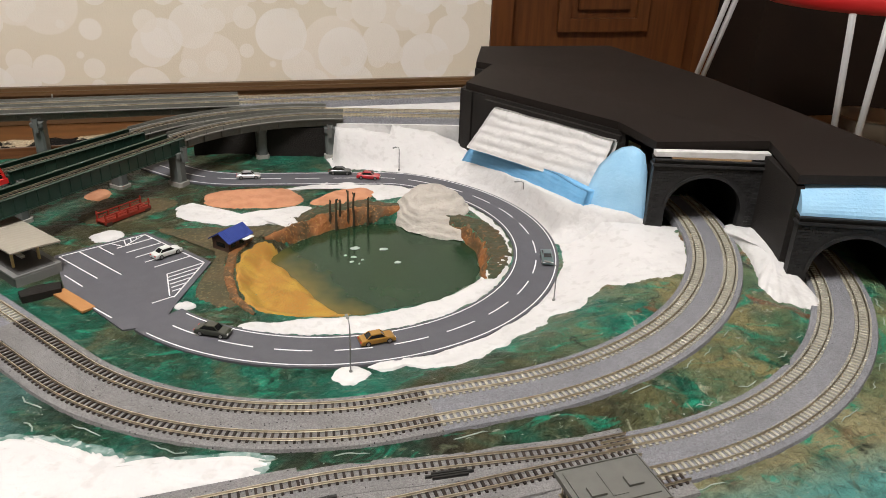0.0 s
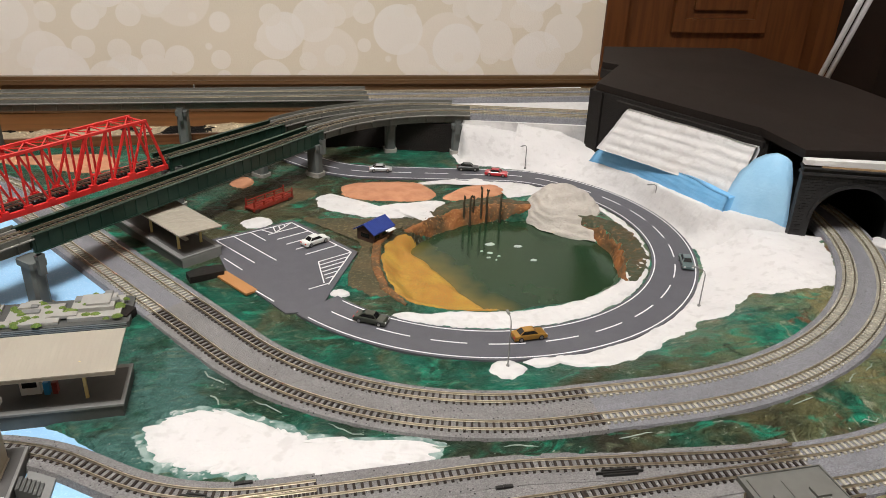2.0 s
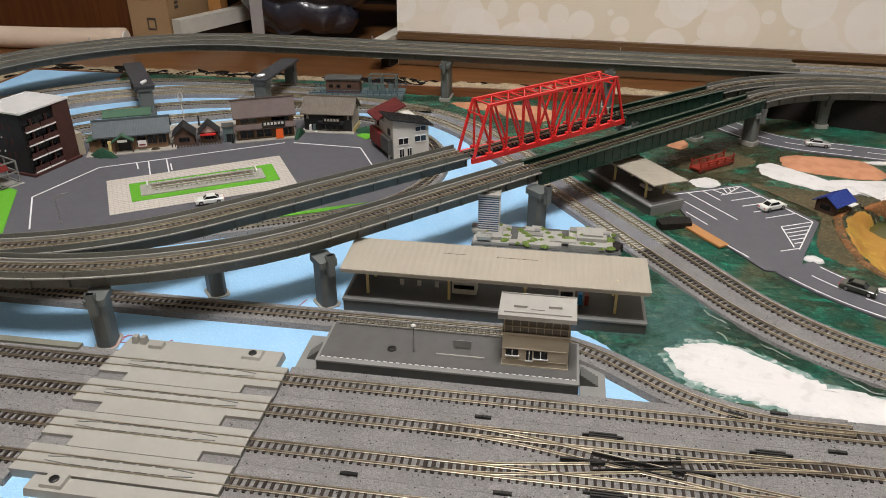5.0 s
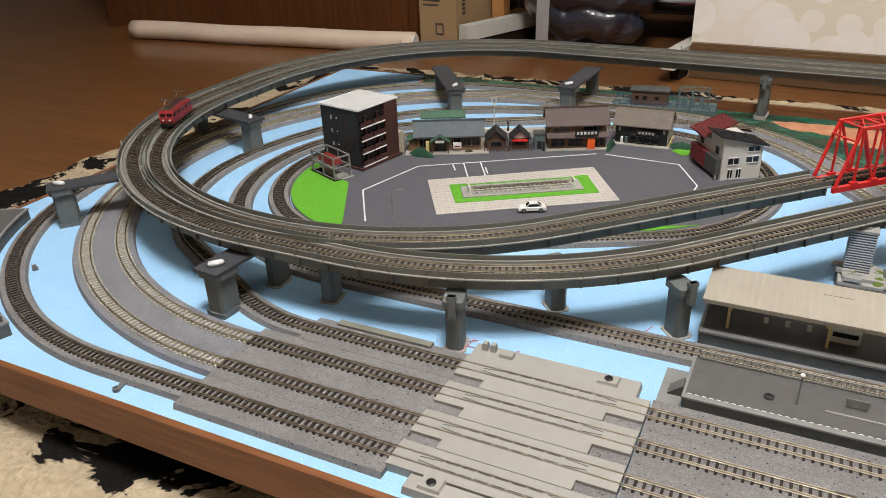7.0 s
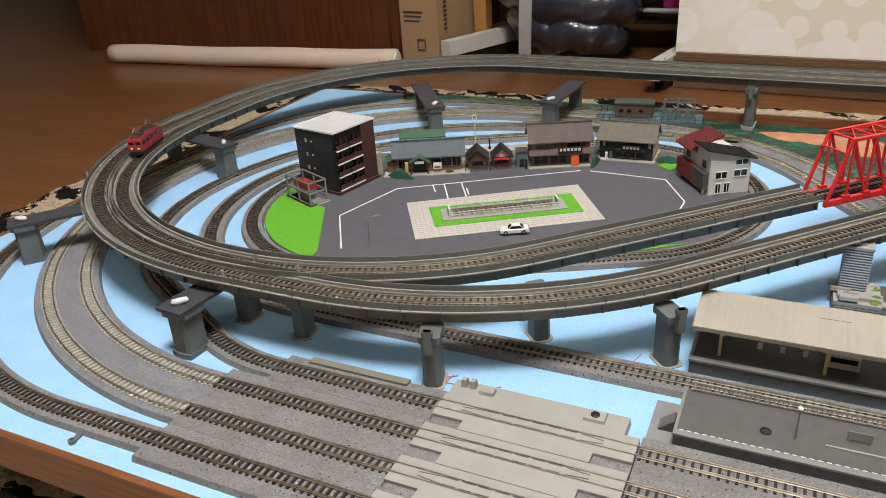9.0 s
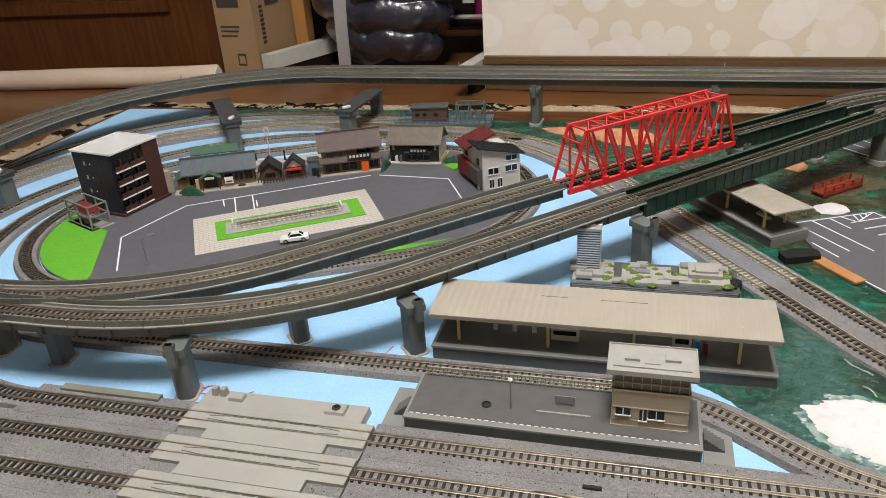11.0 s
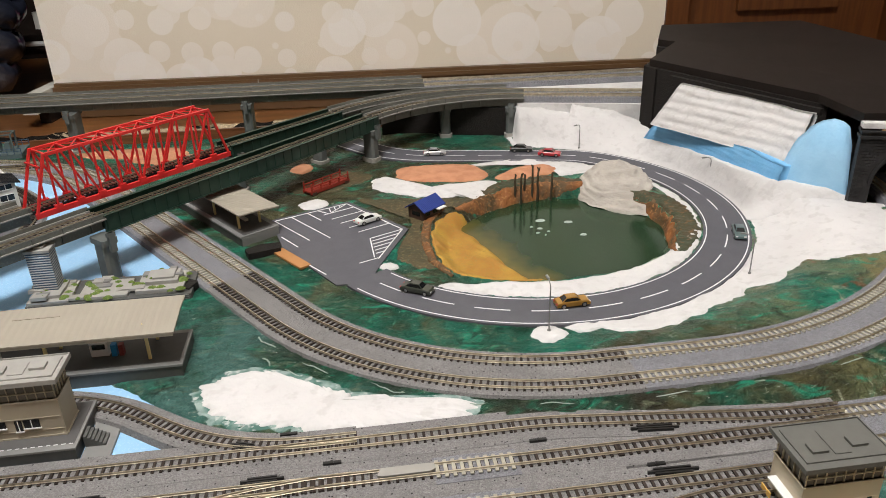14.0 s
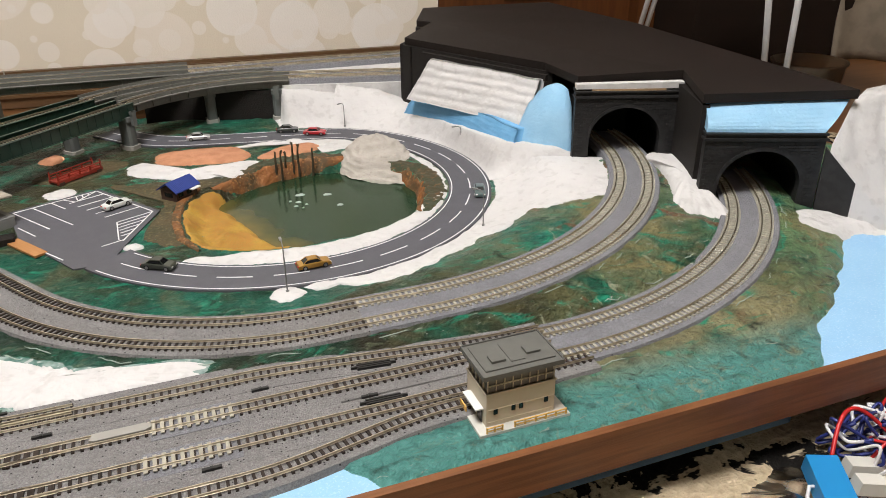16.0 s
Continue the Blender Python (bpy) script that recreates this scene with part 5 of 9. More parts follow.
for line, x, y in ((OUT, -0.640, 0.425), (OUT, -0.478, 0.514), (OUT, -0.298, 0.694), (INN, -0.584, 0.515), (INN, -0.779, 0.450), (INN, -0.845, 0.455)):
    h = min(stations(line, 0.01), key=lambda p: math.hypot(p[0] - x, p[1] - y))[2]
    pier(x, y, math.degrees(h))
for x, y, h in ((-0.019, 1.006, 46), (-0.092, 1.015, 43), (0.198, 1.078, -10), (0.10, 1.10, 0), (-0.195, 0.92, 43)):
    pier(x, y, h)
for x in (-0.475, -0.205, 0.05):
    pier(x, 1.197 - 0.02 * x, -2.6, w=0.034)


M_PUTTY = material("white_putty", (0.66, 0.68, 0.68), 0.35, second=(0.74, 0.75, 0.75), scale=150)


def portal_pier(x, y, tx, ty, label="grey plastic pier with a slab reaching under the viaduct"):
    """A pier beside the line whose top slab runs in under the viaduct."""
    h = math.degrees(math.atan2(ty - y, tx - x))
    L = math.hypot(tx - x, ty - y)
    r = root("portal_pier", pose(x, y, 0, 0, 0, h), label, "pier")
    part("foot", Solid().prism([(-0.012, -0.011), (0.012, -0.011), (0.014, 0), (0.012, 0.011), (-0.012, 0.011), (-0.014, 0)], -0.0005, 0.005), M_PIER, r)
    part("shaft", Solid().prism([(-0.0095, -0.010), (0.0095, -0.010), (0.0115, -0.007), (0.0115, 0.007), (0.0095, 0.010), (-0.0095, 0.010), (-0.0115, 0.007), (-0.0115, -0.007)], 0.005, 0.0395), M_PIER, r)
    part("head", Solid().prism([(-0.010, -0.014), (0.010, -0.014), (0.014, -0.010), (0.014, 0.010), (0.010, 0.014), (-0.010, 0.014), (-0.014, 0.010), (-0.014, -0.010)], 0.0398, 0.045), M_PIER, r)
    part("slab", Solid().box(-0.0155, -0.0145, 0.045, L, 0.0145, 0.0482), M_SLAB, r, "charcoal slab")
    part("putty", Solid().tube([(-0.0065, 0.004, 0.0495), (-0.006, 0.003, 0.0505), (-0.002, -0.001, 0.0508), (0.003, -0.004, 0.0506), (0.004, -0.0048, 0.0494)], [0.0012, 0.0027, 0.0030, 0.0027, 0.0012], 9), M_PUTTY, r, "sausage of white putty", True)
    part("far_shaft", Solid().box(L - 0.012, -0.009, -0.0005, L, 0.009, 0.045), M_PIER, r)
    return r


portal_pier(-0.857, 0.392, -0.850, 0.470)
portal_pier(-1.158, 0.476, -1.088, 0.560)
portal_pier(-1.115, 0.757, -1.240, 0.785)
portal_pier(-0.912, 1.004, -0.995, 1.120)
portal_pier(-0.748, 1.068, -0.742, 1.190)

bb = Solid()
for (ax, ay), (bx, by) in (((0.005, 1.150), (0.10, 1.105)), ((0.10, 1.105), (0.192, 1.078))):
    d = (Vector((bx, by)) - Vector((ax, ay))).normalized() * 0.006
    bb.prism([(ax, ay), (bx, by), (bx - d.y, by + d.x), (ax - d.y, ay + d.x)], -0.02, 0.046)
tagged(put("black_board", bb.mesh("black_board", M_BLACK)), "black foam board closing the space under the viaduct", "board", kind="structure")

# ---- tunnel block at the right ----
box_root = root("tunnel_cover", pose(0.5, 0.8, 0), "black painted foam board cover over the tunnels", "tunnel")
OFF = Matrix.Translation((-0.5, -0.8, 0))
ROOF = [(0.380, 1.000, 0.124), (0.438, 0.873, 0.124), (0.488, 0.766, 0.124), (0.487, 0.683, 0.124), (0.600, 0.638, 0.131), (0.549, 0.537, 0.131), (0.709, 0.490, 0.131), (0.738, 0.93, 0.131), (0.725, 1.20, 0.131), (0.490, 1.225, 0.131), (0.440, 1.118, 0.128), (0.458, 1.095, 0.128)]
n = len(ROOF)
roof = Solid().add([(x, y, z - 0.0095) for x, y, z in ROOF] + ROOF, [tuple(range(n))[::-1], tuple(range(n, 2 * n))] + [(i, (i + 1) % n, n + (i + 1) % n, n + i) for i in range(n)])
part("roof", roof, M_ROOFTOP, box_root, "brown-black painted foam board roof", at=OFF)
part("lower_slab", Solid().prism([(0.436, 1.112), (0.452, 1.085), (0.50, 1.10), (0.50, 1.21), (0.486, 1.21)], 0.105, 0.1178), M_BLACK, box_root, at=OFF)
part("table_extension", Solid().box(0.43, 1.232, -0.065, 0.88, 1.375, -0.018), M_EDGE, box_root, at=OFF)


def slab(name, a, b, z0, z1, t, mat, label="", z2=None):
    """An upright board from a to b, t thick towards its back; z2: its top at b."""
    d = (Vector(b) - Vector(a)).normalized()
    n = Vector((d.y, -d.x)) * t
    q = [Vector(a), Vector(b), Vector(b) - n, Vector(a) - n]
    top = [z1, z1 if z2 is None else z2, z1 if z2 is None else z2, z1]
    s_ = Solid().add([(p.x, p.y, z0) for p in q] + [(p.x, p.y, h) for p, h in zip(q, top)], [(3, 2, 1, 0), (4, 5, 6, 7), (0, 1, 5, 4), (1, 2, 6, 5), (2, 3, 7, 6), (3, 0, 4, 7)])
    return part(name, s_, mat, box_root, label, at=OFF)


slab("wall_panel", (0.374, 1.000), (0.382, 0.982), -0.01, 0.1140, 0.008, M_BLACK)
slab("wall_panel", (0.384, 0.980), (0.492, 0.752), -0.01, 0.1142, 0.007, M_BLACK)
slab("wall_panel", (0.592, 0.640), (0.550, 0.538), -0.01, 0.1190, 0.008, M_BLACK)
slab("wall_panel", (0.380, 1.003), (0.452, 1.086), -0.01, 0.1140, 0.007, M_BLACK)
slab("wall_panel", (0.490, 1.205), (0.720, 1.185), -0.01, 0.1210, 0.008, M_BLACK)
slab("wall_panel", (0.716, 1.19), (0.728, 0.93), -0.01, 0.1210, 0.008, M_BLACK)
slab("wall_panel", (0.728, 0.93), (0.702, 0.520), -0.01, 0.1210, 0.008, M_BLACK)
slab("cover_strip", (0.383, 0.938), (0.476, 0.741), 0.1065, 0.1140, 0.006, M_BLACK, "black strip along the top of the slope")
slab("wing_wall", (0.657, 0.470), (0.706, 0.424), -0.01, 0.080, 0.007, M_STONE, "dark stone wing wall", z2=0.012)


def portal(name, a, b, base, top, label):
    """Tunnel mouth: brick face with an arched opening, arch ring and coping."""
    a, b = Vector(a), Vector(b)
    w = (b - a).length
    ang = math.degrees(math.atan2(b.y - a.y, b.x - a.x))
    r = root(name, pose(a.x, a.y, base, 0, 0, ang), label, "tunnel portal")
    c, rad, spring = w / 2, w * 0.345, 0.022
    n = 20
    arc = [(c - rad * math.cos(math.pi * i / n), spring + rad * 0.90 * math.sin(math.pi * i / n)) for i in range(n + 1)]
    inner = [(c - rad, -0.02)] + arc + [(c + rad, -0.02)]
    outer = [(0.0, -0.02)] + [(x if 0.15 < i / n < 0.85 else (0.0 if i < n / 2 else w), top) for i, (x, z) in enumerate(arc)] + [(w, -0.02)]
    v, f = [], []
    for y in (0.0, 0.010):
        v += [(x, y, z) for x, z in inner] + [(x, y, z) for x, z in outer]
    m = len(inner)
    for i in range(m - 1):
        f += [(i, m + i, m + i + 1, i + 1), (2 * m + i, 2 * m + i + 1, 3 * m + i + 1, 3 * m + i), (i, i + 1, 2 * m + i + 1, 2 * m + i), (m + i, 3 * m + i, 3 * m + i + 1, m + i + 1)]
    put("face", mesh("face", v, f, M_STONE), r)
    for i in range(n):
        x0, z0 = arc[i]
        x1, z1 = arc[i + 1]
        k = 1.09
        q = [(x0, z0), (x1, z1), (c + (x1 - c) * k, spring + (z1 - spring) * k), (c + (x0 - c) * k, spring + (z0 - spring) * k)]
        part("arch_stone", Solid().add([(x, -0.0018, z) for x, z in q] + [(x, 0.0, z) for x, z in q], [(3, 2, 1, 0), (4, 5, 6, 7), (0, 1, 5, 4), (2, 3, 7, 6), (1, 2, 6, 5), (3, 0, 4, 7)]), M_STONE, r)
    part("coping", Solid().box(-0.002, -0.003, top - 0.0065, w + 0.002, 0.010, top - 0.004).box(-0.001, -0.002, top - 0.0005, w + 0.001, 0.0105, top + 0.001), M_STONE, r)
    br = Solid()
    hgt, i = 0.0031, 0
    brick = Solid().box(0, -0.0007, 0, 0.0062, 0.0002, hgt - 0.0005).mesh("brick", M_STONE)
    z = 0.001
    while z < top - 0.008:
        x = 0.001 + (i % 2) * 0.0033
        while x < w - 0.007:
            hits = [math.hypot((px - c) / (rad * 1.12), max(pz - spring, 0) / (rad * 0.99)) < 1 for px in (x, x + 0.0062) for pz in (z, z + hgt)]
            if not any(hits):
                put("brick", brick, r, Matrix.Translation((x, 0, z)))
            x += 0.0067
        z += hgt
        i += 1
    bore = Solid()
    deep = 0.16
    v = [(x, y, z) for y in (0.0102, deep) for x, z in [(c + (x - c) * 1.04, z * 1.03) for x, z in inner]]
    bore.add(v, [(i, i + 1, m + i + 1, m + i) for i in range(m - 1)] + [tuple(range(m, 2 * m))])
    part("bore", bore, M_DARK, r, "black inside of the tunnel")
    return r


portal("tunnel_portal", (0.474, 0.663), (0.587, 0.622), 0.0335, 0.0775, "dark grey brick tunnel portal with an arched mouth")
portal("tunnel_portal", (0.544, 0.519), (0.656, 0.471), 0.0170, 0.0775, "dark grey brick tunnel portal beside the white bank")
slab("white_strip", (0.475, 0.6645), (0.592, 0.6235), 0.1140, 0.1195, 0.010, M_SNOW, "strip of white plastered foam", z2=0.1213)
slab("brown_strip", (0.492, 0.6580), (0.572, 0.6285), 0.1118, 0.1136, 0.010, M_CARTON, "strip of bare cardboard")
slab("backing_strip", (0.474, 0.6665), (0.590, 0.6255), 0.1110, 0.1139, 0.008, M_BLACK)
panel = Solid()
for i in range(9):
    t = i / 8
    e = t ** 1.3
    bulge = 0.004 * math.sin(math.pi * t)
    z = 0.0958 + 0.0252 * t
    panel.v += [(x - 0.5, y - 0.8, z) for x, y in ((0.545 + 0.013 * e - bulge * 0.4, 0.5205 + 0.024 * e - bulge), (0.600 + 0.020 * e - bulge * 0.4, 0.4965 + 0.026 * e - bulge), (0.655 + 0.054 * e - bulge * 0.4, 0.4730 + 0.026 * e - bulge), (0.712, 0.530), (0.575, 0.570))]
panel.f = [(i * 5 + j, i * 5 + (j + 1) % 5, (i + 1) * 5 + (j + 1) % 5, (i + 1) * 5 + j) for i in range(8) for j in range(5)] + [(4, 3, 2, 1, 0), (40, 41, 42, 43, 44)]
part("blue_panel", panel, M_FOAM_PALE, box_root, "bare pale blue foam panel over the portal", smooth=False)

# grooved white slope panel with blue foot, and the blue fin beside the first portal
def lean(a, b, z0, z1, back, rows, mat, name, label, seed, bow=0.0):
    """A leaning panel between plan points a and b, its top drawn back, with soft horizontal folds."""
    a, b = Vector(a), Vector(b)
    d = (b - a)
    n = Vector((-d.y, d.x)).normalized()
    v, nx_, nz = [], 40, 30
    for j in range(nz + 1):
        t = j / nz
        for i in range(nx_ + 1):
            s = i / nx_
            p = a + d * s * (1 - 0.10 * t) + d * 0.10 * t
            fold = (0.0014 if rows > 1 else 0.0022) * abs(math.sin(math.pi * rows * t + 0.4 * math.sin(4 * s + seed))) + 0.0007 * noise.noise((s * 9, t * 14, seed))
            q = p + n * (back * t - fold + bow * math.sin(math.pi * s))
            v.append((q.x, q.y, z0 + (z1 - z0) * t + 0.002 * noise.noise((s * 5, t * 3, seed))))
    m = nx_ + 1
    f = [(j * m + i, j * m + i + 1, (j + 1) * m + i + 1, (j + 1) * m + i) for j in range(nz) for i in range(nx_)]
    k = len(v)
    v += [(p[0] + n.x * 0.012, p[1] + n.y * 0.012, p[2]) for p in v]
    f += [tuple(reversed([i + k for i in q])) for q in f]
    edge = list(range(m)) + [j * m + nx_ for j in range(1, nz + 1)] + [nz * m + i for i in range(nx_ - 1, -1, -1)] + [j * m for j in range(nz - 1, 0, -1)]
    f += [(p, q, q + k, p + k) for p, q in zip(edge, edge[1:] + edge[:1])]
    return put(name, mesh(name, v, f, mat, True), box_root, OFF, label)


lean((0.355, 0.921), (0.444, 0.730), 0.054, 0.109, 0.028, 5, M_SNOW, "slope_panel", "white slope panel with soft horizontal folds", 1.0, 0.004)
lean((0.360, 0.952), (0.423, 0.716), 0.024, 0.0580, 0.006, 1, M_FOAM_BLUE, "slope_foot", "bare blue foam strip along the slope", 2.0, 0.010)
fin = []
for i in range(13):
    t = i / 12
    fin.append((0.433 + 0.050 * t, 0.730 - 0.044 * t, 0.004 + 1.2 * smooth_table([(0, 0.034), (0.08, 0.047), (0.17, 0.058), (0.28, 0.070), (0.42, 0.081), (0.58, 0.088), (0.75, 0.0912), (0.88, 0.090), (0.95, 0.084), (1, 0.070)], t)))
v = [(x - 0.002, y - 0.016, 0.005) for x, y, z in fin] + [(x - 0.002, y - 0.008, 0.6 * z) for x, y, z in fin] + list(fin) + [(x + 0.008, y + 0.02, z * 0.97) for x, y, z in fin] + [(x + 0.008, y + 0.02, 0.005) for x, y, z in fin]
f = [(r * 13 + i, r * 13 + i + 1, (r + 1) * 13 + i + 1, (r + 1) * 13 + i) for r in range(4) for i in range(12)] + [tuple(r * 13 for r in range(5)), tuple(r * 13 + 12 for r in range(5))[::-1]]
put("foam_fin", mesh("foam_fin", v, f, M_FOAM_PALE, True), box_root, OFF, "rounded wedge of bare pale blue foam")

# ---- bare earth round the hut and under the bridges ----
M_MUD = material("olive_brown_earth", (0.055, 0.050, 0.022), 0.75, second=(0.09, 0.065, 0.028), scale=28, mix=0.9, fine=(0.16, 0.13, 0.06), fine_scale=300, bump=0.002, bump_scale=150)
patch("earth_patch", [(-0.045, 0.862), (0.0, 0.858), (0.06, 0.845), (0.10, 0.838), (0.06, 0.812), (0.03, 0.775), (0.018, 0.705), (0.03, 0.645), (0.0, 0.655), (-0.012, 0.69), (0.014, 0.745), (0.008, 0.79), (-0.04, 0.845)], M_MUD, "olive brown painted earth round the hut", "earth", ragged=0.006, seed=31, lift=0.0004, height=0.0003)
patch("earth_patch", [(-0.14, 0.91), (-0.10, 0.95), (-0.05, 0.965), (-0.02, 0.94), (-0.05, 0.905), (-0.10, 0.885)], M_MUD, "olive brown painted earth under the footbridge", "earth", ragged=0.006, seed=33, lift=0.0004, height=0.0003)
# dried white glue lines along the ballast edges
M_GLUE = material("dried_white_glue", (0.40, 0.46, 0.40), 0.5, second=(0.22, 0.28, 0.22), scale=90)
for n, (line, off, a, b) in enumerate(((route(0.155, 0.432, 180, ("S", 0.027), (0.315, -56), ("S", 0.06)), 0.0185, 0.02, 0.33), (route(0.155, 0.432, 180, ("S", 0.027), (0.315, -56)), 0.034, 0.12, 0.30), (route(0.155, 0.432, 0, ("S", 0.06), (0.414, 70)), -0.0185, 0.0, 0.42), (route(0.295, 0.3345, 0, (0.414, 70)), -0.0185, 0.0, 0.40), (route(0.295, 0.3675, 0, (0.381, 60)), 0.0165, 0.05, 0.36))):
    gl = Solid()
    run_ = []
    for k, (x, y, h) in enumerate(stations(line, 0.004, a)[: int((b - a) / 0.004)]):
        w = noise.noise((k * 0.21, n * 7.0, 1.0))
        o = off + (0.0045 if off > 0 else -0.0045) * (w + 0.25 + 0.5 * noise.noise((k * 0.6, n * 5.0, 3.0)))
        p = (x - o * math.sin(h), y + o * math.cos(h))
        run_.append(tuple(climb([(p[0], p[1], gz(*p) + 0.0004)])[0]))
        if noise.noise((k * 0.13, n * 3.0, 6.0)) > -0.06 or k % 17 == 16:
            if len(run_) > 3:
                gl.tube(run_, [0.0002] + [0.00055 + 0.0004 * noise.noise((q * 0.5, n, 2.0)) for q in range(len(run_) - 2)] + [0.0002], 5)
            run_ = []
    if len(run_) > 3:
        gl.tube(run_, 0.0007, 5)
    tagged(put("glue_line", gl.mesh("glue_line", M_GLUE, True)), "dried white glue line along the ballast edge", "glue line", kind="stuff")

# ---- roads ----
def flat(pts, name, mat, z, thick=0.0008, label="", parent=None):
    return part(name, Solid().prism(pts, z - thick, z), mat, parent, label)


ROAD_Z = 0.0042
road = route(RC[0] + 0.2257 * math.cos(radians(214)), RC[1] + 0.2257 * math.sin(radians(214)), 304, (0.2257, 194), (0.12, 30), ("S", 0.18), (0.14, -40), ("S", 0.05))


def lay(pts, profile_half, z0, z1):
    """A road plate whose height follows the ground gently."""
    return sweep(pts, [(-profile_half, z0), (profile_half, z0), (profile_half - 0.0006, z1), (-profile_half + 0.0006, z1)])


rd = root("road", pose(0, 0, 0), "grey two-lane model road with white markings", "road", kind="structure")
part("road_plate", lay(road, 0.0253, -0.004, ROAD_Z), M_ROAD, rd)
for o in (-0.0215, 0.0215):
    part("edge_line", sweep(road[2:], [(o - 0.0006, ROAD_Z - 0.0002), (o + 0.0006, ROAD_Z - 0.0002), (o + 0.0006, ROAD_Z + 0.0002), (o - 0.0006, ROAD_Z + 0.0002)]), M_LINE, rd)
length = sum(math.hypot(b[0] - a[0], b[1] - a[1]) for a, b in zip(road, road[1:]))
s0 = 0.02
while s0 + 0.034 < length:
    part("lane_dash", sweep(stations(road, 0.0055, s0)[:7], [(-0.0007, ROAD_Z - 0.0002), (0.0007, ROAD_Z - 0.0002), (0.0007, ROAD_Z + 0.0002), (-0.0007, ROAD_Z + 0.0002)]), M_LINE, rd)
    s0 += 0.052
pk = root("car_park", pose(-0.002, -0.008, 0), "grey car park plate with white bay markings", "car park", kind="structure")
PARK = [(-0.146, 0.816), (-0.055, 0.857), (0.010, 0.760), (-0.026, 0.678), (-0.040, 0.640), (-0.072, 0.640), (-0.098, 0.684), (-0.128, 0.735)]
part("plate", Solid().prism(PARK[::-1], -0.004, ROAD_Z - 0.0003), M_ROAD, pk)


def stripe(a, b, w=0.0013, parent=pk, z=ROAD_Z, name="bay_line"):
    a, b = Vector(a), Vector(b)
    d = (b - a).normalized() * w / 2
    n = Vector((-d.y, d.x))
    return part(name, Solid().prism([tuple(a - n), tuple(b - n), tuple(b + n), tuple(a + n)], z - 0.0007, z + 0.0001), M_LINE, parent)


A, B, C, D = Vector((-0.141, 0.812)), Vector((-0.057, 0.850)), Vector((0.003, 0.760)), Vector((-0.028, 0.690))
stripe(A, B)
stripe(B, C)
for t, n in ((0.0, 0.075), (0.22, 0.082), (0.44, 0.03)):
    p = A.lerp(B, t)
    stripe(p, p + Vector((0.55, -0.83)) * n)
stripe((-0.131, 0.765), (-0.112, 0.735))
stripe(A.lerp(B, 0.58), (-0.078, 0.822))
stripe((-0.078, 0.822), B)
for t in (0.2, 0.45, 0.7):
    p = A.lerp(B, 0.58).lerp(B, 0.25 + 0.7 * t)
    stripe(p, (p + Vector((0.002, -0.012)) * (1.3 - t)))
for t in (0.14, 0.30, 0.46, 0.62, 0.78):
    p = B.lerp(C, t)
    stripe(p, p + Vector((-0.036, -0.018)))
E1 = Vector((-0.034, 0.742))
stripe(C, E1)
stripe(E1, D + Vector((-0.004, 0.004)))
stripe(C, D)
for t in (0.15, 0.3, 0.45, 0.6, 0.75):
    stripe(E1.lerp(D, t), C.lerp(D, t))
stripe((-0.100, 0.690), (-0.082, 0.664))
stripe((-0.048, 0.683), (-0.028, 0.692))


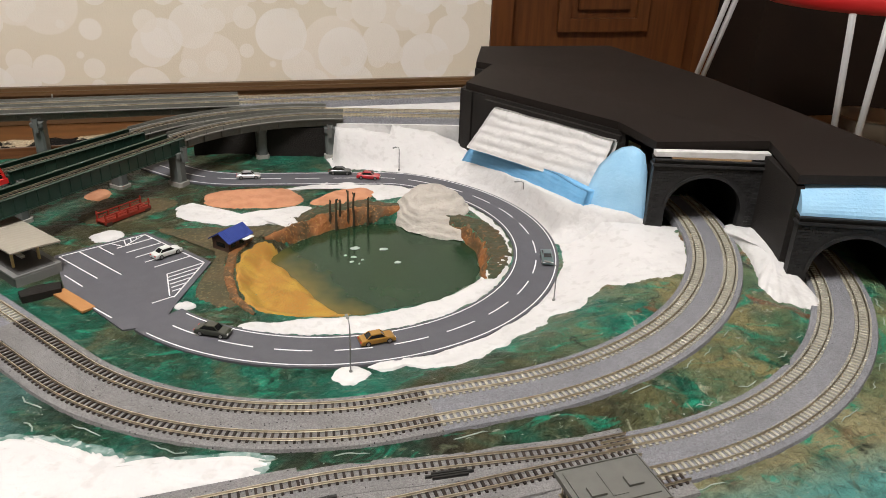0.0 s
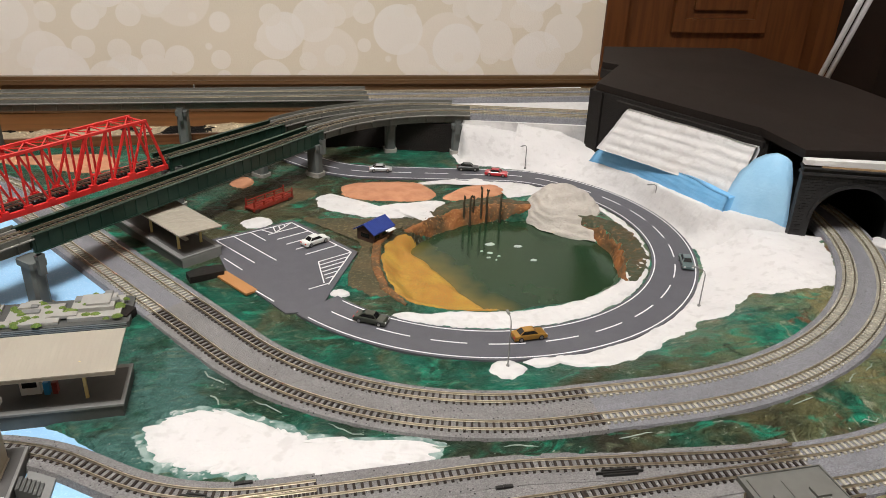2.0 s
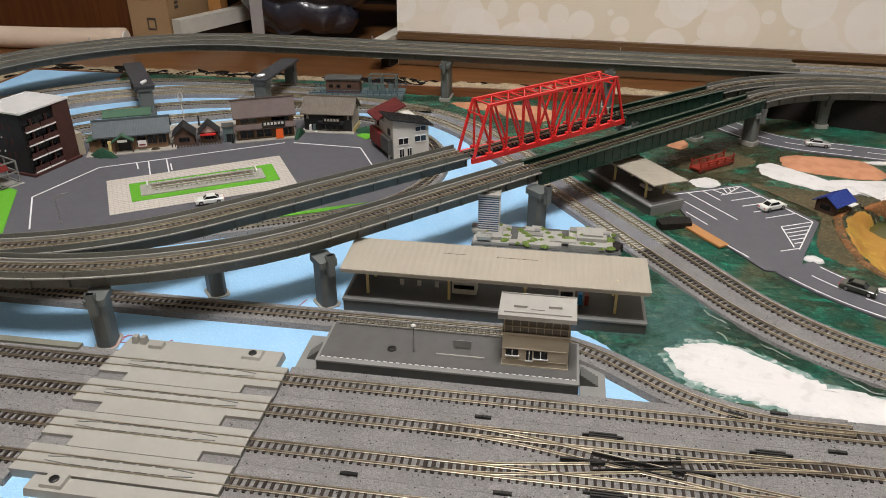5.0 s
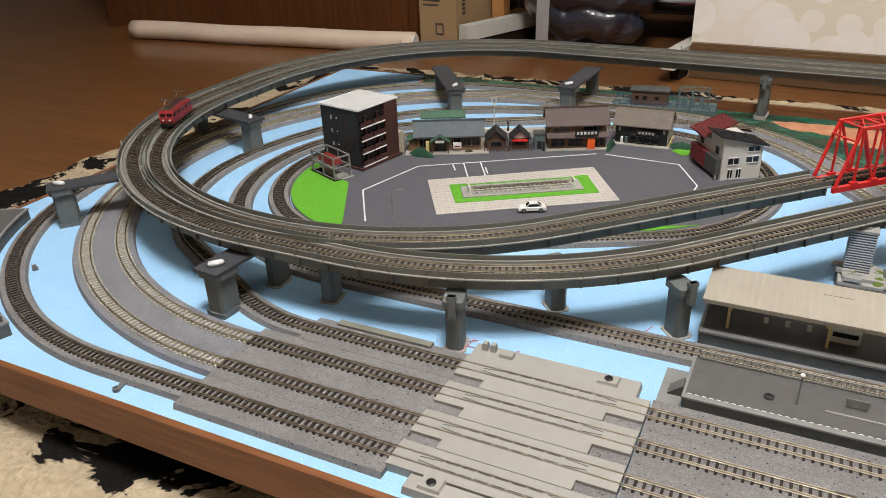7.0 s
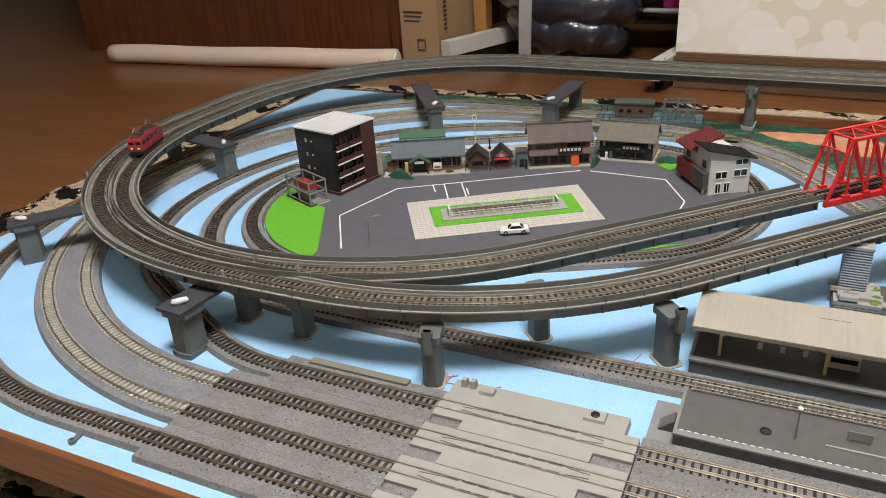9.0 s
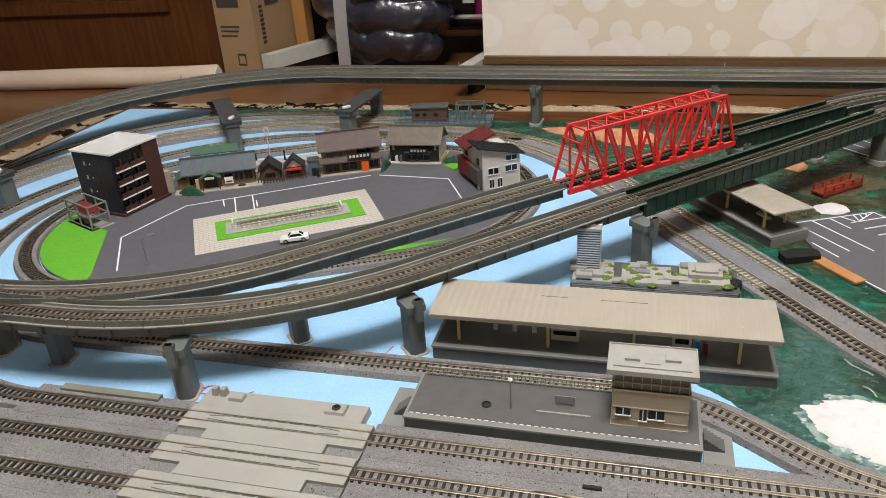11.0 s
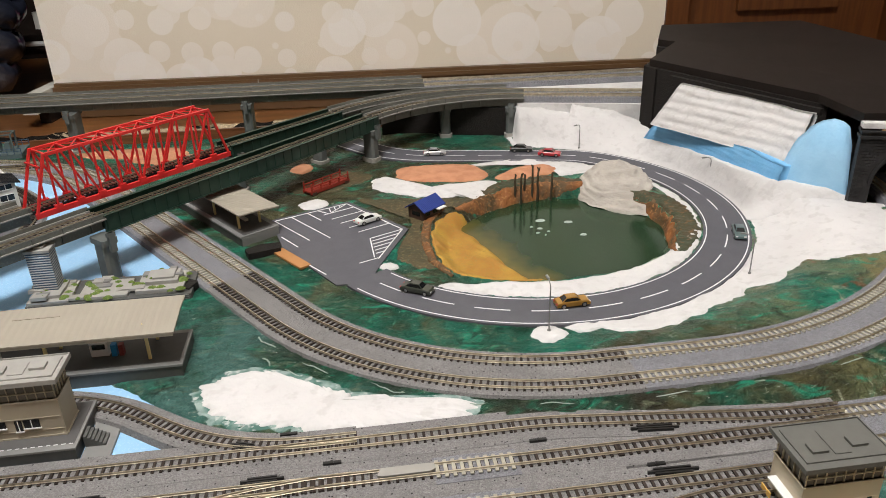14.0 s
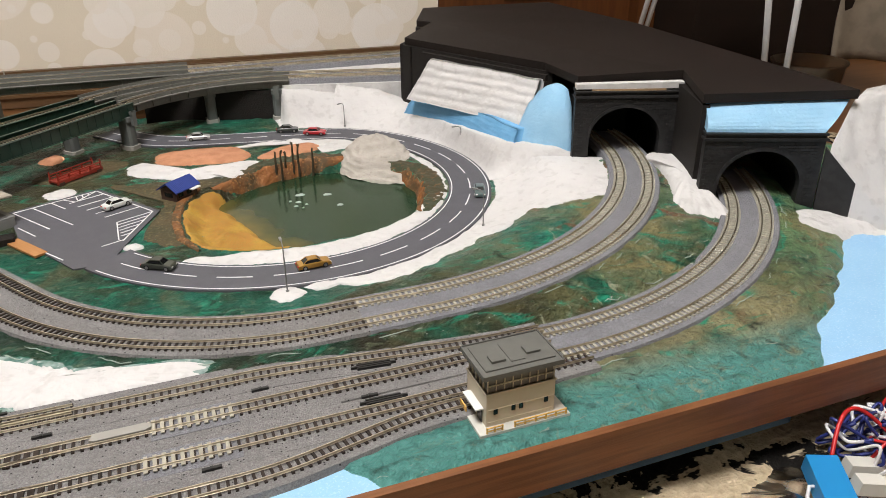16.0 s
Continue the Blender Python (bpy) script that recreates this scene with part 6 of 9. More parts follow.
def car(m, paint, label, length_=0.0315):
    """A small die-cast car: body, glazed cabin, roof, wheels, lights."""
    r = root("model_car", m, label, "model car")
    L, W = length_, 0.0122
    prof = [(0.0, 0.0022), (0.0, 0.0048), (0.002, 0.0060), (0.0085, 0.0066), (0.0260, 0.0068), (L - 0.001, 0.0062), (L, 0.0045), (L, 0.0022)]
    v, f = [], []
    k = len(prof)
    for s, y in ((0.86, -W / 2), (1.0, -W / 2 + 0.0006), (1.0, W / 2 - 0.0006), (0.86, W / 2)):
        v += [(x - L / 2, y, 0.0022 + (z - 0.0022) * (s if z > 0.004 else 1)) for x, z in prof]
    for j in range(3):
        f += [(j * k + i, j * k + i + 1, (j + 1) * k + i + 1, (j + 1) * k + i) for i in range(k - 1)]
        f += [(j * k + k - 1, j * k, (j + 1) * k, (j + 1) * k + k - 1)]
    f += [tuple(range(k))[::-1], tuple(range(3 * k, 4 * k))]
    put("body", mesh("body", v, f, paint), r)
    g = Solid()
    q = [(-0.0075, 0.0062), (-0.0035, 0.0097), (0.0060, 0.0098), (0.0108, 0.0064)]
    g.add([(x, -W / 2 + 0.0011 + (0.0012 if z > 0.008 else 0), z) for x, z in q] + [(x, W / 2 - 0.0011 - (0.0012 if z > 0.008 else 0), z) for x, z in q],
          [(0, 1, 2, 3)[::-1], (4, 5, 6, 7), (0, 1, 5, 4), (1, 2, 6, 5), (2, 3, 7, 6)])
    part("cabin_glass", g, M_GLASS, r)
    part("roof", Solid().box(-0.0036, -W / 2 + 0.0020, 0.0095, 0.0062, W / 2 - 0.0020, 0.0103, taper=0.0003), paint, r)
    for a, b in (((-0.0077, 0.0062), (-0.0035, 0.0099)), ((0.0109, 0.0064), (0.0061, 0.0100))):
        for y, y2 in ((-W / 2 + 0.0011, -W / 2 + 0.0023), (W / 2 - 0.0011, W / 2 - 0.0023)):
            part("pillar", Solid().bar((a[0], y, a[1]), (b[0], y2, b[1]), 0.0006), paint, r)
    for x in (-L / 2 + 0.0058, L / 2 - 0.0062):
        for y in (-W / 2 + 0.0006, W / 2 - 0.0006):
            w = part("wheel", Solid().lathe([(0.0024, -0.0009), (0.0026, -0.0006), (0.0026, 0.0006), (0.0024, 0.0009)], sides=12), M_TYRE, r, at=Matrix.Translation((x, y, 0.0026)) @ Matrix.Rotation(math.pi / 2, 4, "X"))
            part("rim", Solid().lathe([(0.0016, -0.0011), (0.0016, 0.0011)], sides=10), M_METAL, w)
    for y in (-0.0042, 0.0042):
        part("headlight", Solid().box(-L / 2 - 0.0003, y - 0.0012, 0.0040, -L / 2 + 0.0006, y + 0.0012, 0.0050), M_WHITE, r)
        part("tail_light", Solid().box(L / 2 - 0.0005, y - 0.0012, 0.0044, L / 2 + 0.0003, y + 0.0012, 0.0053), M_RED, r)
    return r


def paint(name, c, metal=0.0, rough=0.3):
    return material(name, c, rough, metal, coat=0.5)


P_GOLD, P_BLACK, P_WHITE = paint("gold_paint", (0.45, 0.24, 0.04), 0.6), paint("dark_green_grey_paint", (0.035, 0.040, 0.028)), paint("pearl_white_paint", (0.72, 0.74, 0.70))
P_SILVER, P_DARK, P_RED, P_TEAL = paint("silver_paint", (0.55, 0.55, 0.54), 0.3), paint("black_green_paint", (0.02, 0.025, 0.02)), paint("bright_red_paint", (0.45, 0.012, 0.02)), paint("grey_teal_paint", (0.13, 0.19, 0.19), 0.3)
for x, y, h, p, lab in ((0.137, 0.552, 4, P_GOLD, "metallic gold toy sports car on the road bend"), (0.002, 0.603, -31, P_BLACK, "dark olive grey toy coupe leaving the car park"),
                        (-0.036, 0.780, 32, P_WHITE, "pearl white toy saloon parked in a bay"), (0.071, 1.004, -8, P_SILVER, "silver toy saloon on the back road"),
                        (0.195, 0.993, -14, P_DARK, "black-green toy car on the back road"), (0.229, 0.965, -24, P_RED, "bright red toy car on the back road"),
                        (0.356, 0.665, -110, P_TEAL, "grey-teal toy car on the outer lane")):
    car(pose(x, y, ROAD_Z, 0, 0, h + 180), p, lab)


def street_lamp(x, y, h, heading, label="slim grey street lamp with a drooping arm", z=None):
    r = root("street_lamp", pose(x, y, gz(x, y) + 0.001 if z is None else z, 0, 0, heading), label, "street lamp")
    part("base", Solid().lathe([(0.0016, 0), (0.0016, 0.002), (0.0009, 0.0026)], sides=8), M_GREY, r)
    part("pole", Solid().tube([(0, 0, 0), (0, 0, h * 0.86), (0.001, 0, h * 0.95), (0.004, 0, h), (0.008, 0, h * 1.01)], [0.0007, 0.0006, 0.0005, 0.0005, 0.0005], 6), M_GREY, r)
    part("lamp_head", Solid().box(0.007, -0.0011, h * 1.0, 0.0135, 0.0011, h * 1.0 + 0.0012), M_GREY, r)
    return r


for x, y, h, d in ((0.105, 0.512, 0.047, 90), (0.323, 0.580, 0.040, 135), (0.397, 0.822, 0.034, 185), (0.279, 0.988, 0.036, 215)):
    lx, ly, lz = climb([(x, y, gz(x, y) + 0.001)])[0]
    street_lamp(lx, ly, h, d, z=lz)

# rock, dead trunks, floating bits, hut, red bridge
rock = mound([(0.236, 0.860), (0.240, 0.888), (0.262, 0.905), (0.30, 0.900), (0.330, 0.872), (0.338, 0.830), (0.338, 0.796), (0.324, 0.769), (0.300, 0.772), (0.274, 0.788), (0.250, 0.808), (0.238, 0.832)], 0.0, 1.0, 0.004, 60, 40, 1.0, 0.0, 3.0, n=16)
lifted = []
for x, y, e in rock.v:
    d = math.hypot((x - 0.291) / 0.060, (y - 0.862) / 0.058)
    h = 0.0115 * min(1, e * 3.0) ** 0.7 + 0.033 * max(0, 1 - d) ** 0.75
    h += 0.0042 * noise.noise((x * 40, y * 40, 1.0)) * min(1, e * 5) + 0.0020 * noise.noise((x * 110, y * 110, 4.0)) * min(1, e * 5)
    step = h / 0.0080 + 0.8 * noise.noise((x * 25, y * 25, 7.0))
    h += 0.0080 * 0.16 * math.sin(2 * math.pi * step)
    lifted.append((x, y, -0.0150 + h))
rock.v = lifted
tagged(put("rock_outcrop", rock.mesh("rock_outcrop", M_ROCK, True)), "pale grey-beige plaster rock outcrop by the pond", "rock")
for i, (x, y, h) in enumerate(((0.153, 0.850, 0.036), (0.159, 0.842, 0.040), (0.176, 0.853, 0.046), (0.182, 0.848, 0.044), (0.200, 0.848, 0.036), (0.166, 0.853, 0.034))):
    r = root("dead_trunk", pose(x, y, -0.020), "bare dark dead tree trunk standing in the pond", "tree trunk", "dead trunks in the pond")
    rr = random.Random(i)
    pts = [(0.00015 * rr.uniform(-1, 1) * k, 0.00015 * rr.uniform(-1, 1) * k, (h + 0.006) * k / 5) for k in range(6)]
    part("trunk", Solid().tube(pts, [0.0018, 0.0016, 0.0014, 0.0015, 0.0013, 0.0011], 7), M_TWIG, r, smooth=True)
    top = pts[-1]
    for k in range(2):
        a = rr.uniform(0, 6.28)
        part("stub", Solid().tube([(top[0], top[1], top[2] - 0.004), (top[0] + 0.0018 * math.cos(a), top[1] + 0.0018 * math.sin(a), top[2] + 0.001)], [0.0010, 0.0007], 5), M_TWIG, r)
for i, (x, y, s) in enumerate(((0.170, 0.787, 0.007), (0.201, 0.776, 0.006), (0.208, 0.738, 0.005), (0.163, 0.764, 0.004), (0.171, 0.754, 0.0025), (0.158, 0.752, 0.0025), (0.166, 0.745, 0.002), (0.155, 0.770, 0.002))):
    q = mound([(x + s * math.cos(a) * 0.9, y + s * 0.5 * math.sin(a)) for a in np.arange(0, 6.2, 0.9)], -0.0150, 0.0009, 0.0015, 200, 4, seed=i, n=5)
    tagged(put("foam_fleck", q.mesh("foam_fleck", M_FLECK, True)), "small white fleck lying on the pond water", "foam fleck", "flecks on the pond")
peb = Solid()
rr = random.Random(5)
for i in range(200):
    t = rr.random()
    a = radians(20 + 130 * t)
    x, y = 0.192 + (0.112 + rr.uniform(-0.01, 0.012)) * math.cos(a), 0.762 + (0.092 + rr.uniform(-0.008, 0.012)) * math.sin(a)
    s = rr.uniform(0.0005, 0.0013)
    z = max(gz(x, y), -0.0152)
    m = Matrix.Translation((x, y, z + s * 0.3)) @ Euler((rr.random() * 3, rr.random() * 3, rr.random() * 3)).to_matrix().to_4x4()
    peb.add([m @ Vector(p) for p in ((s, 0, 0), (-s, 0, 0), (0, s * 0.8, 0), (0, -s * 0.8, 0), (0, 0, s * 0.6), (0, 0, -s * 0.6))], [(0, 2, 4), (2, 1, 4), (1, 3, 4), (3, 0, 4), (2, 0, 5), (1, 2, 5), (3, 1, 5), (0, 3, 5)])
tagged(put("pebbles", peb.mesh("pebbles", material("grey_pebble", (0.16, 0.14, 0.11), 0.8, second=(0.30, 0.25, 0.19), scale=200))), "grey and brown pebbles along the pond bank", "pebbles", kind="stuff")


def gable(s, x0, x1, y0, y1, z, rise, over=0.002, thick=0.0012, along="x"):
    """Two roof slopes over a plan rectangle; the ridge runs along x or y."""
    if along == "y":
        m = Matrix(((0, 1, 0, 0), (1, 0, 0, 0), (0, 0, 1, 0), (0, 0, 0, 1)))
        x0, x1, y0, y1 = y0, y1, x0, x1
    else:
        m = Matrix.Identity(4)
    yc = (y0 + y1) / 2
    half = (y1 - y0) / 2
    drop = rise * over / half
    for side in (-1, 1):
        ye = yc + side * (half + over)
        q = [(x0 - over, ye, z - drop), (x1 + over, ye, z - drop), (x1 + over, yc, z + rise), (x0 - over, yc, z + rise)]
        p = [m @ Vector(c) for c in q] + [m @ (Vector(c) + Vector((0, 0, thick))) for c in q]
        s.add(p, [(0, 1, 2, 3), (7, 6, 5, 4), (0, 4, 5, 1), (1, 5, 6, 2), (2, 6, 7, 3), (3, 7, 4, 0)])
    return s


def tile_ribs(s, x0, x1, y0, y1, z, rise, n, over=0.002, along="x", r=0.0004):
    """Raised ribs down both slopes of a gable roof."""
    if along == "y":
        x0, x1, y0, y1 = y0, y1, x0, x1
    yc, half = (y0 + y1) / 2, (y1 - y0) / 2
    drop = rise * over / half
    for i in range(n + 1):
        x = x0 - over + (x1 - x0 + 2 * over) * i / n
        for side in (-1, 1):
            a, b = (x, yc + side * (half + over), z - drop + 0.0013), (x, yc, z + rise + 0.0013)
            if along == "y":
                a, b = (a[1], a[0], a[2]), (b[1], b[0], b[2])
            s.bar(a, b, r)
    return s


hut = root("hut", pose(0.032, 0.791, gz(0.032, 0.791), 0, 0, 42), "small dark timber hut with a blue tiled roof", "hut")
part("wall", Solid().box(-0.016, -0.012, -0.002, 0.016, 0.012, 0.014).prism([(-0.016, 0.012), (0.016, 0.012), (0.016, -0.012), (-0.016, -0.012)][::-1], 0.0135, 0.0141), M_HUTWALL, hut)
part("gable_wall", Solid().add([(-0.0158, -0.012, 0.014), (-0.0158, 0.012, 0.014), (-0.0158, 0, 0.0205), (0.0158, -0.012, 0.014), (0.0158, 0.012, 0.014), (0.0158, 0, 0.0205)], [(0, 1, 2), (5, 4, 3), (0, 2, 5, 3), (1, 4, 5, 2)]), M_HUTWALL, hut)
rf = part("roof", gable(Solid(), -0.016, 0.016, -0.012, 0.012, 0.0142, 0.0075, 0.003), M_BLUEROOF, hut, "blue tiled roof")
part("tile_rib", tile_ribs(Solid(), -0.016, 0.016, -0.012, 0.012, 0.0142, 0.0075, 16, 0.003), M_BLUEROOF, rf)
part("awning", Solid().box(0.002, -0.020, 0.0115, 0.015, -0.012, 0.0125, Matrix.Rotation(0.0, 4, "X")), M_WHITE, hut, "white awning")
for x in (-0.010, 0.003):
    part("window", Solid().box(x - 0.003, -0.0124, 0.006, x + 0.004, -0.0121, 0.011), M_GLASS, hut)
part("window", Solid().box(-0.0164, -0.006, 0.006, -0.0161, 0.006, 0.011), M_GLASS, hut)

br = root("footbridge", pose(-0.083, 0.906, gz(-0.083, 0.906) + 0.003, 0, 0, 41) @ Matrix.Diagonal((0.9, 0.9, 0.9, 1)), "red lacquered flat footbridge with railings", "footbridge")
part("deck", Solid().box(-0.036, -0.009, 0.001, 0.036, 0.009, 0.003), M_BRIDGE_RED, br)
for y in (-0.0085, 0.0085):
    part("top_rail", Solid().box(-0.034, y - 0.0007, 0.0095, 0.034, y + 0.0007, 0.0108), M_BRIDGE_RED, br)
    part("side_beam", Solid().box(-0.036, y - 0.0010, -0.001, 0.036, y + 0.0010, 0.0035), M_BRIDGE_RED, br)
    part("mid_rail", Solid().box(-0.034, y - 0.0005, 0.0060, 0.034, y + 0.0005, 0.0068), M_BRIDGE_RED, br)
    for x in (-0.034, -0.017, 0.0, 0.017, 0.034):
        part("post", Solid().box(x - 0.0009, y - 0.0009, 0.003, x + 0.0009, y + 0.0009, 0.0125 if abs(x) > 0.03 else 0.0100), M_BRIDGE_RED, br)
        if abs(x) > 0.03:
            part("finial", Solid().lathe([(0.0009, 0.0125), (0.0012, 0.0132), (0.0003, 0.0150)], (x, y, 0), 8), M_BRIDGE_RED, br)
for x in (-0.030, 0.030):
    part("abutment", Solid().box(x - 0.004, -0.010, -0.008, x + 0.004, 0.010, 0.001), M_HUTWALL, br)

bd = Solid().box(-0.0275, -0.0065, 0, 0.0275, 0.0065, 0.0022)
tagged(put("wood_board", bd.mesh("wood_board", M_BOARDWOOD), None, pose(-0.120, 0.700, 0.0028, 0, 0, -56)), "small orange-brown wooden board beside the car park", "board")
bk = Solid().prism([(-0.018, -0.008), (0.016, -0.010), (0.020, 0.004), (0.0, 0.010), (-0.018, 0.006)], 0, 0.007)
tagged(put("black_ramp", bk.mesh("black_ramp", M_BLACK), None, pose(-0.150, 0.722, 0.0022, 0, 0, 20)), "black painted ramp block by the platform end", "ramp")
bk = Solid().prism([(-0.014, -0.008), (0.014, -0.008), (0.012, 0.008), (-0.010, 0.010)], 0, 0.009)
tagged(put("black_ramp", bk.mesh("black_ramp", M_BLACK), None, pose(-0.222, 0.655, 0.0005, 0, 0, -30)), "black painted block beside the double line", "ramp")

# ---- stations ----
def canopy_platform(m, L, W, label, cols, zroof=0.044, over=0.0, booths=True, x_roof=(0.0, 1.0)):
    """Island platform with cream columns and a ribbed beige canopy."""
    r = root("station_platform", m, label, "platform")
    part("base", Solid().box(0, 0, -0.001, L, W, 0.0118), M_PLATFORM_SIDE, r)
    part("platform_top", Solid().box(-0.0008, -0.0008, 0.0119, L + 0.0008, W + 0.0008, 0.0138), M_GREY, r)
    part("paving", Solid().box(0.002, 0.0045, 0.01385, L - 0.002, W - 0.0045, 0.01410), M_PLATFORM, r)
    x0, x1 = L * x_roof[0], L * x_roof[1]
    s, n = Solid(), max(8, int((x1 - x0) / 0.003))
    y0, y1, yc = -0.004, W - 0.001, W * 0.5
    pr = []
    for i in range(n + 1):
        x = x0 + (x1 - x0) * i / n
        d = 0.00025 * (i % 2)
        pr.append([(x, y0, zroof + d), (x, yc, zroof + 0.0022 + d), (x, y1, zroof + 0.0026 + d), (x, y1, zroof + 0.0012 + d), (x, yc, zroof + 0.0008 + d), (x, y0, zroof - 0.0014 + d)])
    s.add([p for row in pr for p in row], [(i * 6 + j, i * 6 + (j + 1) % 6, (i + 1) * 6 + (j + 1) % 6, (i + 1) * 6 + j) for i in range(n) for j in range(6)] + [tuple(range(6))[::-1], tuple(range(n * 6, n * 6 + 6))])
    rf_ = part("canopy", s, M_ROOF_BEIGE, r, "beige ribbed canopy roof")
    part("fascia", Solid().box(x0 + 0.001, y0 + 0.0004, zroof - 0.0036, x1 - 0.001, y0 + 0.0012, zroof - 0.0013), M_ROOF_BEIGE, rf_)
    for x in cols:
        for y in (W * 0.22, W * 0.78):
            c = part("column", Solid().box(x - 0.0011, y - 0.0011, 0.0141, x + 0.0011, y + 0.0011, zroof + 0.0012), M_CREAM, r, "cream column")
            part("bracket", Solid().bar((x, y, zroof - 0.006), (x, y - 0.006 if y < W / 2 else y + 0.006, zroof - 0.0005), 0.0010), M_CREAM, c)
    return r


st = canopy_platform(pose(-0.459, 0.503, 0.0), 0.262, 0.052, "long island station platform under a beige canopy", (0.020, 0.093, 0.159, 0.236), 0.0455)
for x, w, mat, lab, h in ((0.094, 0.022, M_OFFWHITE, "grey-white waiting booth", 0.011), (0.188, 0.014, M_WHITE, "white vending kiosk", 0.013)):
    b = part("booth", Solid().box(x, 0.022, 0.0141, x + w, 0.032, 0.0141 + h), mat, st, lab)
    part("booth_window", Solid().box(x + 0.002, 0.0214, 0.0141 + h * 0.5, x + w - 0.002, 0.0219, 0.0141 + h * 0.85), M_GLASS, b)
seam = Solid()
for x0, x1, y in ((0.085, 0.106, 0.033), (0.132, 0.168, 0.0325)):
    seam.box(x0, y, 0.0470, x1, y + 0.0003, 0.0483)
part("roof_seam", seam, material("roof_seam_brown", (0.26, 0.22, 0.17), 0.7), st, "thin broken seam on the canopy")
part("vending_machine", Solid().box(0.2045, 0.020, 0.0141, 0.2085, 0.025, 0.0245), M_UNIT_BLUE, st, "blue vending machine")
part("vending_machine", Solid().box(0.2105, 0.020, 0.0141, 0.2140, 0.025, 0.0240), M_REDWALL, st, "dark red vending machine")
part("hanging_sign", Solid().box(0.185, 0.014, 0.0335, 0.210, 0.0150, 0.0365), M_UNIT_BLUE, st, "hanging dark teal sign board")
part("hanging_sign", Solid().box(0.143, 0.014, 0.0325, 0.156, 0.0150, 0.0360), M_RED, st, "hanging red sign board")
for x in (0.046, 0.062, 0.078):
    b = part("bench", Solid().box(x, 0.026, 0.0165, x + 0.0035, 0.0275, 0.0215), M_OFFWHITE, st, "small pale bench")
    part("bench_leg", Solid().box(x + 0.0012, 0.0262, 0.0141, x + 0.0022, 0.0272, 0.0165), M_GREY, b)

st2 = canopy_platform(pose(-0.176, 0.742, 0.0, 0, 0, 124) @ pose(0, -0.048, 0), 0.165, 0.046, "island platform with a beige canopy under the girder", (0.022, 0.080, 0.140), 0.036, x_roof=(0.0, 0.95))
part("end_wall", Solid().box(-0.0012, 0.0005, -0.0005, -0.0003, 0.0455, 0.0118), M_GREY, st2, "pale end wall of the platform")
part("bench", Solid().box(0.03, 0.02, 0.0165, 0.048, 0.024, 0.0190), M_OFFWHITE, st2)

# low platform with the fence, on which the signal cabin stands
lp = root("yard_platform", pose(-0.456, 0.4135, 0.0), "low grey yard platform with a pale fence", "platform")
part("base", Solid().box(0, 0, -0.001, 0.203, 0.053, 0.0105), M_PLATFORM_SIDE, lp)
part("platform_top", Solid().box(-0.0006, -0.0006, 0.0106, 0.2036, 0.0536, 0.0122), M_GREY, lp)
part("paving", Solid().box(0.0015, 0.005, 0.01225, 0.2015, 0.0525, 0.0125), M_PLATFORM, lp)
for i in range(40):
    part("line_dash", Solid().box(0.003 + i * 0.005, 0.0042, 0.0124, 0.0058 + i * 0.005, 0.0049, 0.0126), M_LINE, lp)
fn = part("fence", Solid().box(0.004, 0.0505, 0.0195, 0.142, 0.0515, 0.0205).box(0.004, 0.0505, 0.0135, 0.142, 0.0515, 0.0145), M_PLATE, lp, "pale grey railing fence")
for i in range(47):
    part("baluster", Solid().box(0.0045 + i * 0.003, 0.0507, 0.0125, 0.0053 + i * 0.003, 0.0513, 0.0196), M_PLATE, fn)
part("manhole", Solid().lathe([(0.0036, 0.0124), (0.0036, 0.0134), (0.0030, 0.0136), (0.0028, 0.0130)], (0.056, 0.022, 0), 18), M_DARK, lp, "round dark manhole ring")
part("bench", Solid().box(0.092, 0.020, 0.0125, 0.130, 0.0215, 0.0133), M_PLATE, lp, "long pale kerb bar")
sg = part("sign_board", Solid().box(0.104, 0.0305, 0.0145, 0.1185, 0.0312, 0.0205), M_GREY, lp, "grey sign board on legs")
for x in (0.105, 0.1165):
    part("sign_leg", Solid().box(x, 0.0305, 0.0124, x + 0.001, 0.0312, 0.0146), M_GREY, sg)
pl = part("lamp_post", Solid().tube([(0.074, 0.021, 0.0122), (0.074, 0.021, 0.036)], 0.0006, 6), M_GREY, lp)
part("lamp_globe", Solid().lathe([(0.0002, 0.0360), (0.0014, 0.0366), (0.0018, 0.0376), (0.0010, 0.0386), (0.0002, 0.0388)], (0.074, 0.021, 0), 10), M_WHITE, pl, "white lamp globe")
for a, mat in (((-0.018, -0.004, -0.0005, -0.0012, 0.045, 0.0022), M_GREY), ((0.2046, -0.004, -0.0005, 0.224, 0.040, 0.0022), M_GREY)):
    part("end_plate", Solid().box(*a), mat, lp)
for side, xs in ((0, (-0.012, -0.0013)), (1, (0.2046, 0.2185))):
    n = 6
    for i in range(n):
        t = i / n
        a, b = xs
        x0 = a + (b - a) * t if side == 0 else a
        x1 = b if side == 0 else a + (b - a) * (1 - t)
        part("stair", Solid().box(min(x0, x1), 0.012, 0.0022 + t * 0.009, max(x0, x1), 0.024, 0.0022 + (t + 1 / n) * 0.009), M_PLATFORM_SIDE, lp)


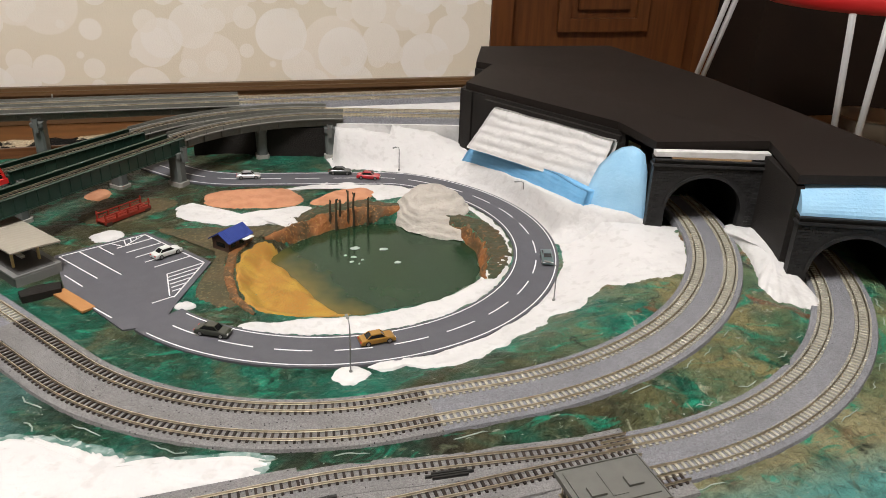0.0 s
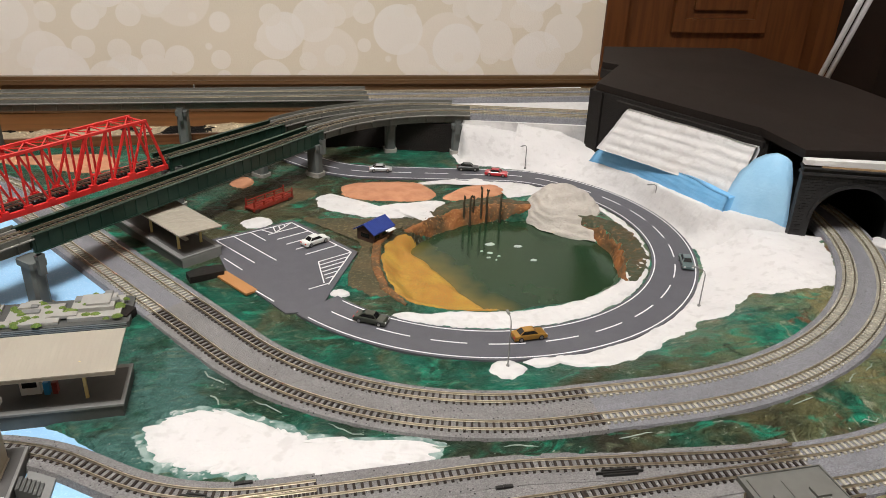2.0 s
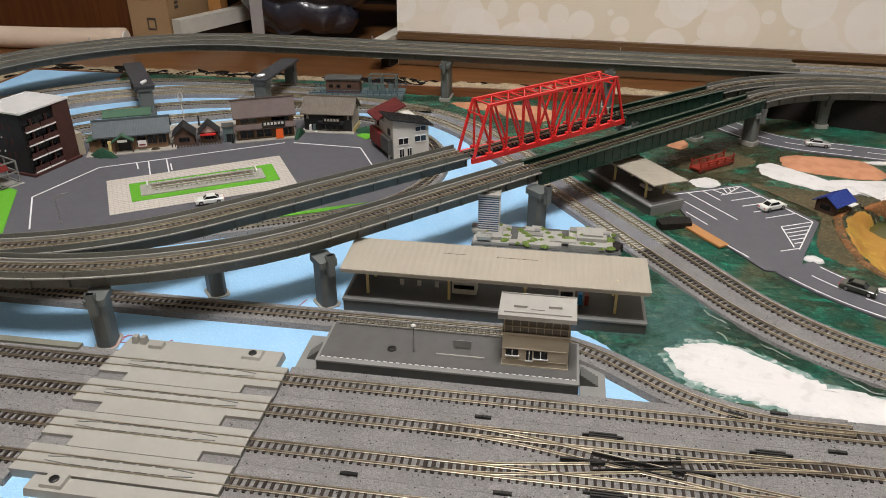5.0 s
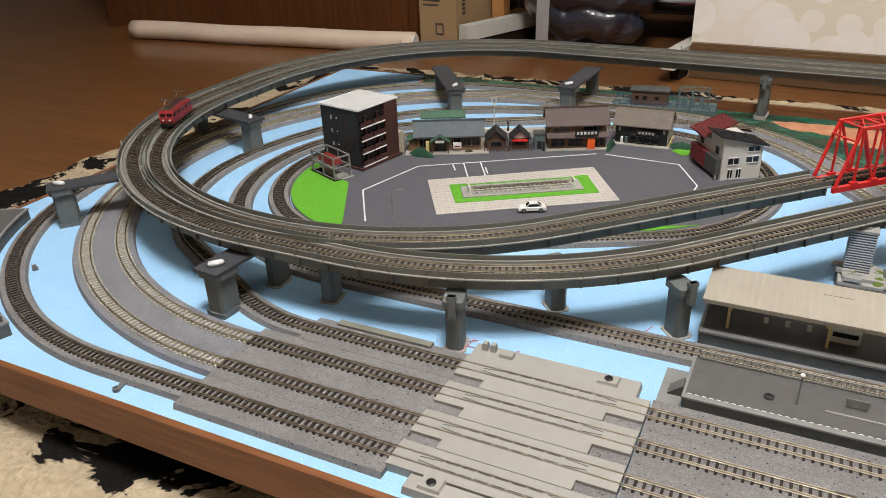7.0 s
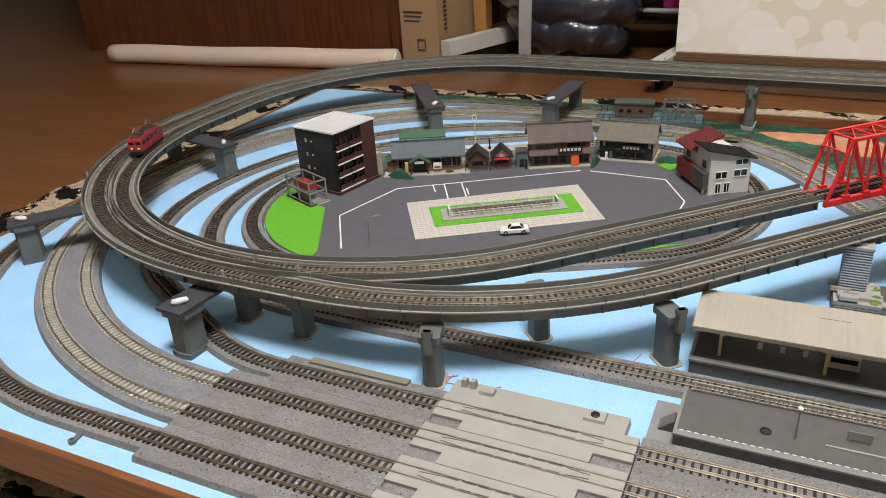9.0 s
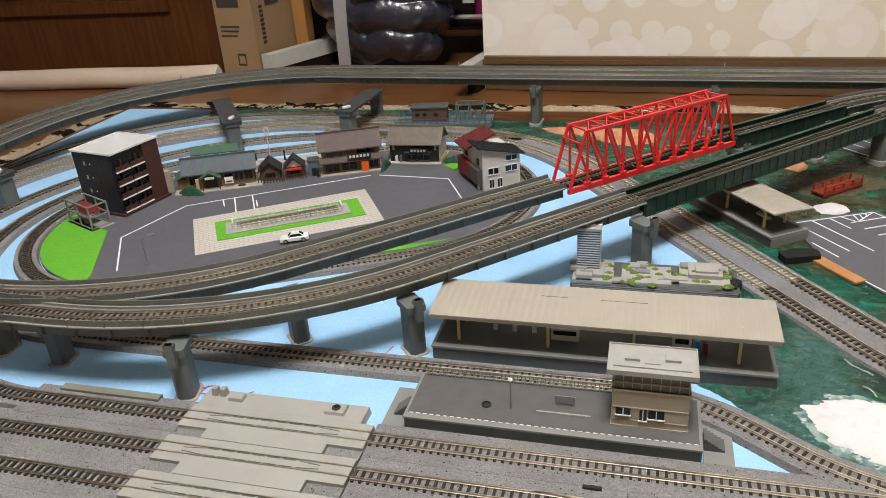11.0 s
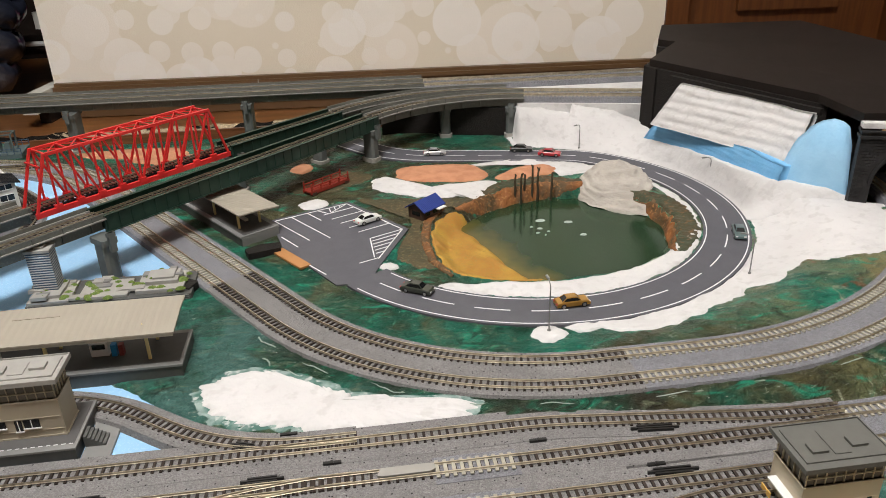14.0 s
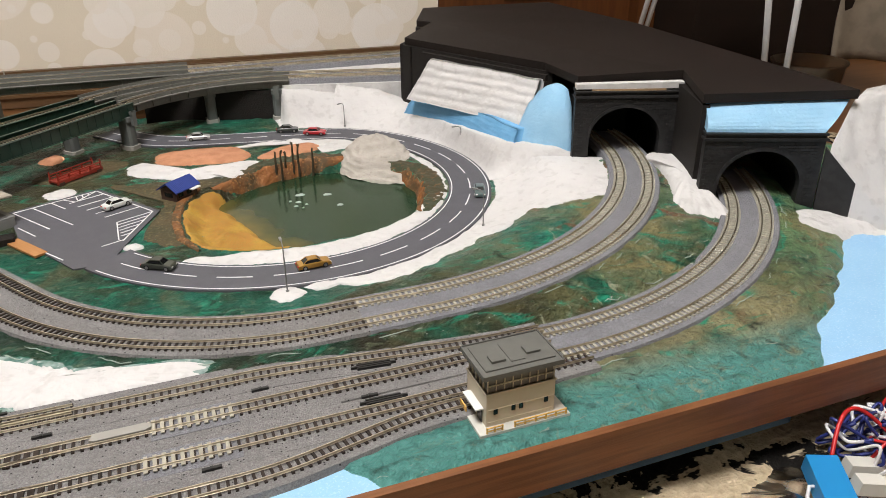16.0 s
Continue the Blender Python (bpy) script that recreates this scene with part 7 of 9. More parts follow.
def signal_cabin(m, wall, roof, label, plate=True, Dp=0.032):
    """Two-storey signal cabin: walls, glazed upper band with mullions, flat roof with hatches."""
    r = root("signal_cabin", m, label, "signal cabin")
    W, H = 0.050, 0.0285
    if plate:
        b = part("base_plate", Solid().box(-0.007, -0.007, 0, W + 0.009, Dp + 0.006, 0.0022), M_OFFWHITE, r, "cream base plate")
        for x0, x1, y in ((-0.002, 0.009, -0.0062), (0.018, 0.056, -0.0062)):
            k = max(2, int((x1 - x0) / 0.0075))
            for z in (0.0035, 0.0058):
                part("fence_rail", Solid().box(x0, y - 0.0004, z, x1, y + 0.0004, z + 0.0008), M_YELLOW, b)
            for i in range(k + 1):
                x = x0 + (x1 - x0) * i / k
                part("fence_post", Solid().box(x - 0.0005, y - 0.0005, 0.0022, x + 0.0005, y + 0.0005, 0.0068), M_YELLOW, b)
    part("lower_wall", Solid().box(0, 0, 0.0, W, Dp, H).box(-0.0006, -0.0006, 0.0, W + 0.0006, Dp + 0.0006, 0.0012).box(-0.0007, -0.0007, H - 0.001, W + 0.0007, Dp + 0.0007, H), wall, r)
    part("ledge", Solid().box(0.001, -0.0005, 0.0150, W - 0.001, 0.0, 0.0156).box(0.001, -0.0004, 0.0055, W - 0.001, 0.0, 0.0059), wall, r)
    g = part("upper_glazing", Solid().box(0.0014, 0.0014, H, W - 0.0014, Dp - 0.0014, 0.0415), M_GLAZING, r, "glazed upper storey")
    for i in range(9):
        x = 0.001 + (W - 0.002) * i / 8
        for y in (0.0008, Dp - 0.0008):
            part("mullion", Solid().box(x - 0.0003, y - 0.0004, H, x + 0.0003, y + 0.0004, 0.0418), wall, g)
    for i in range(1, 5):
        y = 0.001 + (Dp - 0.002) * i / 5
        for x in (0.0008, W - 0.0008):
            part("mullion", Solid().box(x - 0.0005, y - 0.0003, H, x + 0.0005, y + 0.0003, 0.0418), wall, g)
    for y in (0.0006, Dp - 0.0006):
        part("transom", Solid().box(0.0005, y - 0.0005, 0.0335, W - 0.0005, y + 0.0005, 0.0341), wall, g)
    rf_ = part("roof", Solid().box(-0.004, -0.004, 0.0416, W + 0.004, Dp + 0.004, 0.0440), roof, r, "flat roof with a raised rim")
    part("roof_deck", Solid().box(0.0, 0.002, 0.0440, W, Dp, 0.0450), roof, rf_)
    for a in ((-0.004, -0.004, W + 0.004, -0.0032), (-0.004, Dp + 0.0032, W + 0.004, Dp + 0.004), (-0.004, -0.0032, -0.0032, Dp + 0.0032), (W + 0.0032, -0.0032, W + 0.004, Dp + 0.0032)):
        part("roof_rim", Solid().box(a[0], a[1], 0.0440, a[2], a[3], 0.0450), roof, rf_)
    for x0, y0, x1, y1, z in ((0.007, 0.008, 0.017, 0.016, 0.0468), (0.033, 0.010, 0.043, 0.018, 0.0468), (0.020, 0.006, 0.030, Dp - 0.005, 0.0456)):
        part("roof_hatch", Solid().box(x0, y0, 0.0451, x1, y1, z), roof, rf_)
    for x0, x1, z0, z1 in () if plate else ((0.003, 0.0125, 0.0098, 0.0145), (0.0185, 0.0230, 0.0065, 0.0145), (0.0242, 0.0345, 0.0085, 0.0145)):
        w = part("window", Solid().box(x0, -0.0008, z0, x1, -0.0002, z1), M_GLASS, r)
        part("window_sill", Solid().box(x0 - 0.0006, -0.0014, z0 - 0.0008, x1 + 0.0006, -0.0003, z0 - 0.0001), M_WHITE, w)
        part("glazing_bar", Solid().box((x0 + x1) / 2 - 0.0003, -0.0010, z0, (x0 + x1) / 2 + 0.0003, -0.0007, z1), M_WHITE, w)
    for x0 in (0.005, 0.018, 0.0235, 0.042):
        part("small_window", Solid().box(x0, -0.0008, 0.0115, x0 + 0.0028, -0.0002, 0.0155) if plate else Solid().box(x0, Dp + 0.0002, 0.0115, x0 + 0.0028, Dp + 0.0009, 0.0155), M_GLASS, r)
    if plate:
        part("door", Solid().box(-0.0008, 0.006, 0.0022, -0.0002, 0.013, 0.0125), M_GLASS, r)
        part("awning", Solid().box(-0.006, 0.004, 0.0140, -0.0002, 0.026, 0.0150), M_WHITE, r, "white door awning")
        part("side_fence", Solid().box(-0.0062, 0.020, 0.0022, -0.0054, 0.030, 0.0065), M_YELLOW, r, "yellow side fence")
    return r


M_CABIN_ROOF = material("light_grey_roof", (0.33, 0.32, 0.29), 0.6, second=(0.37, 0.36, 0.33), scale=90)
M_CABIN_DARKROOF = material("dark_grey_roof", (0.12, 0.12, 0.105), 0.6, second=(0.14, 0.14, 0.125), scale=90)
signal_cabin(pose(-0.312, 0.4290, 0.0123) @ Matrix.Diagonal((1, 1, 1.07, 1)), M_BEIGE, M_CABIN_ROOF, "tan two-storey signal cabin on the yard platform", False, 0.0255)
signal_cabin(pose(0.192, 0.279, 0.0022), material("cream_cabin_wall", (0.60, 0.52, 0.38), 0.55, second=(0.64, 0.56, 0.42), scale=60), M_CABIN_DARKROOF, "cream two-storey signal cabin with a yellow fence")

# level crossing plate across the yard
cp = root("crossing_plate", pose(-0.55, 0.34, 0.0), "flat pale grey crossing plate laid across four tracks", "crossing")
RT = 0.0076
for y in YARD:
    v = y - 0.34
    for a, b in ((v - 0.0040, v + 0.0040), (v + 0.0050, v + 0.0125), (v - 0.0125, v - 0.0050)):
        part("infill", Solid().box(-0.071, a, -0.002, 0.074, b, RT - 0.0004), M_PLATE, cp)
    for side in (-1, 1):
        part("rail", Solid().box(-0.071, v + side * 0.0045 - 0.0003, 0.0059, 0.076, v + side * 0.0045 + 0.0003, 0.0079), M_RAIL, cp)
        for k in range(6):
            x0 = -0.034 + k * 0.0115
            part("flangeway", Solid().box(x0, v + side * 0.0033 - 0.0003, 0.0060, x0 + 0.0095, v + side * 0.0033 + 0.0004, RT - 0.0001), M_PLATFORM_SIDE, cp)
        for x0, x1, o in ((-0.052, -0.035, 0.0016), (0.036, 0.052, 0.0016)):
            q = [(x0, v + side * (0.0033 - (o if x0 < 0 else 0))), (x1, v + side * (0.0033 - (o if x0 > 0 else 0)))]
            part("flangeway", Solid().prism([(q[0][0], q[0][1] - 0.0003), (q[1][0], q[1][1] - 0.0003), (q[1][0], q[1][1] + 0.0003), (q[0][0], q[0][1] + 0.0003)], 0.0060, RT - 0.0001), M_PLATFORM_SIDE, cp)
for y0, y1 in zip(YARD, YARD[1:]):
    part("panel", Solid().box(-0.046, y0 - 0.34 + 0.0127, -0.002, 0.048, y1 - 0.34 - 0.0127, RT), M_PLATE, cp)
    for x0, x1 in ((-0.071, -0.0462), (0.0482, 0.074)):
        part("gap_ballast", Solid().box(x0, y0 - 0.34 + 0.0127, -0.002, x1, y1 - 0.34 - 0.0127, 0.0048), M_BALLAST, cp)
part("apron", Solid().box(-0.071, YARD[3] - 0.34 + 0.0127, -0.001, 0.064, 0.087, 0.0062, taper=0.001), M_PLATE, cp)
part("apron", Solid().box(-0.052, -0.081, -0.001, 0.076, YARD[0] - 0.34 - 0.0127, 0.0062, taper=0.001), M_PLATE, cp)
for x, y, w, d, h in ((-0.064, 0.078, 0.005, 0.006, 0.0125), (-0.057, 0.078, 0.005, 0.006, 0.0125), (-0.048, 0.074, 0.012, 0.008, 0.009)):
    part("cabinet", Solid().box(x, y, 0.0063, x + w, y + d, h, taper=0.0006), M_PLATE, cp)
for x, y in ((0.032, 0.078), (-0.042, -0.072)):
    b = part("dial_box", Solid().box(x, y - 0.006, 0.0060, x + 0.016, y + 0.006, 0.0085, taper=0.0008), M_PLATE, cp)
    part("dial", Solid().lathe([(0.0033, 0.0085), (0.0033, 0.0092), (0.0024, 0.0096), (0.0022, 0.0090)], (x + 0.008, y, 0), 16), M_DARK, b)
sb = Solid().box(-0.045, -0.0035, 0, 0.045, 0.0035, 0.009)
tagged(put("signal_plate", sb.mesh("signal_plate", material("olive_grey_plate", (0.19, 0.19, 0.15), 0.6, second=(0.22, 0.22, 0.175), scale=60)), None, pose(-0.699, 0.4085, -0.002, 0, 0, 0)), "long olive grey plate lying beside the track", "plate")
for x, y in ((-0.32, 0.374), (-0.08, 0.376), (-0.30, 0.304), (0.06, 0.375), (-0.11, 0.411), (0.13, 0.339), (0.02, 0.304), (-0.40, 0.305)):
    sw = root("point_lever", pose(x, y, 0.0048), "small black point switch box beside the track", "switch box", "point switches")
    part("box", Solid().box(-0.006, -0.0012, -0.001, 0.006, 0.0012, 0.0016), M_DARK, sw)
    part("knob", Solid().box(-0.001, -0.0020, 0.0016, 0.001, 0.0005, 0.0026), M_DARK, sw)

# track clips sticking out of the ballast edge
for x, y, h in ((-0.858, 0.268, -80), (-1.100, 0.381, -30), (-0.918, 0.506, 150), (-1.012, 0.865, 60), (-0.965, 0.79, 60)):
    r = root("track_clip", pose(x, y, 0.0, 0, 0, h), "small grey track clip beside the ballast", "track clip", "track clips")
    part("tongue", Solid().box(-0.006, -0.0022, -0.0005, 0.003, 0.0022, 0.0018), M_PIER, r)
    part("eye", Solid().lathe([(0.0030, 0.0), (0.0030, 0.0030), (0.0016, 0.0032), (0.0014, 0.0020)], (0.004, 0, 0), 12), M_PIER, r)

# black point frogs and guard rails of the turnouts
for x, y, n, h in ((0.143, 0.3735, 0.034, -5), (0.138, 0.331, 0.034, -2), (-0.14, 0.403, 0.022, -20), (-0.236, 0.3665, 0.028, 0), (-0.125, 0.3665, 0.028, 0), (-0.187, 0.354, 0.012, 0), (-0.236, 0.3125, 0.028, 0), (-0.125, 0.3125, 0.028, 0)):
    r = root("turnout_frog", pose(x, y, 0.0054, 0, 0, h), "black plastic turnout frog between the rails", "turnout frog", "turnout frogs")
    for o in (-0.0022, 0.0, 0.0022):
        part("guard_bar", Solid().box(-n / 2 + abs(o) * 2, o - 0.0007, -0.0008, n / 2 - abs(o) * 2, o + 0.0007, 0.0016), M_DARK, r)
for x0, y, n in ((-0.014, YARD[2], 0.056), (-0.020, YARD[1], 0.060)):
    r = root("track_insert", pose(x0, y, 0.0), "short track piece with pale concrete sleepers in the yard", "track piece", "pale track pieces")
    part("bed", Solid().box(0, -0.0125, 0.0035, n, 0.0125, 0.0050), M_BALLAST_FINE, r)
    for k in range(int(n / STEP)):
        part("sleeper", Solid().box(0.0008 + k * STEP, -0.0080, 0.0061, 0.0034 + k * STEP, 0.0080, 0.0067, taper=0.0001), M_CONCRETE_SLEEPER, r)
r = root("uncoupler_plate", pose(-0.031, YARD[2] + 0.0015, 0.0062), "flat grey plate lying between the rails", "plate")
part("plate", Solid().prism([(-0.020, -0.003), (-0.017, -0.0042), (0.014, -0.0042), (0.018, -0.002), (0.018, 0.002), (0.014, 0.0036), (-0.018, 0.0036)], 0, 0.0018), M_PLATE, r)
# red pencil marks round pier feet
M_PENCIL = material("red_pencil", (0.55, 0.12, 0.12), 0.7)
for x, y, h, k in ((-0.628, 0.425, 0, 1), (-0.595, 0.428, 40, 0), (-0.50, 0.505, 70, 0), (-0.36, 0.495, 60, 0)):
    mk = Solid().bar((-0.014, 0, 0), (0.010, 0.001, 0), 0.0005)
    if k:
        mk.bar((-0.004, -0.010, 0), (-0.001, 0.012, 0), 0.0005).bar((0.003, 0.012, 0), (-0.010, 0.004, 0), 0.0005)
    tagged(put("pencil_mark", mk.mesh("pencil_mark", M_PENCIL), None, pose(x, y, 0.0008, 0, 0, h)), "thin red pencil line drawn on the blue sheet", "pencil mark")

# ---- office block and roof garden diorama behind the station ----
ob_ = root("office_block", pose(-0.346, 0.662, 0.0, 0, 0, 0), "small blue-grey office tower with white floor bands", "office block")
part("core", Solid().box(-0.0105, -0.0085, 0, 0.0105, 0.0085, 0.053), M_OFFICE, ob_)
for i in range(20):
    z = 0.0030 + i * 0.0025
    part("floor_band", Solid().box(-0.0109, -0.0089, z, 0.0109, 0.0089, z + 0.0009), M_ROOF_PALE, ob_)
part("roof", Solid().box(-0.0115, -0.0095, 0.053, 0.0115, 0.0095, 0.0555).box(-0.005, -0.004, 0.0555, 0.005, 0.004, 0.0575), M_CABIN_ROOF, ob_)
gd = root("roof_garden_block", pose(-0.285, 0.660, 0.0) @ Matrix.Diagonal((1, 1, 0.78, 1)), "low grey terraced building with mossy roof gardens", "building")
part("podium", Solid().box(-0.076, -0.026, -0.0005, 0.074, 0.022, 0.010), M_PLATFORM_SIDE, gd)
for i in range(4):
    part("slat", Solid().box(-0.074, -0.0268, 0.0012 + i * 0.0023, 0.072, -0.0261, 0.0022 + i * 0.0023), M_GREY, gd)
for x0, y0, x1, y1, z0, z1 in ((-0.075, -0.024, -0.038, 0.018, 0.0101, 0.0135), (-0.072, -0.018, -0.046, 0.014, 0.0136, 0.0180), (-0.030, -0.022, 0.015, 0.012, 0.0101, 0.0135), (0.022, -0.020, 0.066, 0.018, 0.0101, 0.0150), (0.030, -0.010, 0.060, 0.016, 0.0151, 0.0200), (0.036, -0.006, 0.056, 0.012, 0.0201, 0.0225)):
    part("terrace", Solid().box(x0, y0, z0, x1, y1, z1), M_CABIN_ROOF, gd)
rr = random.Random(11)
for i in range(26):
    x, y = rr.uniform(-0.072, 0.062), rr.uniform(-0.022, 0.016)
    z = 0.0181 if -0.070 < x < -0.048 and y < 0.012 else (0.0201 if 0.031 < x < 0.058 and y > -0.009 else (0.0136 if x < 0.016 else 0.0151))
    w, d = rr.uniform(0.003, 0.008), rr.uniform(0.002, 0.005)
    part("parapet", Solid().box(x - w, y - d, z - 0.0020, x + w, y + d, z + rr.uniform(0.0008, 0.0026), taper=0.0002), rr.choice((M_CABIN_ROOF, M_PLATE, M_GREY)), gd)
for i in range(46):
    x, y = rr.uniform(-0.074, 0.070), rr.uniform(-0.0255, 0.017)
    z = 0.0181 if -0.070 < x < -0.048 and y < 0.012 else (0.0201 if 0.031 < x < 0.058 and y > -0.009 else (0.0136 if x < 0.016 else 0.0151))
    s = rr.uniform(0.0018, 0.0040)
    part("shrub", mound([(x + s * math.cos(a) * 1.5, y + s * math.sin(a)) for a in np.arange(0, 6.2, 1.0)], z - 0.0010, s * 0.6 + 0.0012, 0.0010, 400, 4, 1.6, 0.0012, i, n=4), M_MOSS, gd, smooth=True)

# ---- village ----
def V(x, y):
    """Village coordinates: along and across the oval."""
    c, s = math.cos(radians(26)), math.sin(radians(26))
    return (VC[0] + c * x - s * y, VC[1] + s * x + c * y)


vl = root("village_plate", pose(0, 0, 0), "grey village plaza plate with white lines", "plaza", kind="structure")
stad = [V(0.166 * math.cos(a), 0.166 * math.sin(a)) for a in np.linspace(math.pi / 2, 1.5 * math.pi, 26)] + [V(0.245 + 0.166 * math.cos(a), 0.166 * math.sin(a)) for a in np.linspace(-math.pi / 2, math.pi / 2, 26)]
part("plate", Solid().prism(stad, -0.002, 0.0030), M_ROAD, vl)
part("lawn", Solid().prism([(-0.858, 0.590), (-0.916, 0.695), (-0.960, 0.712)] + [V(0.165 * math.cos(a), 0.165 * math.sin(a)) for a in np.linspace(radians(152), radians(235), 16)], 0.0020, 0.0036), M_GREEN_SHEET, vl, "bright green grass sheet")
part("lawn", Solid().prism([V(0.16, -0.164), V(0.245, -0.164), V(0.30, -0.155), V(0.25, -0.155)], 0.0020, 0.0036), M_GREEN_SHEET, vl, "bright green grass strip")
part("lawn", Solid().prism([(-0.566, 0.950), (-0.548, 0.935), (-0.535, 0.952), (-0.552, 0.972)], 0.0020, 0.0037), M_GREEN_SHEET, vl)
part("paving", Solid().prism([(-0.826, 0.738), (-0.769, 0.648), (-0.588, 0.762), (-0.646, 0.855)], 0.0020, 0.0036), M_ASPHALT_LIGHT, vl, "beige paved square")
joint = Solid()
pa, pb, pc, pd = (Vector(p) for p in ((-0.826, 0.738), (-0.769, 0.648), (-0.588, 0.762), (-0.646, 0.855)))
for i in range(1, 40):
    a, b = pa.lerp(pd, i / 40), pb.lerp(pc, i / 40)
    d = (b - a).normalized() * 0.00022
    joint.prism([(a.x + d.y, a.y - d.x), (b.x + d.y, b.y - d.x), (b.x - d.y, b.y + d.x), (a.x - d.y, a.y + d.x)], 0.0034, 0.00375)
for i in range(1, 20):
    a, b = pa.lerp(pb, i / 20), pd.lerp(pc, i / 20)
    d = (b - a).normalized() * 0.00022
    joint.prism([(a.x + d.y, a.y - d.x), (b.x + d.y, b.y - d.x), (b.x - d.y, b.y + d.x), (a.x - d.y, a.y + d.x)], 0.0034, 0.00375)
tagged(part("paving_joint", joint, material("paving_joint_grey", (0.40, 0.36, 0.315), 0.8), vl), kind="stuff")
part("lawn", Solid().prism([(-0.793, 0.732), (-0.762, 0.684), (-0.616, 0.775), (-0.645, 0.824)], 0.0030, 0.0042), M_GREEN_SHEET, vl, "bright green grass rectangle")
VZ = 0.0033
pts = [(-0.836, 0.603), (-0.886, 0.680), (-0.860, 0.778), (-0.656, 0.905)]
for a, b in list(zip(pts, pts[1:])) + list(zip([(-0.644, 0.907), (-0.547, 0.902), (-0.514, 0.838), (-0.516, 0.808)], [(-0.547, 0.902), (-0.514, 0.838), (-0.516, 0.808)])):
    stripe(a, b, 0.0017, vl, VZ, "white_line")
for a, b in (((-0.822, 0.803), (-0.808, 0.782)), ((-0.809, 0.810), (-0.783, 0.766)), ((-0.790, 0.822), (-0.764, 0.778)), ((-0.776, 0.806), (-0.764, 0.786))):
    stripe(a, b, 0.0017, vl, VZ, "white_line")
car(pose(-0.672, 0.697, 0.0037, 0, 0, 26), P_WHITE, "white toy saloon on the village plaza")
street_lamp(-0.811, 0.622, 0.032, 40, "slim grey street lamp on the plaza", 0.003)

pm = root("track_inspection_model", pose(-0.706, 0.753, 0.0042, 0, 0, 31.5), "small white-fenced piece of display track on the lawn", "display track")
part("base", Solid().box(-0.073, -0.0175, 0, 0.073, 0.0165, 0.0012), M_CABIN_ROOF, pm, "pale grey base slab")
for y in (-0.0105, 0.0105):
    for z in (0.0035, 0.0062):
        part("fence_rail", Solid().box(-0.062, y - 0.0004, z, 0.062, y + 0.0004, z + 0.0007), M_OFFWHITE, pm)
    for i in range(14):
        x = -0.062 + i * 0.124 / 13
        part("fence_post", Solid().box(x - 0.0004, y - 0.0005, 0.0012, x + 0.0004, y + 0.0005, 0.0072), M_OFFWHITE, pm)
for i in range(20):
    x = -0.055 + i * 0.0058
    part("sleeper", Solid().box(x - 0.0011, -0.0065, 0.0012, x + 0.0011, 0.0065, 0.0022), M_SLEEPER, pm)
for y in (-0.0042, 0.0042):
    part("rail", Solid().box(-0.060, y - 0.0005, 0.0022, 0.060, y + 0.0005, 0.0042), M_RAIL, pm)
for x in (-0.064, 0.064):
    part("buffer", Solid().box(x - 0.001, -0.008, 0.0012, x + 0.001, 0.008, 0.009), M_OFFWHITE, pm)


def windows(r, rows, y, mat=M_GLASS, frame_mat=None, name="window"):
    for x0, x1, z0, z1 in rows:
        w = part(name, Solid().box(x0, y - 0.0005, z0, x1, y + 0.0002, z1), mat, r)
        if frame_mat:
            part("window_frame", Solid().box(x0 - 0.0005, y - 0.0009, z1, x1 + 0.0005, y, z1 + 0.0006).box(x0 - 0.0005, y - 0.0010, z0 - 0.0007, x1 + 0.0005, y, z0).box((x0 + x1) / 2 - 0.0003, y - 0.0008, z0, (x0 + x1) / 2 + 0.0003, y - 0.0004, z1), frame_mat, w)


# apartment block
ap = root("apartment_block", pose(-0.924, 0.739, 0.003, 0, 0, 78), "five-storey black and maroon apartment block, grey flat roof", "apartment block")
W, Dp, H = 0.074, 0.066, 0.079
part("side_wall", Solid().box(0.0, 0.0012, 0, W, Dp, H), M_CHARCOAL, ap, "charcoal side wall")
part("front_wall", Solid().box(0.0005, 0.0, 0, W * 0.66, 0.0011, H - 0.001), M_DARK, ap)
part("brick_wall", Solid().box(W * 0.66, -0.0025, 0, W, 0.0011, H - 0.001), M_MAROON, ap, "maroon brick wall strip")
part("roof", Solid().box(-0.001, -0.003, H, W + 0.001, Dp + 0.001, H + 0.0012), M_ROOF_PALE, ap, "pale grey flat roof")
rim = Solid().box(-0.0016, -0.0036, H, W + 0.0016, -0.0030, H + 0.0022).box(-0.0016, Dp + 0.001, H, W + 0.0016, Dp + 0.0016, H + 0.0022).box(-0.0016, -0.003, H, -0.001, Dp + 0.001, H + 0.0022).box(W + 0.001, -0.003, H, W + 0.0016, Dp + 0.001, H + 0.0022)
part("roof_rim", rim, M_WHITE, ap, "white roof rim")
part("plinth", Solid().box(-0.003, -0.006, -0.0005, W + 0.001, Dp + 0.001, 0.003), M_MAROON, ap)
for k in range(4):
    z = 0.004 + k * 0.0172
    for x0 in (0.002, 0.0255):
        b = part("balcony", Solid().box(x0, -0.0042, z, x0 + 0.0215, -0.0035, z + 0.0075).box(x0, -0.0035, z, x0 + 0.0215, 0.0, z + 0.0010), M_MAROON, ap, "maroon balcony")
        part("balcony_rail", Solid().box(x0 - 0.0003, -0.0048, z - 0.0003, x0 + 0.0218, -0.0036, z + 0.0014), M_WHITE, b, "white balcony edge")
        part("window", Solid().box(x0 + 0.0015, -0.0004, z + 0.003, x0 + 0.020, -0.0001, z + 0.0145), M_GLASS, ap)
        part("partition", Solid().box(x0 + 0.0100, -0.0035, z + 0.0011, x0 + 0.0110, -0.0001, z + 0.0150), M_MAROON, ap)
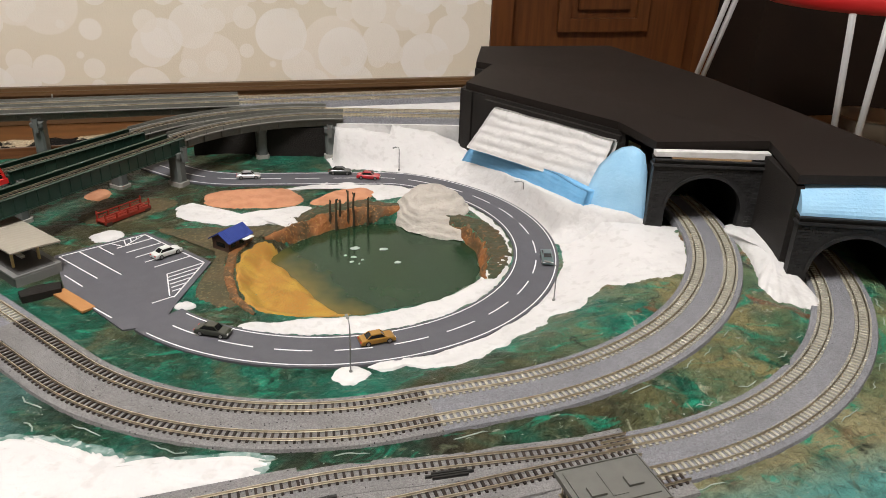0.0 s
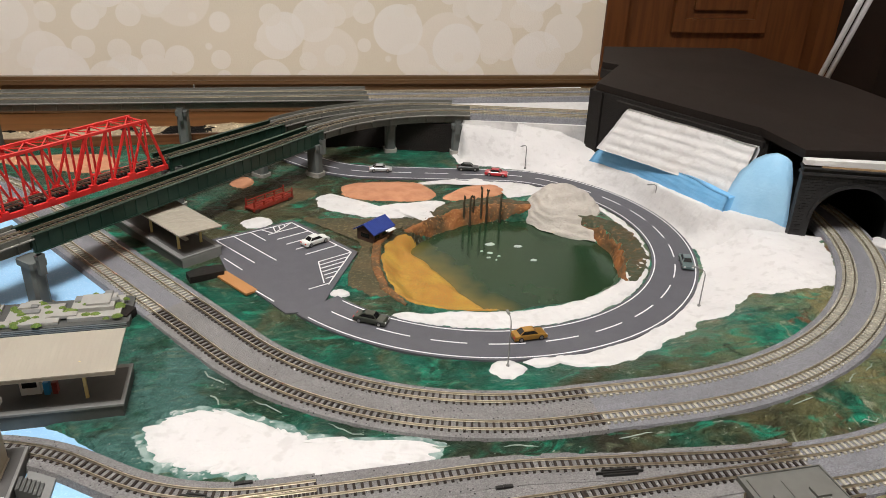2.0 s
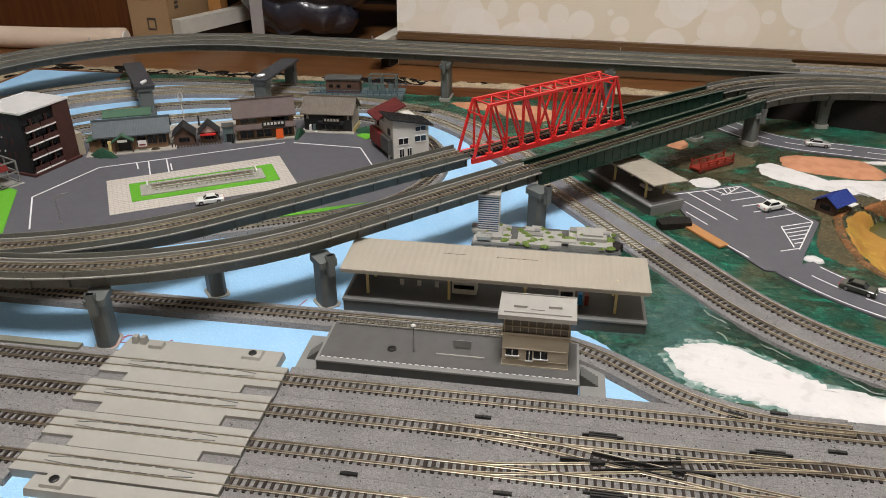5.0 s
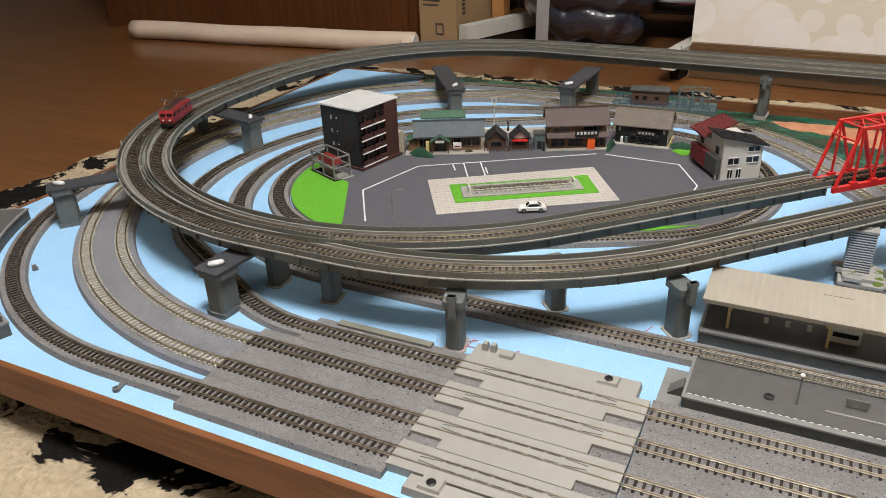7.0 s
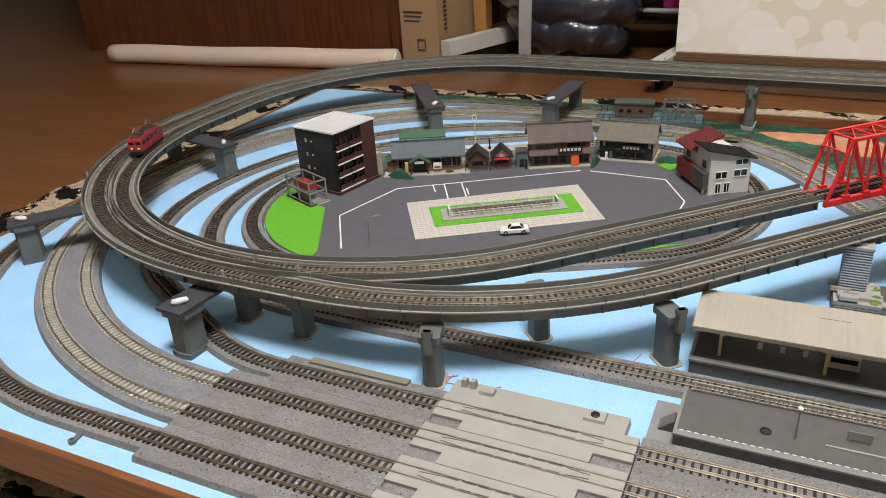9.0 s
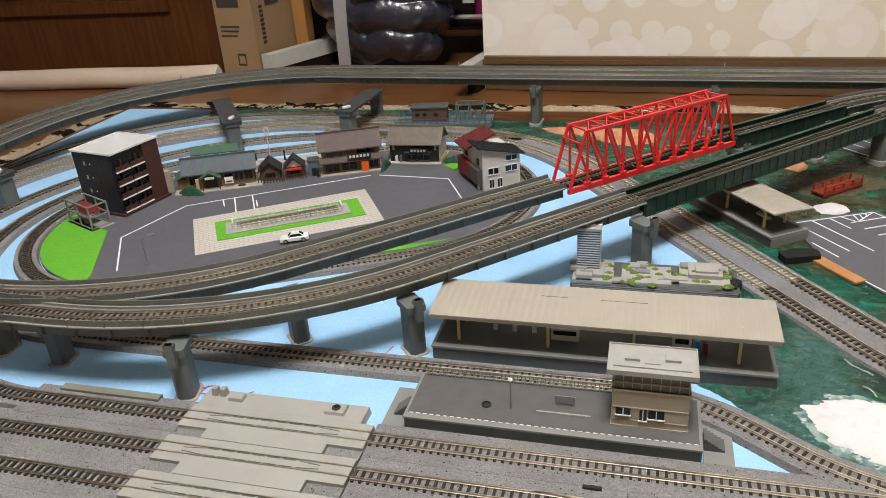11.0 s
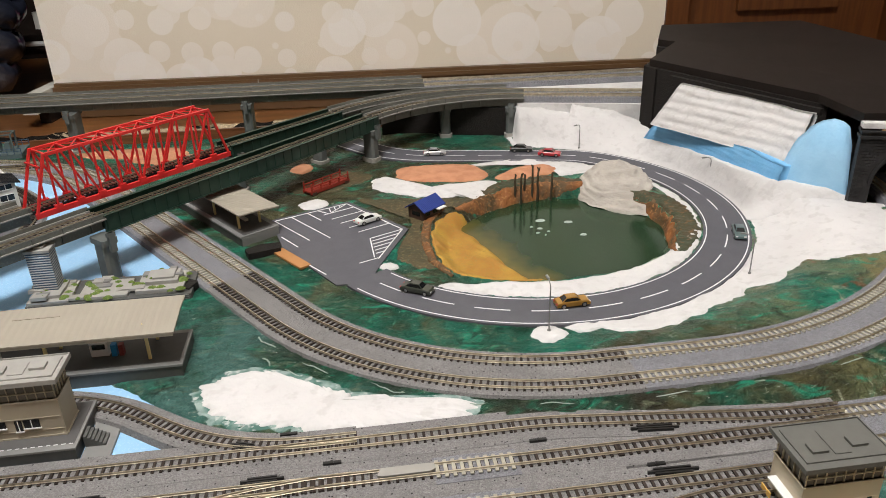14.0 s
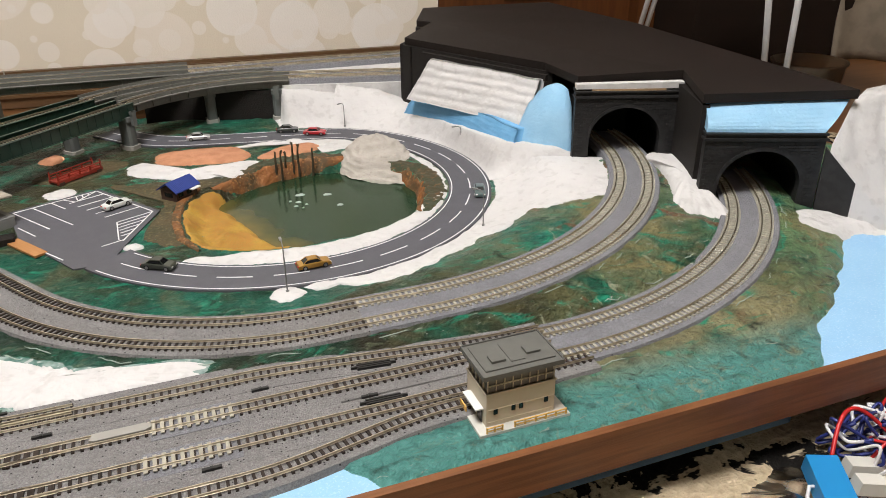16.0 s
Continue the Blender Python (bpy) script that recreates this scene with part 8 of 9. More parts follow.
for k in range(3):
    for y in (0.020, 0.030):
        part("narrow_window", Solid().box(-0.0004, y, 0.020 + k * 0.018, -0.0001, y + 0.0025, 0.029 + k * 0.018), M_MAROON, ap)
    part("small_window", Solid().box(-0.0004, 0.046, 0.026 + k * 0.018, -0.0001, 0.049, 0.031 + k * 0.018), M_BEIGE, ap)
    part("vent", Solid().box(-0.0008, 0.0365, 0.028 + k * 0.018, -0.0001, 0.0380, 0.0295 + k * 0.018), M_WHITE, ap)
part("stair_block", Solid().box(W + 0.0017, 0.0, 0, W + 0.013, 0.022, 0.030), M_BEIGE, ap, "tan annex")

# steel-framed car lift
cg = root("car_lift_frame", pose(-0.955, 0.716, 0.003, 0, 0, -24), "grey open steel frame with a maroon unit inside", "steel frame")
for x in (-0.026, 0.0, 0.026):
    for y in (-0.012, 0.012):
        part("post", Solid().box(x - 0.0009, y - 0.0009, 0, x + 0.0009, y + 0.0009, 0.030), M_GREY, cg)
for z in (0.0012, 0.0155, 0.0290):
    for y in (-0.012, 0.012):
        part("beam", Solid().box(-0.026, y - 0.0007, z - 0.0008, 0.026, y + 0.0007, z + 0.0008), M_GREY, cg)
    for x in (-0.026, 0.026):
        part("beam", Solid().box(x - 0.0007, -0.012, z - 0.0008, x + 0.0007, 0.012, z + 0.0008), M_GREY, cg)
part("deck", Solid().box(-0.030, -0.015, -0.0006, 0.030, 0.015, 0.0006), M_CABIN_ROOF, cg)
part("unit", Solid().box(-0.018, -0.008, 0.0164, 0.016, 0.008, 0.0235, taper=0.002), M_REDWALL, cg, "maroon unit")

# country station with canopy
sx = root("country_station", pose(-0.896, 0.818, 0.003, 0, 0, 24.5) @ Matrix.Diagonal((1, 1, 1.35, 1)), "old wooden country station, slate roof, green porch", "station building")
part("ground_slab", Solid().box(-0.004, -0.010, -0.0006, 0.110, 0.050, 0.0010), M_PALEWALL, sx)
part("wall", Solid().box(0.012, 0.004, 0.001, 0.100, 0.030, 0.0175), M_OCHREWALL, sx)
part("gable_wall", Solid().add([(0.0125, 0.004, 0.0175), (0.0125, 0.030, 0.0175), (0.0125, 0.017, 0.026), (0.0995, 0.004, 0.0175), (0.0995, 0.030, 0.0175), (0.0995, 0.017, 0.026)], [(0, 1, 2), (5, 4, 3), (0, 2, 5, 3), (1, 4, 5, 2)]), M_OCHREWALL, sx)
rf = part("roof", gable(Solid(), 0.010, 0.102, 0.002, 0.032, 0.0178, 0.0105, 0.003), M_SLATE, sx, "slate grey tiled roof")
part("tile_rib", tile_ribs(Solid(), 0.010, 0.102, 0.002, 0.032, 0.0178, 0.0105, 48, 0.003), M_SLATE, rf)
part("ridge_cap", Solid().box(0.006, 0.0160, 0.0292, 0.106, 0.0180, 0.0312), M_SLATE, rf)
po = part("porch", gable(Solid(), 0.032, 0.056, -0.008, 0.004, 0.0130, 0.0055, 0.002, along="y"), M_GREENROOF, sx, "green gabled porch roof")
for x in (0.033, 0.055):
    part("porch_post", Solid().box(x - 0.0008, -0.008, 0.001, x + 0.0008, -0.0064, 0.0132), M_BROWNWALL, po)
part("porch_sign", Solid().box(0.038, -0.0098, 0.0125, 0.050, -0.0092, 0.0150), M_OFFWHITE, po, "pale sign with unreadable dark strokes")
part("annex", Solid().box(0.0, 0.006, 0.001, 0.0118, 0.024, 0.0120), M_OCHREWALL, sx)
part("annex_roof", Solid().add([(-0.003, 0.002, 0.0115), (0.0118, 0.002, 0.0150), (0.0118, 0.028, 0.0150), (-0.003, 0.028, 0.0115), (-0.003, 0.002, 0.0127), (0.0118, 0.002, 0.0162), (0.0118, 0.028, 0.0162), (-0.003, 0.028, 0.0127)], [(3, 2, 1, 0), (4, 5, 6, 7), (0, 1, 5, 4), (1, 2, 6, 5), (2, 3, 7, 6), (3, 0, 4, 7)]), M_GREENROOF, sx, "green lean-to roof")
windows(sx, [(0.060, 0.072, 0.006, 0.0145), (0.074, 0.086, 0.006, 0.0145), (0.088, 0.098, 0.006, 0.0145), (0.016, 0.026, 0.006, 0.0145)], 0.004, M_GLASS, M_BROWNWALL)
part("doorway", Solid().box(0.036, 0.0032, 0.001, 0.052, 0.0039, 0.0130), M_DARK, sx)
part("phone_box", Solid().box(0.0245, -0.004, 0.001, 0.0285, 0.0, 0.0125), M_CREAM, sx, "cream telephone box")
part("notice_board", Solid().box(0.062, -0.0035, 0.005, 0.073, -0.0028, 0.0115), M_WHITE, sx, "white notice board with red border")
part("notice_border", Solid().box(0.0635, -0.0038, 0.0062, 0.0715, -0.0036, 0.0078), M_REDWALL, sx)
part("planter", mound([(0.083 + 0.006 * math.cos(a), -0.003 + 0.003 * math.sin(a)) for a in np.arange(0, 6.2, 0.9)], 0.0009, 0.002, 0.0004, 300, 4, n=4), M_TWIG, sx)
cn = root("platform_canopy", pose(-0.915, 0.868, 0.003, 0, 0, 25) @ Matrix.Diagonal((1, 1, 1.4, 1)), "country platform with a green canopy on timber posts", "platform")
part("slab", Solid().box(0.0, 0.0, -0.0006, 0.190, 0.022, 0.0055), M_PALEWALL, cn)
part("canopy", gable(Solid(), 0.014, 0.074, -0.002, 0.022, 0.024, 0.004, 0.002), M_GREENROOF, cn, "green canopy roof")
for x in (0.020, 0.044, 0.068):
    for s in (-1, 1):
        part("strut", Solid().bar((x, 0.0105, 0.0200), (x, 0.0105 + s * 0.007, 0.0240), 0.0008), M_DARK, cn)
    part("post", Solid().box(x - 0.0008, 0.0098, 0.0055, x + 0.0008, 0.0112, 0.0270), M_DARK, cn)
pp = part("signal_post", Solid().tube([(0.117, 0.011, 0.0055), (0.117, 0.011, 0.034)], 0.0007, 6), M_OFFWHITE, cn, "white ring signal post")
ringp = [(0.117 + 0.0030 * math.cos(a), 0.011, 0.0375 + 0.0036 * math.sin(a)) for a in np.linspace(0, 2 * math.pi, 17)]
part("ring", Solid().tube(ringp, 0.0008, 6), M_OFFWHITE, pp)
part("bench", Solid().box(0.100, 0.009, 0.0072, 0.110, 0.012, 0.0085).box(0.101, 0.009, 0.0055, 0.1025, 0.012, 0.0072).box(0.1075, 0.009, 0.0055, 0.109, 0.012, 0.0072), M_OFFWHITE, cn)
part("lantern", Solid().lathe([(0.002, 0.0055), (0.0012, 0.0085), (0.0008, 0.012), (0.0016, 0.0135), (0.0004, 0.0165)], (0.137, 0.011, 0), 8), M_DARK, cn, "dark stone lantern")


def shop(m, W, Dp, H, rise, wall, roofm, label, ribs=30, side=None):
    r = root("shop_house", m, label, "house")
    part("ground_slab", Solid().box(-0.004, -0.009, -0.0006, W + 0.004, Dp + 0.003, 0.0010), M_PALEWALL, r)
    part("wall", Solid().box(0, 0, 0.001, W, Dp, H), wall, r)
    part("gable_wall", Solid().add([(0.0004, 0, H), (0.0004, Dp, H), (0.0004, Dp / 2, H + rise * 0.92), (W - 0.0004, 0, H), (W - 0.0004, Dp, H), (W - 0.0004, Dp / 2, H + rise * 0.92)], [(0, 1, 2), (5, 4, 3), (0, 2, 5, 3), (1, 4, 5, 2)]), side or wall, r)
    rf_ = part("roof", gable(Solid(), -0.001, W + 0.001, -0.001, Dp + 0.001, H, rise, 0.003), roofm, r, "tiled gable roof")
    part("tile_rib", tile_ribs(Solid(), -0.001, W + 0.001, -0.001, Dp + 0.001, H, rise, ribs, 0.003), roofm, rf_)
    part("ridge_cap", Solid().box(-0.005, Dp / 2 - 0.0010, H + rise + 0.0012, W + 0.005, Dp / 2 + 0.0010, H + rise + 0.0028), roofm, rf_)
    return r


# cluster of small dark houses
for x, y, w, d, h, lab in ((-0.800, 0.868, 0.026, 0.026, 0.012, "small dark timber house with a black roof"), (-0.770, 0.884, 0.024, 0.022, 0.012, "small timber house with white gable and red awning")):
    r = root("small_house", pose(x, y, 0.003, 0, 0, 24) @ Matrix.Diagonal((1, 1, 1.25, 1)), lab, "house")
    part("wall", Solid().box(0, 0, -0.0005, w, d, h), M_BROWNWALL, r)
    part("roof", gable(Solid(), 0, w, 0, d, h, 0.009, 0.003, along="y"), M_BLACKROOF, r, "black gable roof")
    part("gable_wall", Solid().add([(0, 0.0006, h), (w, 0.0006, h), (w / 2, 0.0006, h + 0.0085), (0, d - 0.0006, h), (w, d - 0.0006, h), (w / 2, d - 0.0006, h + 0.0085)], [(0, 1, 2), (5, 4, 3), (0, 2, 5, 3), (1, 4, 5, 2)]), M_OFFWHITE if "white" in lab else M_BROWNWALL, r)
    part("window", Solid().box(0.006, -0.0006, 0.004, w - 0.006, -0.0002, 0.009), M_GLASS, r)
    for i in range(9):
        part("fence_slat", Solid().box(-0.004 + i * (w + 0.006) / 8, -0.0082, -0.0004, -0.0024 + i * (w + 0.006) / 8, -0.0074, 0.0065), M_BROWNWALL, r)
    if "red" in lab:
        part("awning", Solid().box(0.001, -0.006, 0.0098, w - 0.002, -0.0004, 0.0112), M_RED, r, "red awning")
kb = root("grey_kiosk", pose(-0.740, 0.893, 0.003, 0, 0, 24) @ Matrix.Diagonal((1, 1, 1.3, 1)), "small grey arched kiosk", "kiosk")
part("wall", Solid().box(0, 0, -0.0005, 0.014, 0.016, 0.016), M_TEAL, kb)
part("doorway", Solid().box(0.004, -0.0006, 0.0005, 0.010, -0.0001, 0.009), M_DARK, kb)
part("roof", Solid().box(-0.001, -0.001, 0.0161, 0.015, 0.017, 0.0175), M_PLATFORM_SIDE, kb)
lp_ = part("entry", Solid().box(0.0105, -0.007, -0.0004, 0.0135, -0.005, 0.010), M_DARK, kb)

b1 = shop(pose(-0.722, 0.900, 0.003, 0, 0, 25) @ Matrix.Diagonal((1, 1, 1.28, 1)), 0.078, 0.040, 0.027, 0.0125, M_OCHREWALL, M_BROWNROOF, "two-storey brown timber shop with tiled eaves", 34)
part("lower_eave", Solid().add([(-0.003, -0.009, 0.0135), (0.081, -0.009, 0.0135), (0.081, -0.0005, 0.0170), (-0.003, -0.0005, 0.0170), (-0.003, -0.009, 0.0147), (0.081, -0.009, 0.0147), (0.081, -0.0005, 0.0182), (-0.003, -0.0005, 0.0182)], [(3, 2, 1, 0), (4, 5, 6, 7), (0, 1, 5, 4), (1, 2, 6, 5), (2, 3, 7, 6), (3, 0, 4, 7)]), M_BROWNROOF, b1, "brown lower eave")
sgn = part("sign_board", Solid().box(0.034, -0.0105, 0.0168, 0.066, -0.0095, 0.0225), M_DARK, b1, "black sign board with pale unreadable strokes")
for i in range(6):
    part("sign_stroke", Solid().box(0.0365 + i * 0.0048, -0.0109, 0.0182, 0.0395 + i * 0.0048, -0.0106, 0.0211), M_OFFWHITE, sgn)
part("curtain", Solid().box(0.052, -0.0080, 0.0015, 0.062, -0.0070, 0.0125), M_ORANGE_SIGN, b1, "bright orange shop curtain")
windows(b1, [(0.004, 0.022, 0.003, 0.0115), (0.026, 0.046, 0.003, 0.0115), (0.064, 0.075, 0.003, 0.0115)], 0, M_GLASS, M_OCHREWALL)
windows(b1, [(0.006, 0.028, 0.0195, 0.0250), (0.048, 0.072, 0.0195, 0.0250)], 0, M_GLASS, M_BROWNWALL)

b2 = shop(pose(-0.645, 0.960, 0.003, 0, 0, 2) @ Matrix.Diagonal((1, 1, 1.15, 1)), 0.070, 0.042, 0.024, 0.0145, M_DARK, M_TANROOF, "black-fronted shop with a tan tiled roof", 34, M_PALEWALL)
part("side_wall", Solid().box(0.0702, 0.0, 0.001, 0.0712, 0.042, 0.024), M_PALEWALL, b2, "pale plaster side wall")
part("lower_eave", Solid().box(0.022, -0.008, 0.0125, 0.060, -0.0003, 0.0140), M_BLACKROOF, b2)
sgn = part("sign_board", Solid().box(0.030, -0.0092, 0.0145, 0.056, -0.0084, 0.0200), M_DARK, b2, "black sign with pale unreadable strokes")
for i in range(5):
    part("sign_stroke", Solid().box(0.0325 + i * 0.0045, -0.0096, 0.0158, 0.0355 + i * 0.0045, -0.0093, 0.0187), M_PALEWALL, sgn)
for x in (0.004, 0.064):
    part("banner", Solid().box(x, -0.0012, 0.016, x + 0.003, -0.0003, 0.0225), M_PALEWALL, b2)
windows(b2, [(0.026, 0.036, 0.003, 0.010), (0.040, 0.056, 0.003, 0.010)], 0, M_GLASS, M_GREY)
part("drink_machine", Solid().box(0.008, -0.004, 0.001, 0.011, -0.0005, 0.0085), M_WHITE, b2)
part("drink_machine", Solid().box(0.014, -0.004, 0.001, 0.017, -0.0005, 0.0090), M_TEAL, b2)
part("fence", Solid().box(0.0735, -0.006, 0.0005, 0.0745, 0.03, 0.007), M_CREAM, b2)

# red, grey and white modern house: ridge runs back from the white gable
b3 = root("modern_house", pose(-0.492, 0.864, 0.003, 0, 0, 33) @ Matrix.Diagonal((1.08, 1.10, 1.22, 1)), "modern house, white front, red and grey sides", "house")
part("wall", Solid().box(0, 0, 0.0, 0.046, 0.064, 0.034), M_OFFWHITE, b3, "off-white wall")
part("side_wall", Solid().box(-0.006, 0.002, 0.006, -0.0003, 0.030, 0.022), M_PLATFORM_SIDE, b3, "dark grey side volume")
part("side_wall", Solid().box(-0.007, 0.0305, 0.006, -0.0003, 0.066, 0.022), M_REDWALL, b3, "dark red side volume")
part("carport_wall", Solid().box(-0.006, 0.060, -0.0005, -0.004, 0.066, 0.006).box(-0.006, 0.002, -0.0005, -0.004, 0.004, 0.006), M_GREY, b3)


def shed(s, x0, x1, y0, y1, za, zb, t=0.0014):
    return s.add([(x0, y0, za), (x1, y0, zb), (x1, y1, zb), (x0, y1, za), (x0, y0, za + t), (x1, y0, zb + t), (x1, y1, zb + t), (x0, y1, za + t)], [(3, 2, 1, 0), (4, 5, 6, 7), (0, 1, 5, 4), (1, 2, 6, 5), (2, 3, 7, 6), (3, 0, 4, 7)])


rb = part("front_roof", shed(Solid(), -0.006, 0.051, -0.004, 0.031, 0.046, 0.0335), M_BLACKROOF, b3, "black ribbed mono-pitch roof")
rr_ = part("rear_roof", shed(Solid(), -0.009, 0.030, 0.0315, 0.069, 0.036, 0.048), M_REDROOF, b3, "dull red ribbed roof")
for i in range(15):
    y = -0.0035 + i * 0.0024
    part("roof_rib", Solid().bar((-0.006, y, 0.0476), (0.051, y, 0.0351), 0.0005), M_BLACKROOF, rb)
for i in range(15):
    y = 0.032 + i * 0.0026
    part("roof_rib", Solid().bar((-0.009, y, 0.0376), (0.030, y, 0.0496), 0.0005), M_REDROOF, rr_)
part("gable_wall", Solid().add([(0, 0.0005, 0.034), (0.046, 0.0005, 0.034), (0, 0.0005, 0.0445), (0, 0.031, 0.034), (0.046, 0.031, 0.034), (0, 0.031, 0.0445)], [(0, 1, 2), (5, 4, 3), (0, 2, 5, 3), (1, 4, 5, 2)]), M_OFFWHITE, b3)
windows(b3, [(0.007, 0.019, 0.0165, 0.0230), (0.028, 0.042, 0.0175, 0.0235), (0.029, 0.042, 0.0290, 0.0340), (0.008, 0.013, 0.002, 0.011), (0.018, 0.023, 0.002, 0.011)], 0, M_GLASS, M_WHITE)
for y in (0.010, 0.048):
    part("window", Solid().box(-0.0006, y, 0.0245, -0.0001, y + 0.008, 0.0315), M_GLASS, b3)
for x, y, w, d in ((-0.875, 0.815, 0.020, 0.006), (-0.645, 0.937, 0.004, 0.020), (-0.556, 0.968, 0.016, 0.010), (-0.92, 0.815, 0.012, 0.006)):
    hg = mound([(x + w * math.cos(a), y + d * math.sin(a)) for a in np.arange(0, 6.2, 0.8)], 0.0028, 0.009, 0.003, 260, 9, 2.0, 0.006, x, n=7)
    tagged(put("hedge", hg.mesh("hedge", material("dark_green_hedge", (0.012, 0.06, 0.03), 0.9, second=(0.02, 0.08, 0.04), scale=400, bump=0.001, bump_scale=900), True)), "clump of dark green foliage between the houses", "hedge")

# curved platform hugging the outer loop
cvp = root("curved_platform", pose(-0.909, 0.609, 0.0), "dark grey curved platform outside the loop track", "platform")


def ringsec(r0, r1, a0, a1, z0, z1, n=24):
    p = [(r0 * math.cos(radians(a0 + (a1 - a0) * i / n)), r0 * math.sin(radians(a0 + (a1 - a0) * i / n))) for i in range(n + 1)]
    q = [(r1 * math.cos(radians(a0 + (a1 - a0) * i / n)), r1 * math.sin(radians(a0 + (a1 - a0) * i / n))) for i in range(n + 1)]
    v = [(x, y, z0) for x, y in p + q] + [(x, y, z1) for x, y in p + q]
    k = n + 1
    f = [(i, i + 1, k + i + 1, k + i)[::-1] for i in range(n)] + [(2 * k + i, 2 * k + i + 1, 3 * k + i + 1, 3 * k + i) for i in range(n)]
    f += [(i, i + 1, 2 * k + i + 1, 2 * k + i) for i in range(n)] + [(k + i + 1, k + i, 3 * k + i, 3 * k + i + 1) for i in range(n)]
    f += [(0, 2 * k, 3 * k, k), (n, k + n, 3 * k + n, 2 * k + n)]
    return Solid().add(v, f)


part("base", ringsec(0.338, 0.381, 205, 253, -0.001, 0.0118), M_PLATFORM_SIDE, cvp)
part("platform_top", ringsec(0.3372, 0.3815, 204.9, 253.1, 0.0119, 0.0138), M_GREY, cvp)
part("paving", ringsec(0.3405, 0.379, 205.5, 252.5, 0.0139, 0.0142), M_PLATFORM, cvp)
for i in range(12):
    a = radians(252.2)
    rr0 = 0.341 + i * 0.0034
    part("end_rail_post", Solid().box(rr0 * math.cos(a) - 0.0005, rr0 * math.sin(a) - 0.0005, 0.0138, rr0 * math.cos(a) + 0.0005, rr0 * math.sin(a) + 0.0005, 0.0188), M_PLATFORM_SIDE, cvp)
a = radians(252.2)
part("end_rail", Solid().bar((0.341 * math.cos(a), 0.341 * math.sin(a), 0.0188), (0.379 * math.cos(a), 0.379 * math.sin(a), 0.0188), 0.0008), M_PLATFORM_SIDE, cvp)
for an in (213, 226, 240):
    a = radians(an)
    part("manhole", Solid().lathe([(0.0026, 0.0141), (0.0026, 0.0152), (0.0016, 0.0152)], (0.358 * math.cos(a), 0.358 * math.sin(a), 0), 12), M_DARK, cvp)

for i in range(26):
    a = radians(205.8 + 46 * i / 25)
    part("rear_rail_post", Solid().box(0.3775 * math.cos(a) - 0.0005, 0.3775 * math.sin(a) - 0.0005, 0.0138, 0.3775 * math.cos(a) + 0.0005, 0.3775 * math.sin(a) + 0.0005, 0.0200), M_PLATFORM_SIDE, cvp)
part("rear_rail", Solid().tube([(0.3775 * math.cos(radians(205.8 + 46 * i / 30)), 0.3775 * math.sin(radians(205.8 + 46 * i / 30)), 0.0200) for i in range(31)], 0.0007, 5), M_PLATFORM_SIDE, cvp)

# transformer yard behind the village
ty = root("transformer_yard", pose(-0.690, 1.120, 0.0022, 0, 0, 6), "fenced transformer yard with a brown hut", "transformer yard")
part("slab", Solid().box(0, 0, -0.002, 0.155, 0.050, 0.0045), M_TEAL, ty)
for y in (0.0008, 0.0492):
    for z in (0.0085, 0.0125):
        part("fence_rail", Solid().box(0.0, y - 0.0005, z, 0.155, y + 0.0005, z + 0.0008), M_OFFICE, ty)
    for i in range(17):
        part("fence_post", Solid().box(i * 0.155 / 16 - 0.0005, y - 0.0005, 0.0045, i * 0.155 / 16 + 0.0005, y + 0.0005, 0.0135), M_OFFICE, ty)
hb = part("hut", Solid().box(0.026, 0.012, 0.0045, 0.082, 0.036, 0.027), M_BROWNWALL, ty, "brown equipment hut")
part("hut_roof", Solid().box(0.024, 0.010, 0.0271, 0.084, 0.038, 0.0295), M_PLATFORM_SIDE, hb)
for x in (0.032, 0.044, 0.062):
    part("hut_window", Solid().box(x, 0.0112, 0.0150, x + 0.006, 0.0119, 0.0195), M_GLASS, hb)
for x in (0.098, 0.118, 0.142):
    for y in (0.014, 0.036):
        part("gantry_post", Solid().box(x - 0.001, y - 0.001, 0.0045, x + 0.001, y + 0.001, 0.0305), M_TEAL, ty)
    part("gantry_beam", Solid().box(x - 0.001, 0.013, 0.0305, x + 0.001, 0.037, 0.0322), M_TEAL, ty)
for y in (0.014, 0.036):
    part("gantry_beam", Solid().box(0.096, y - 0.001, 0.0305, 0.144, y + 0.001, 0.0322), M_TEAL, ty)
for x in (0.102, 0.114, 0.128):
    part("transformer", Solid().box(x, 0.018, 0.0045, x + 0.009, 0.030, 0.0175, taper=0.001), M_TEAL, ty)

# locomotive on the curved viaduct
lx, ly, lh = min(stations(INN, 0.004), key=lambda p: math.hypot(p[0] + 1.165, p[1] - 0.677))
lc = root("locomotive", pose(lx, ly, 0.0588 + UP, 0, 0, math.degrees(lh)), "maroon red electric toy locomotive on the viaduct", "locomotive")
L = 0.066
part("frame", Solid().box(-L / 2, -0.0078, 0.0030, L / 2, 0.0078, 0.0062), M_DARK, lc)
bp = [(-L / 2 + 0.001, 0.0062), (-L / 2, 0.012), (-L / 2 + 0.002, 0.0200), (-L / 2 + 0.004, 0.0215), (L / 2 - 0.004, 0.0215), (L / 2 - 0.002, 0.0200), (L / 2, 0.012), (L / 2 - 0.001, 0.0062)]
bs = Solid()
bs.add([(x, -0.0092, z) for x, z in bp] + [(x, 0.0092, z) for x, z in bp], [tuple(range(8)), tuple(range(8, 16))[::-1]] + [(i, (i + 1) % 8, 8 + (i + 1) % 8, 8 + i)[::-1] for i in range(8)])
part("body", bs, M_LOCO, lc)
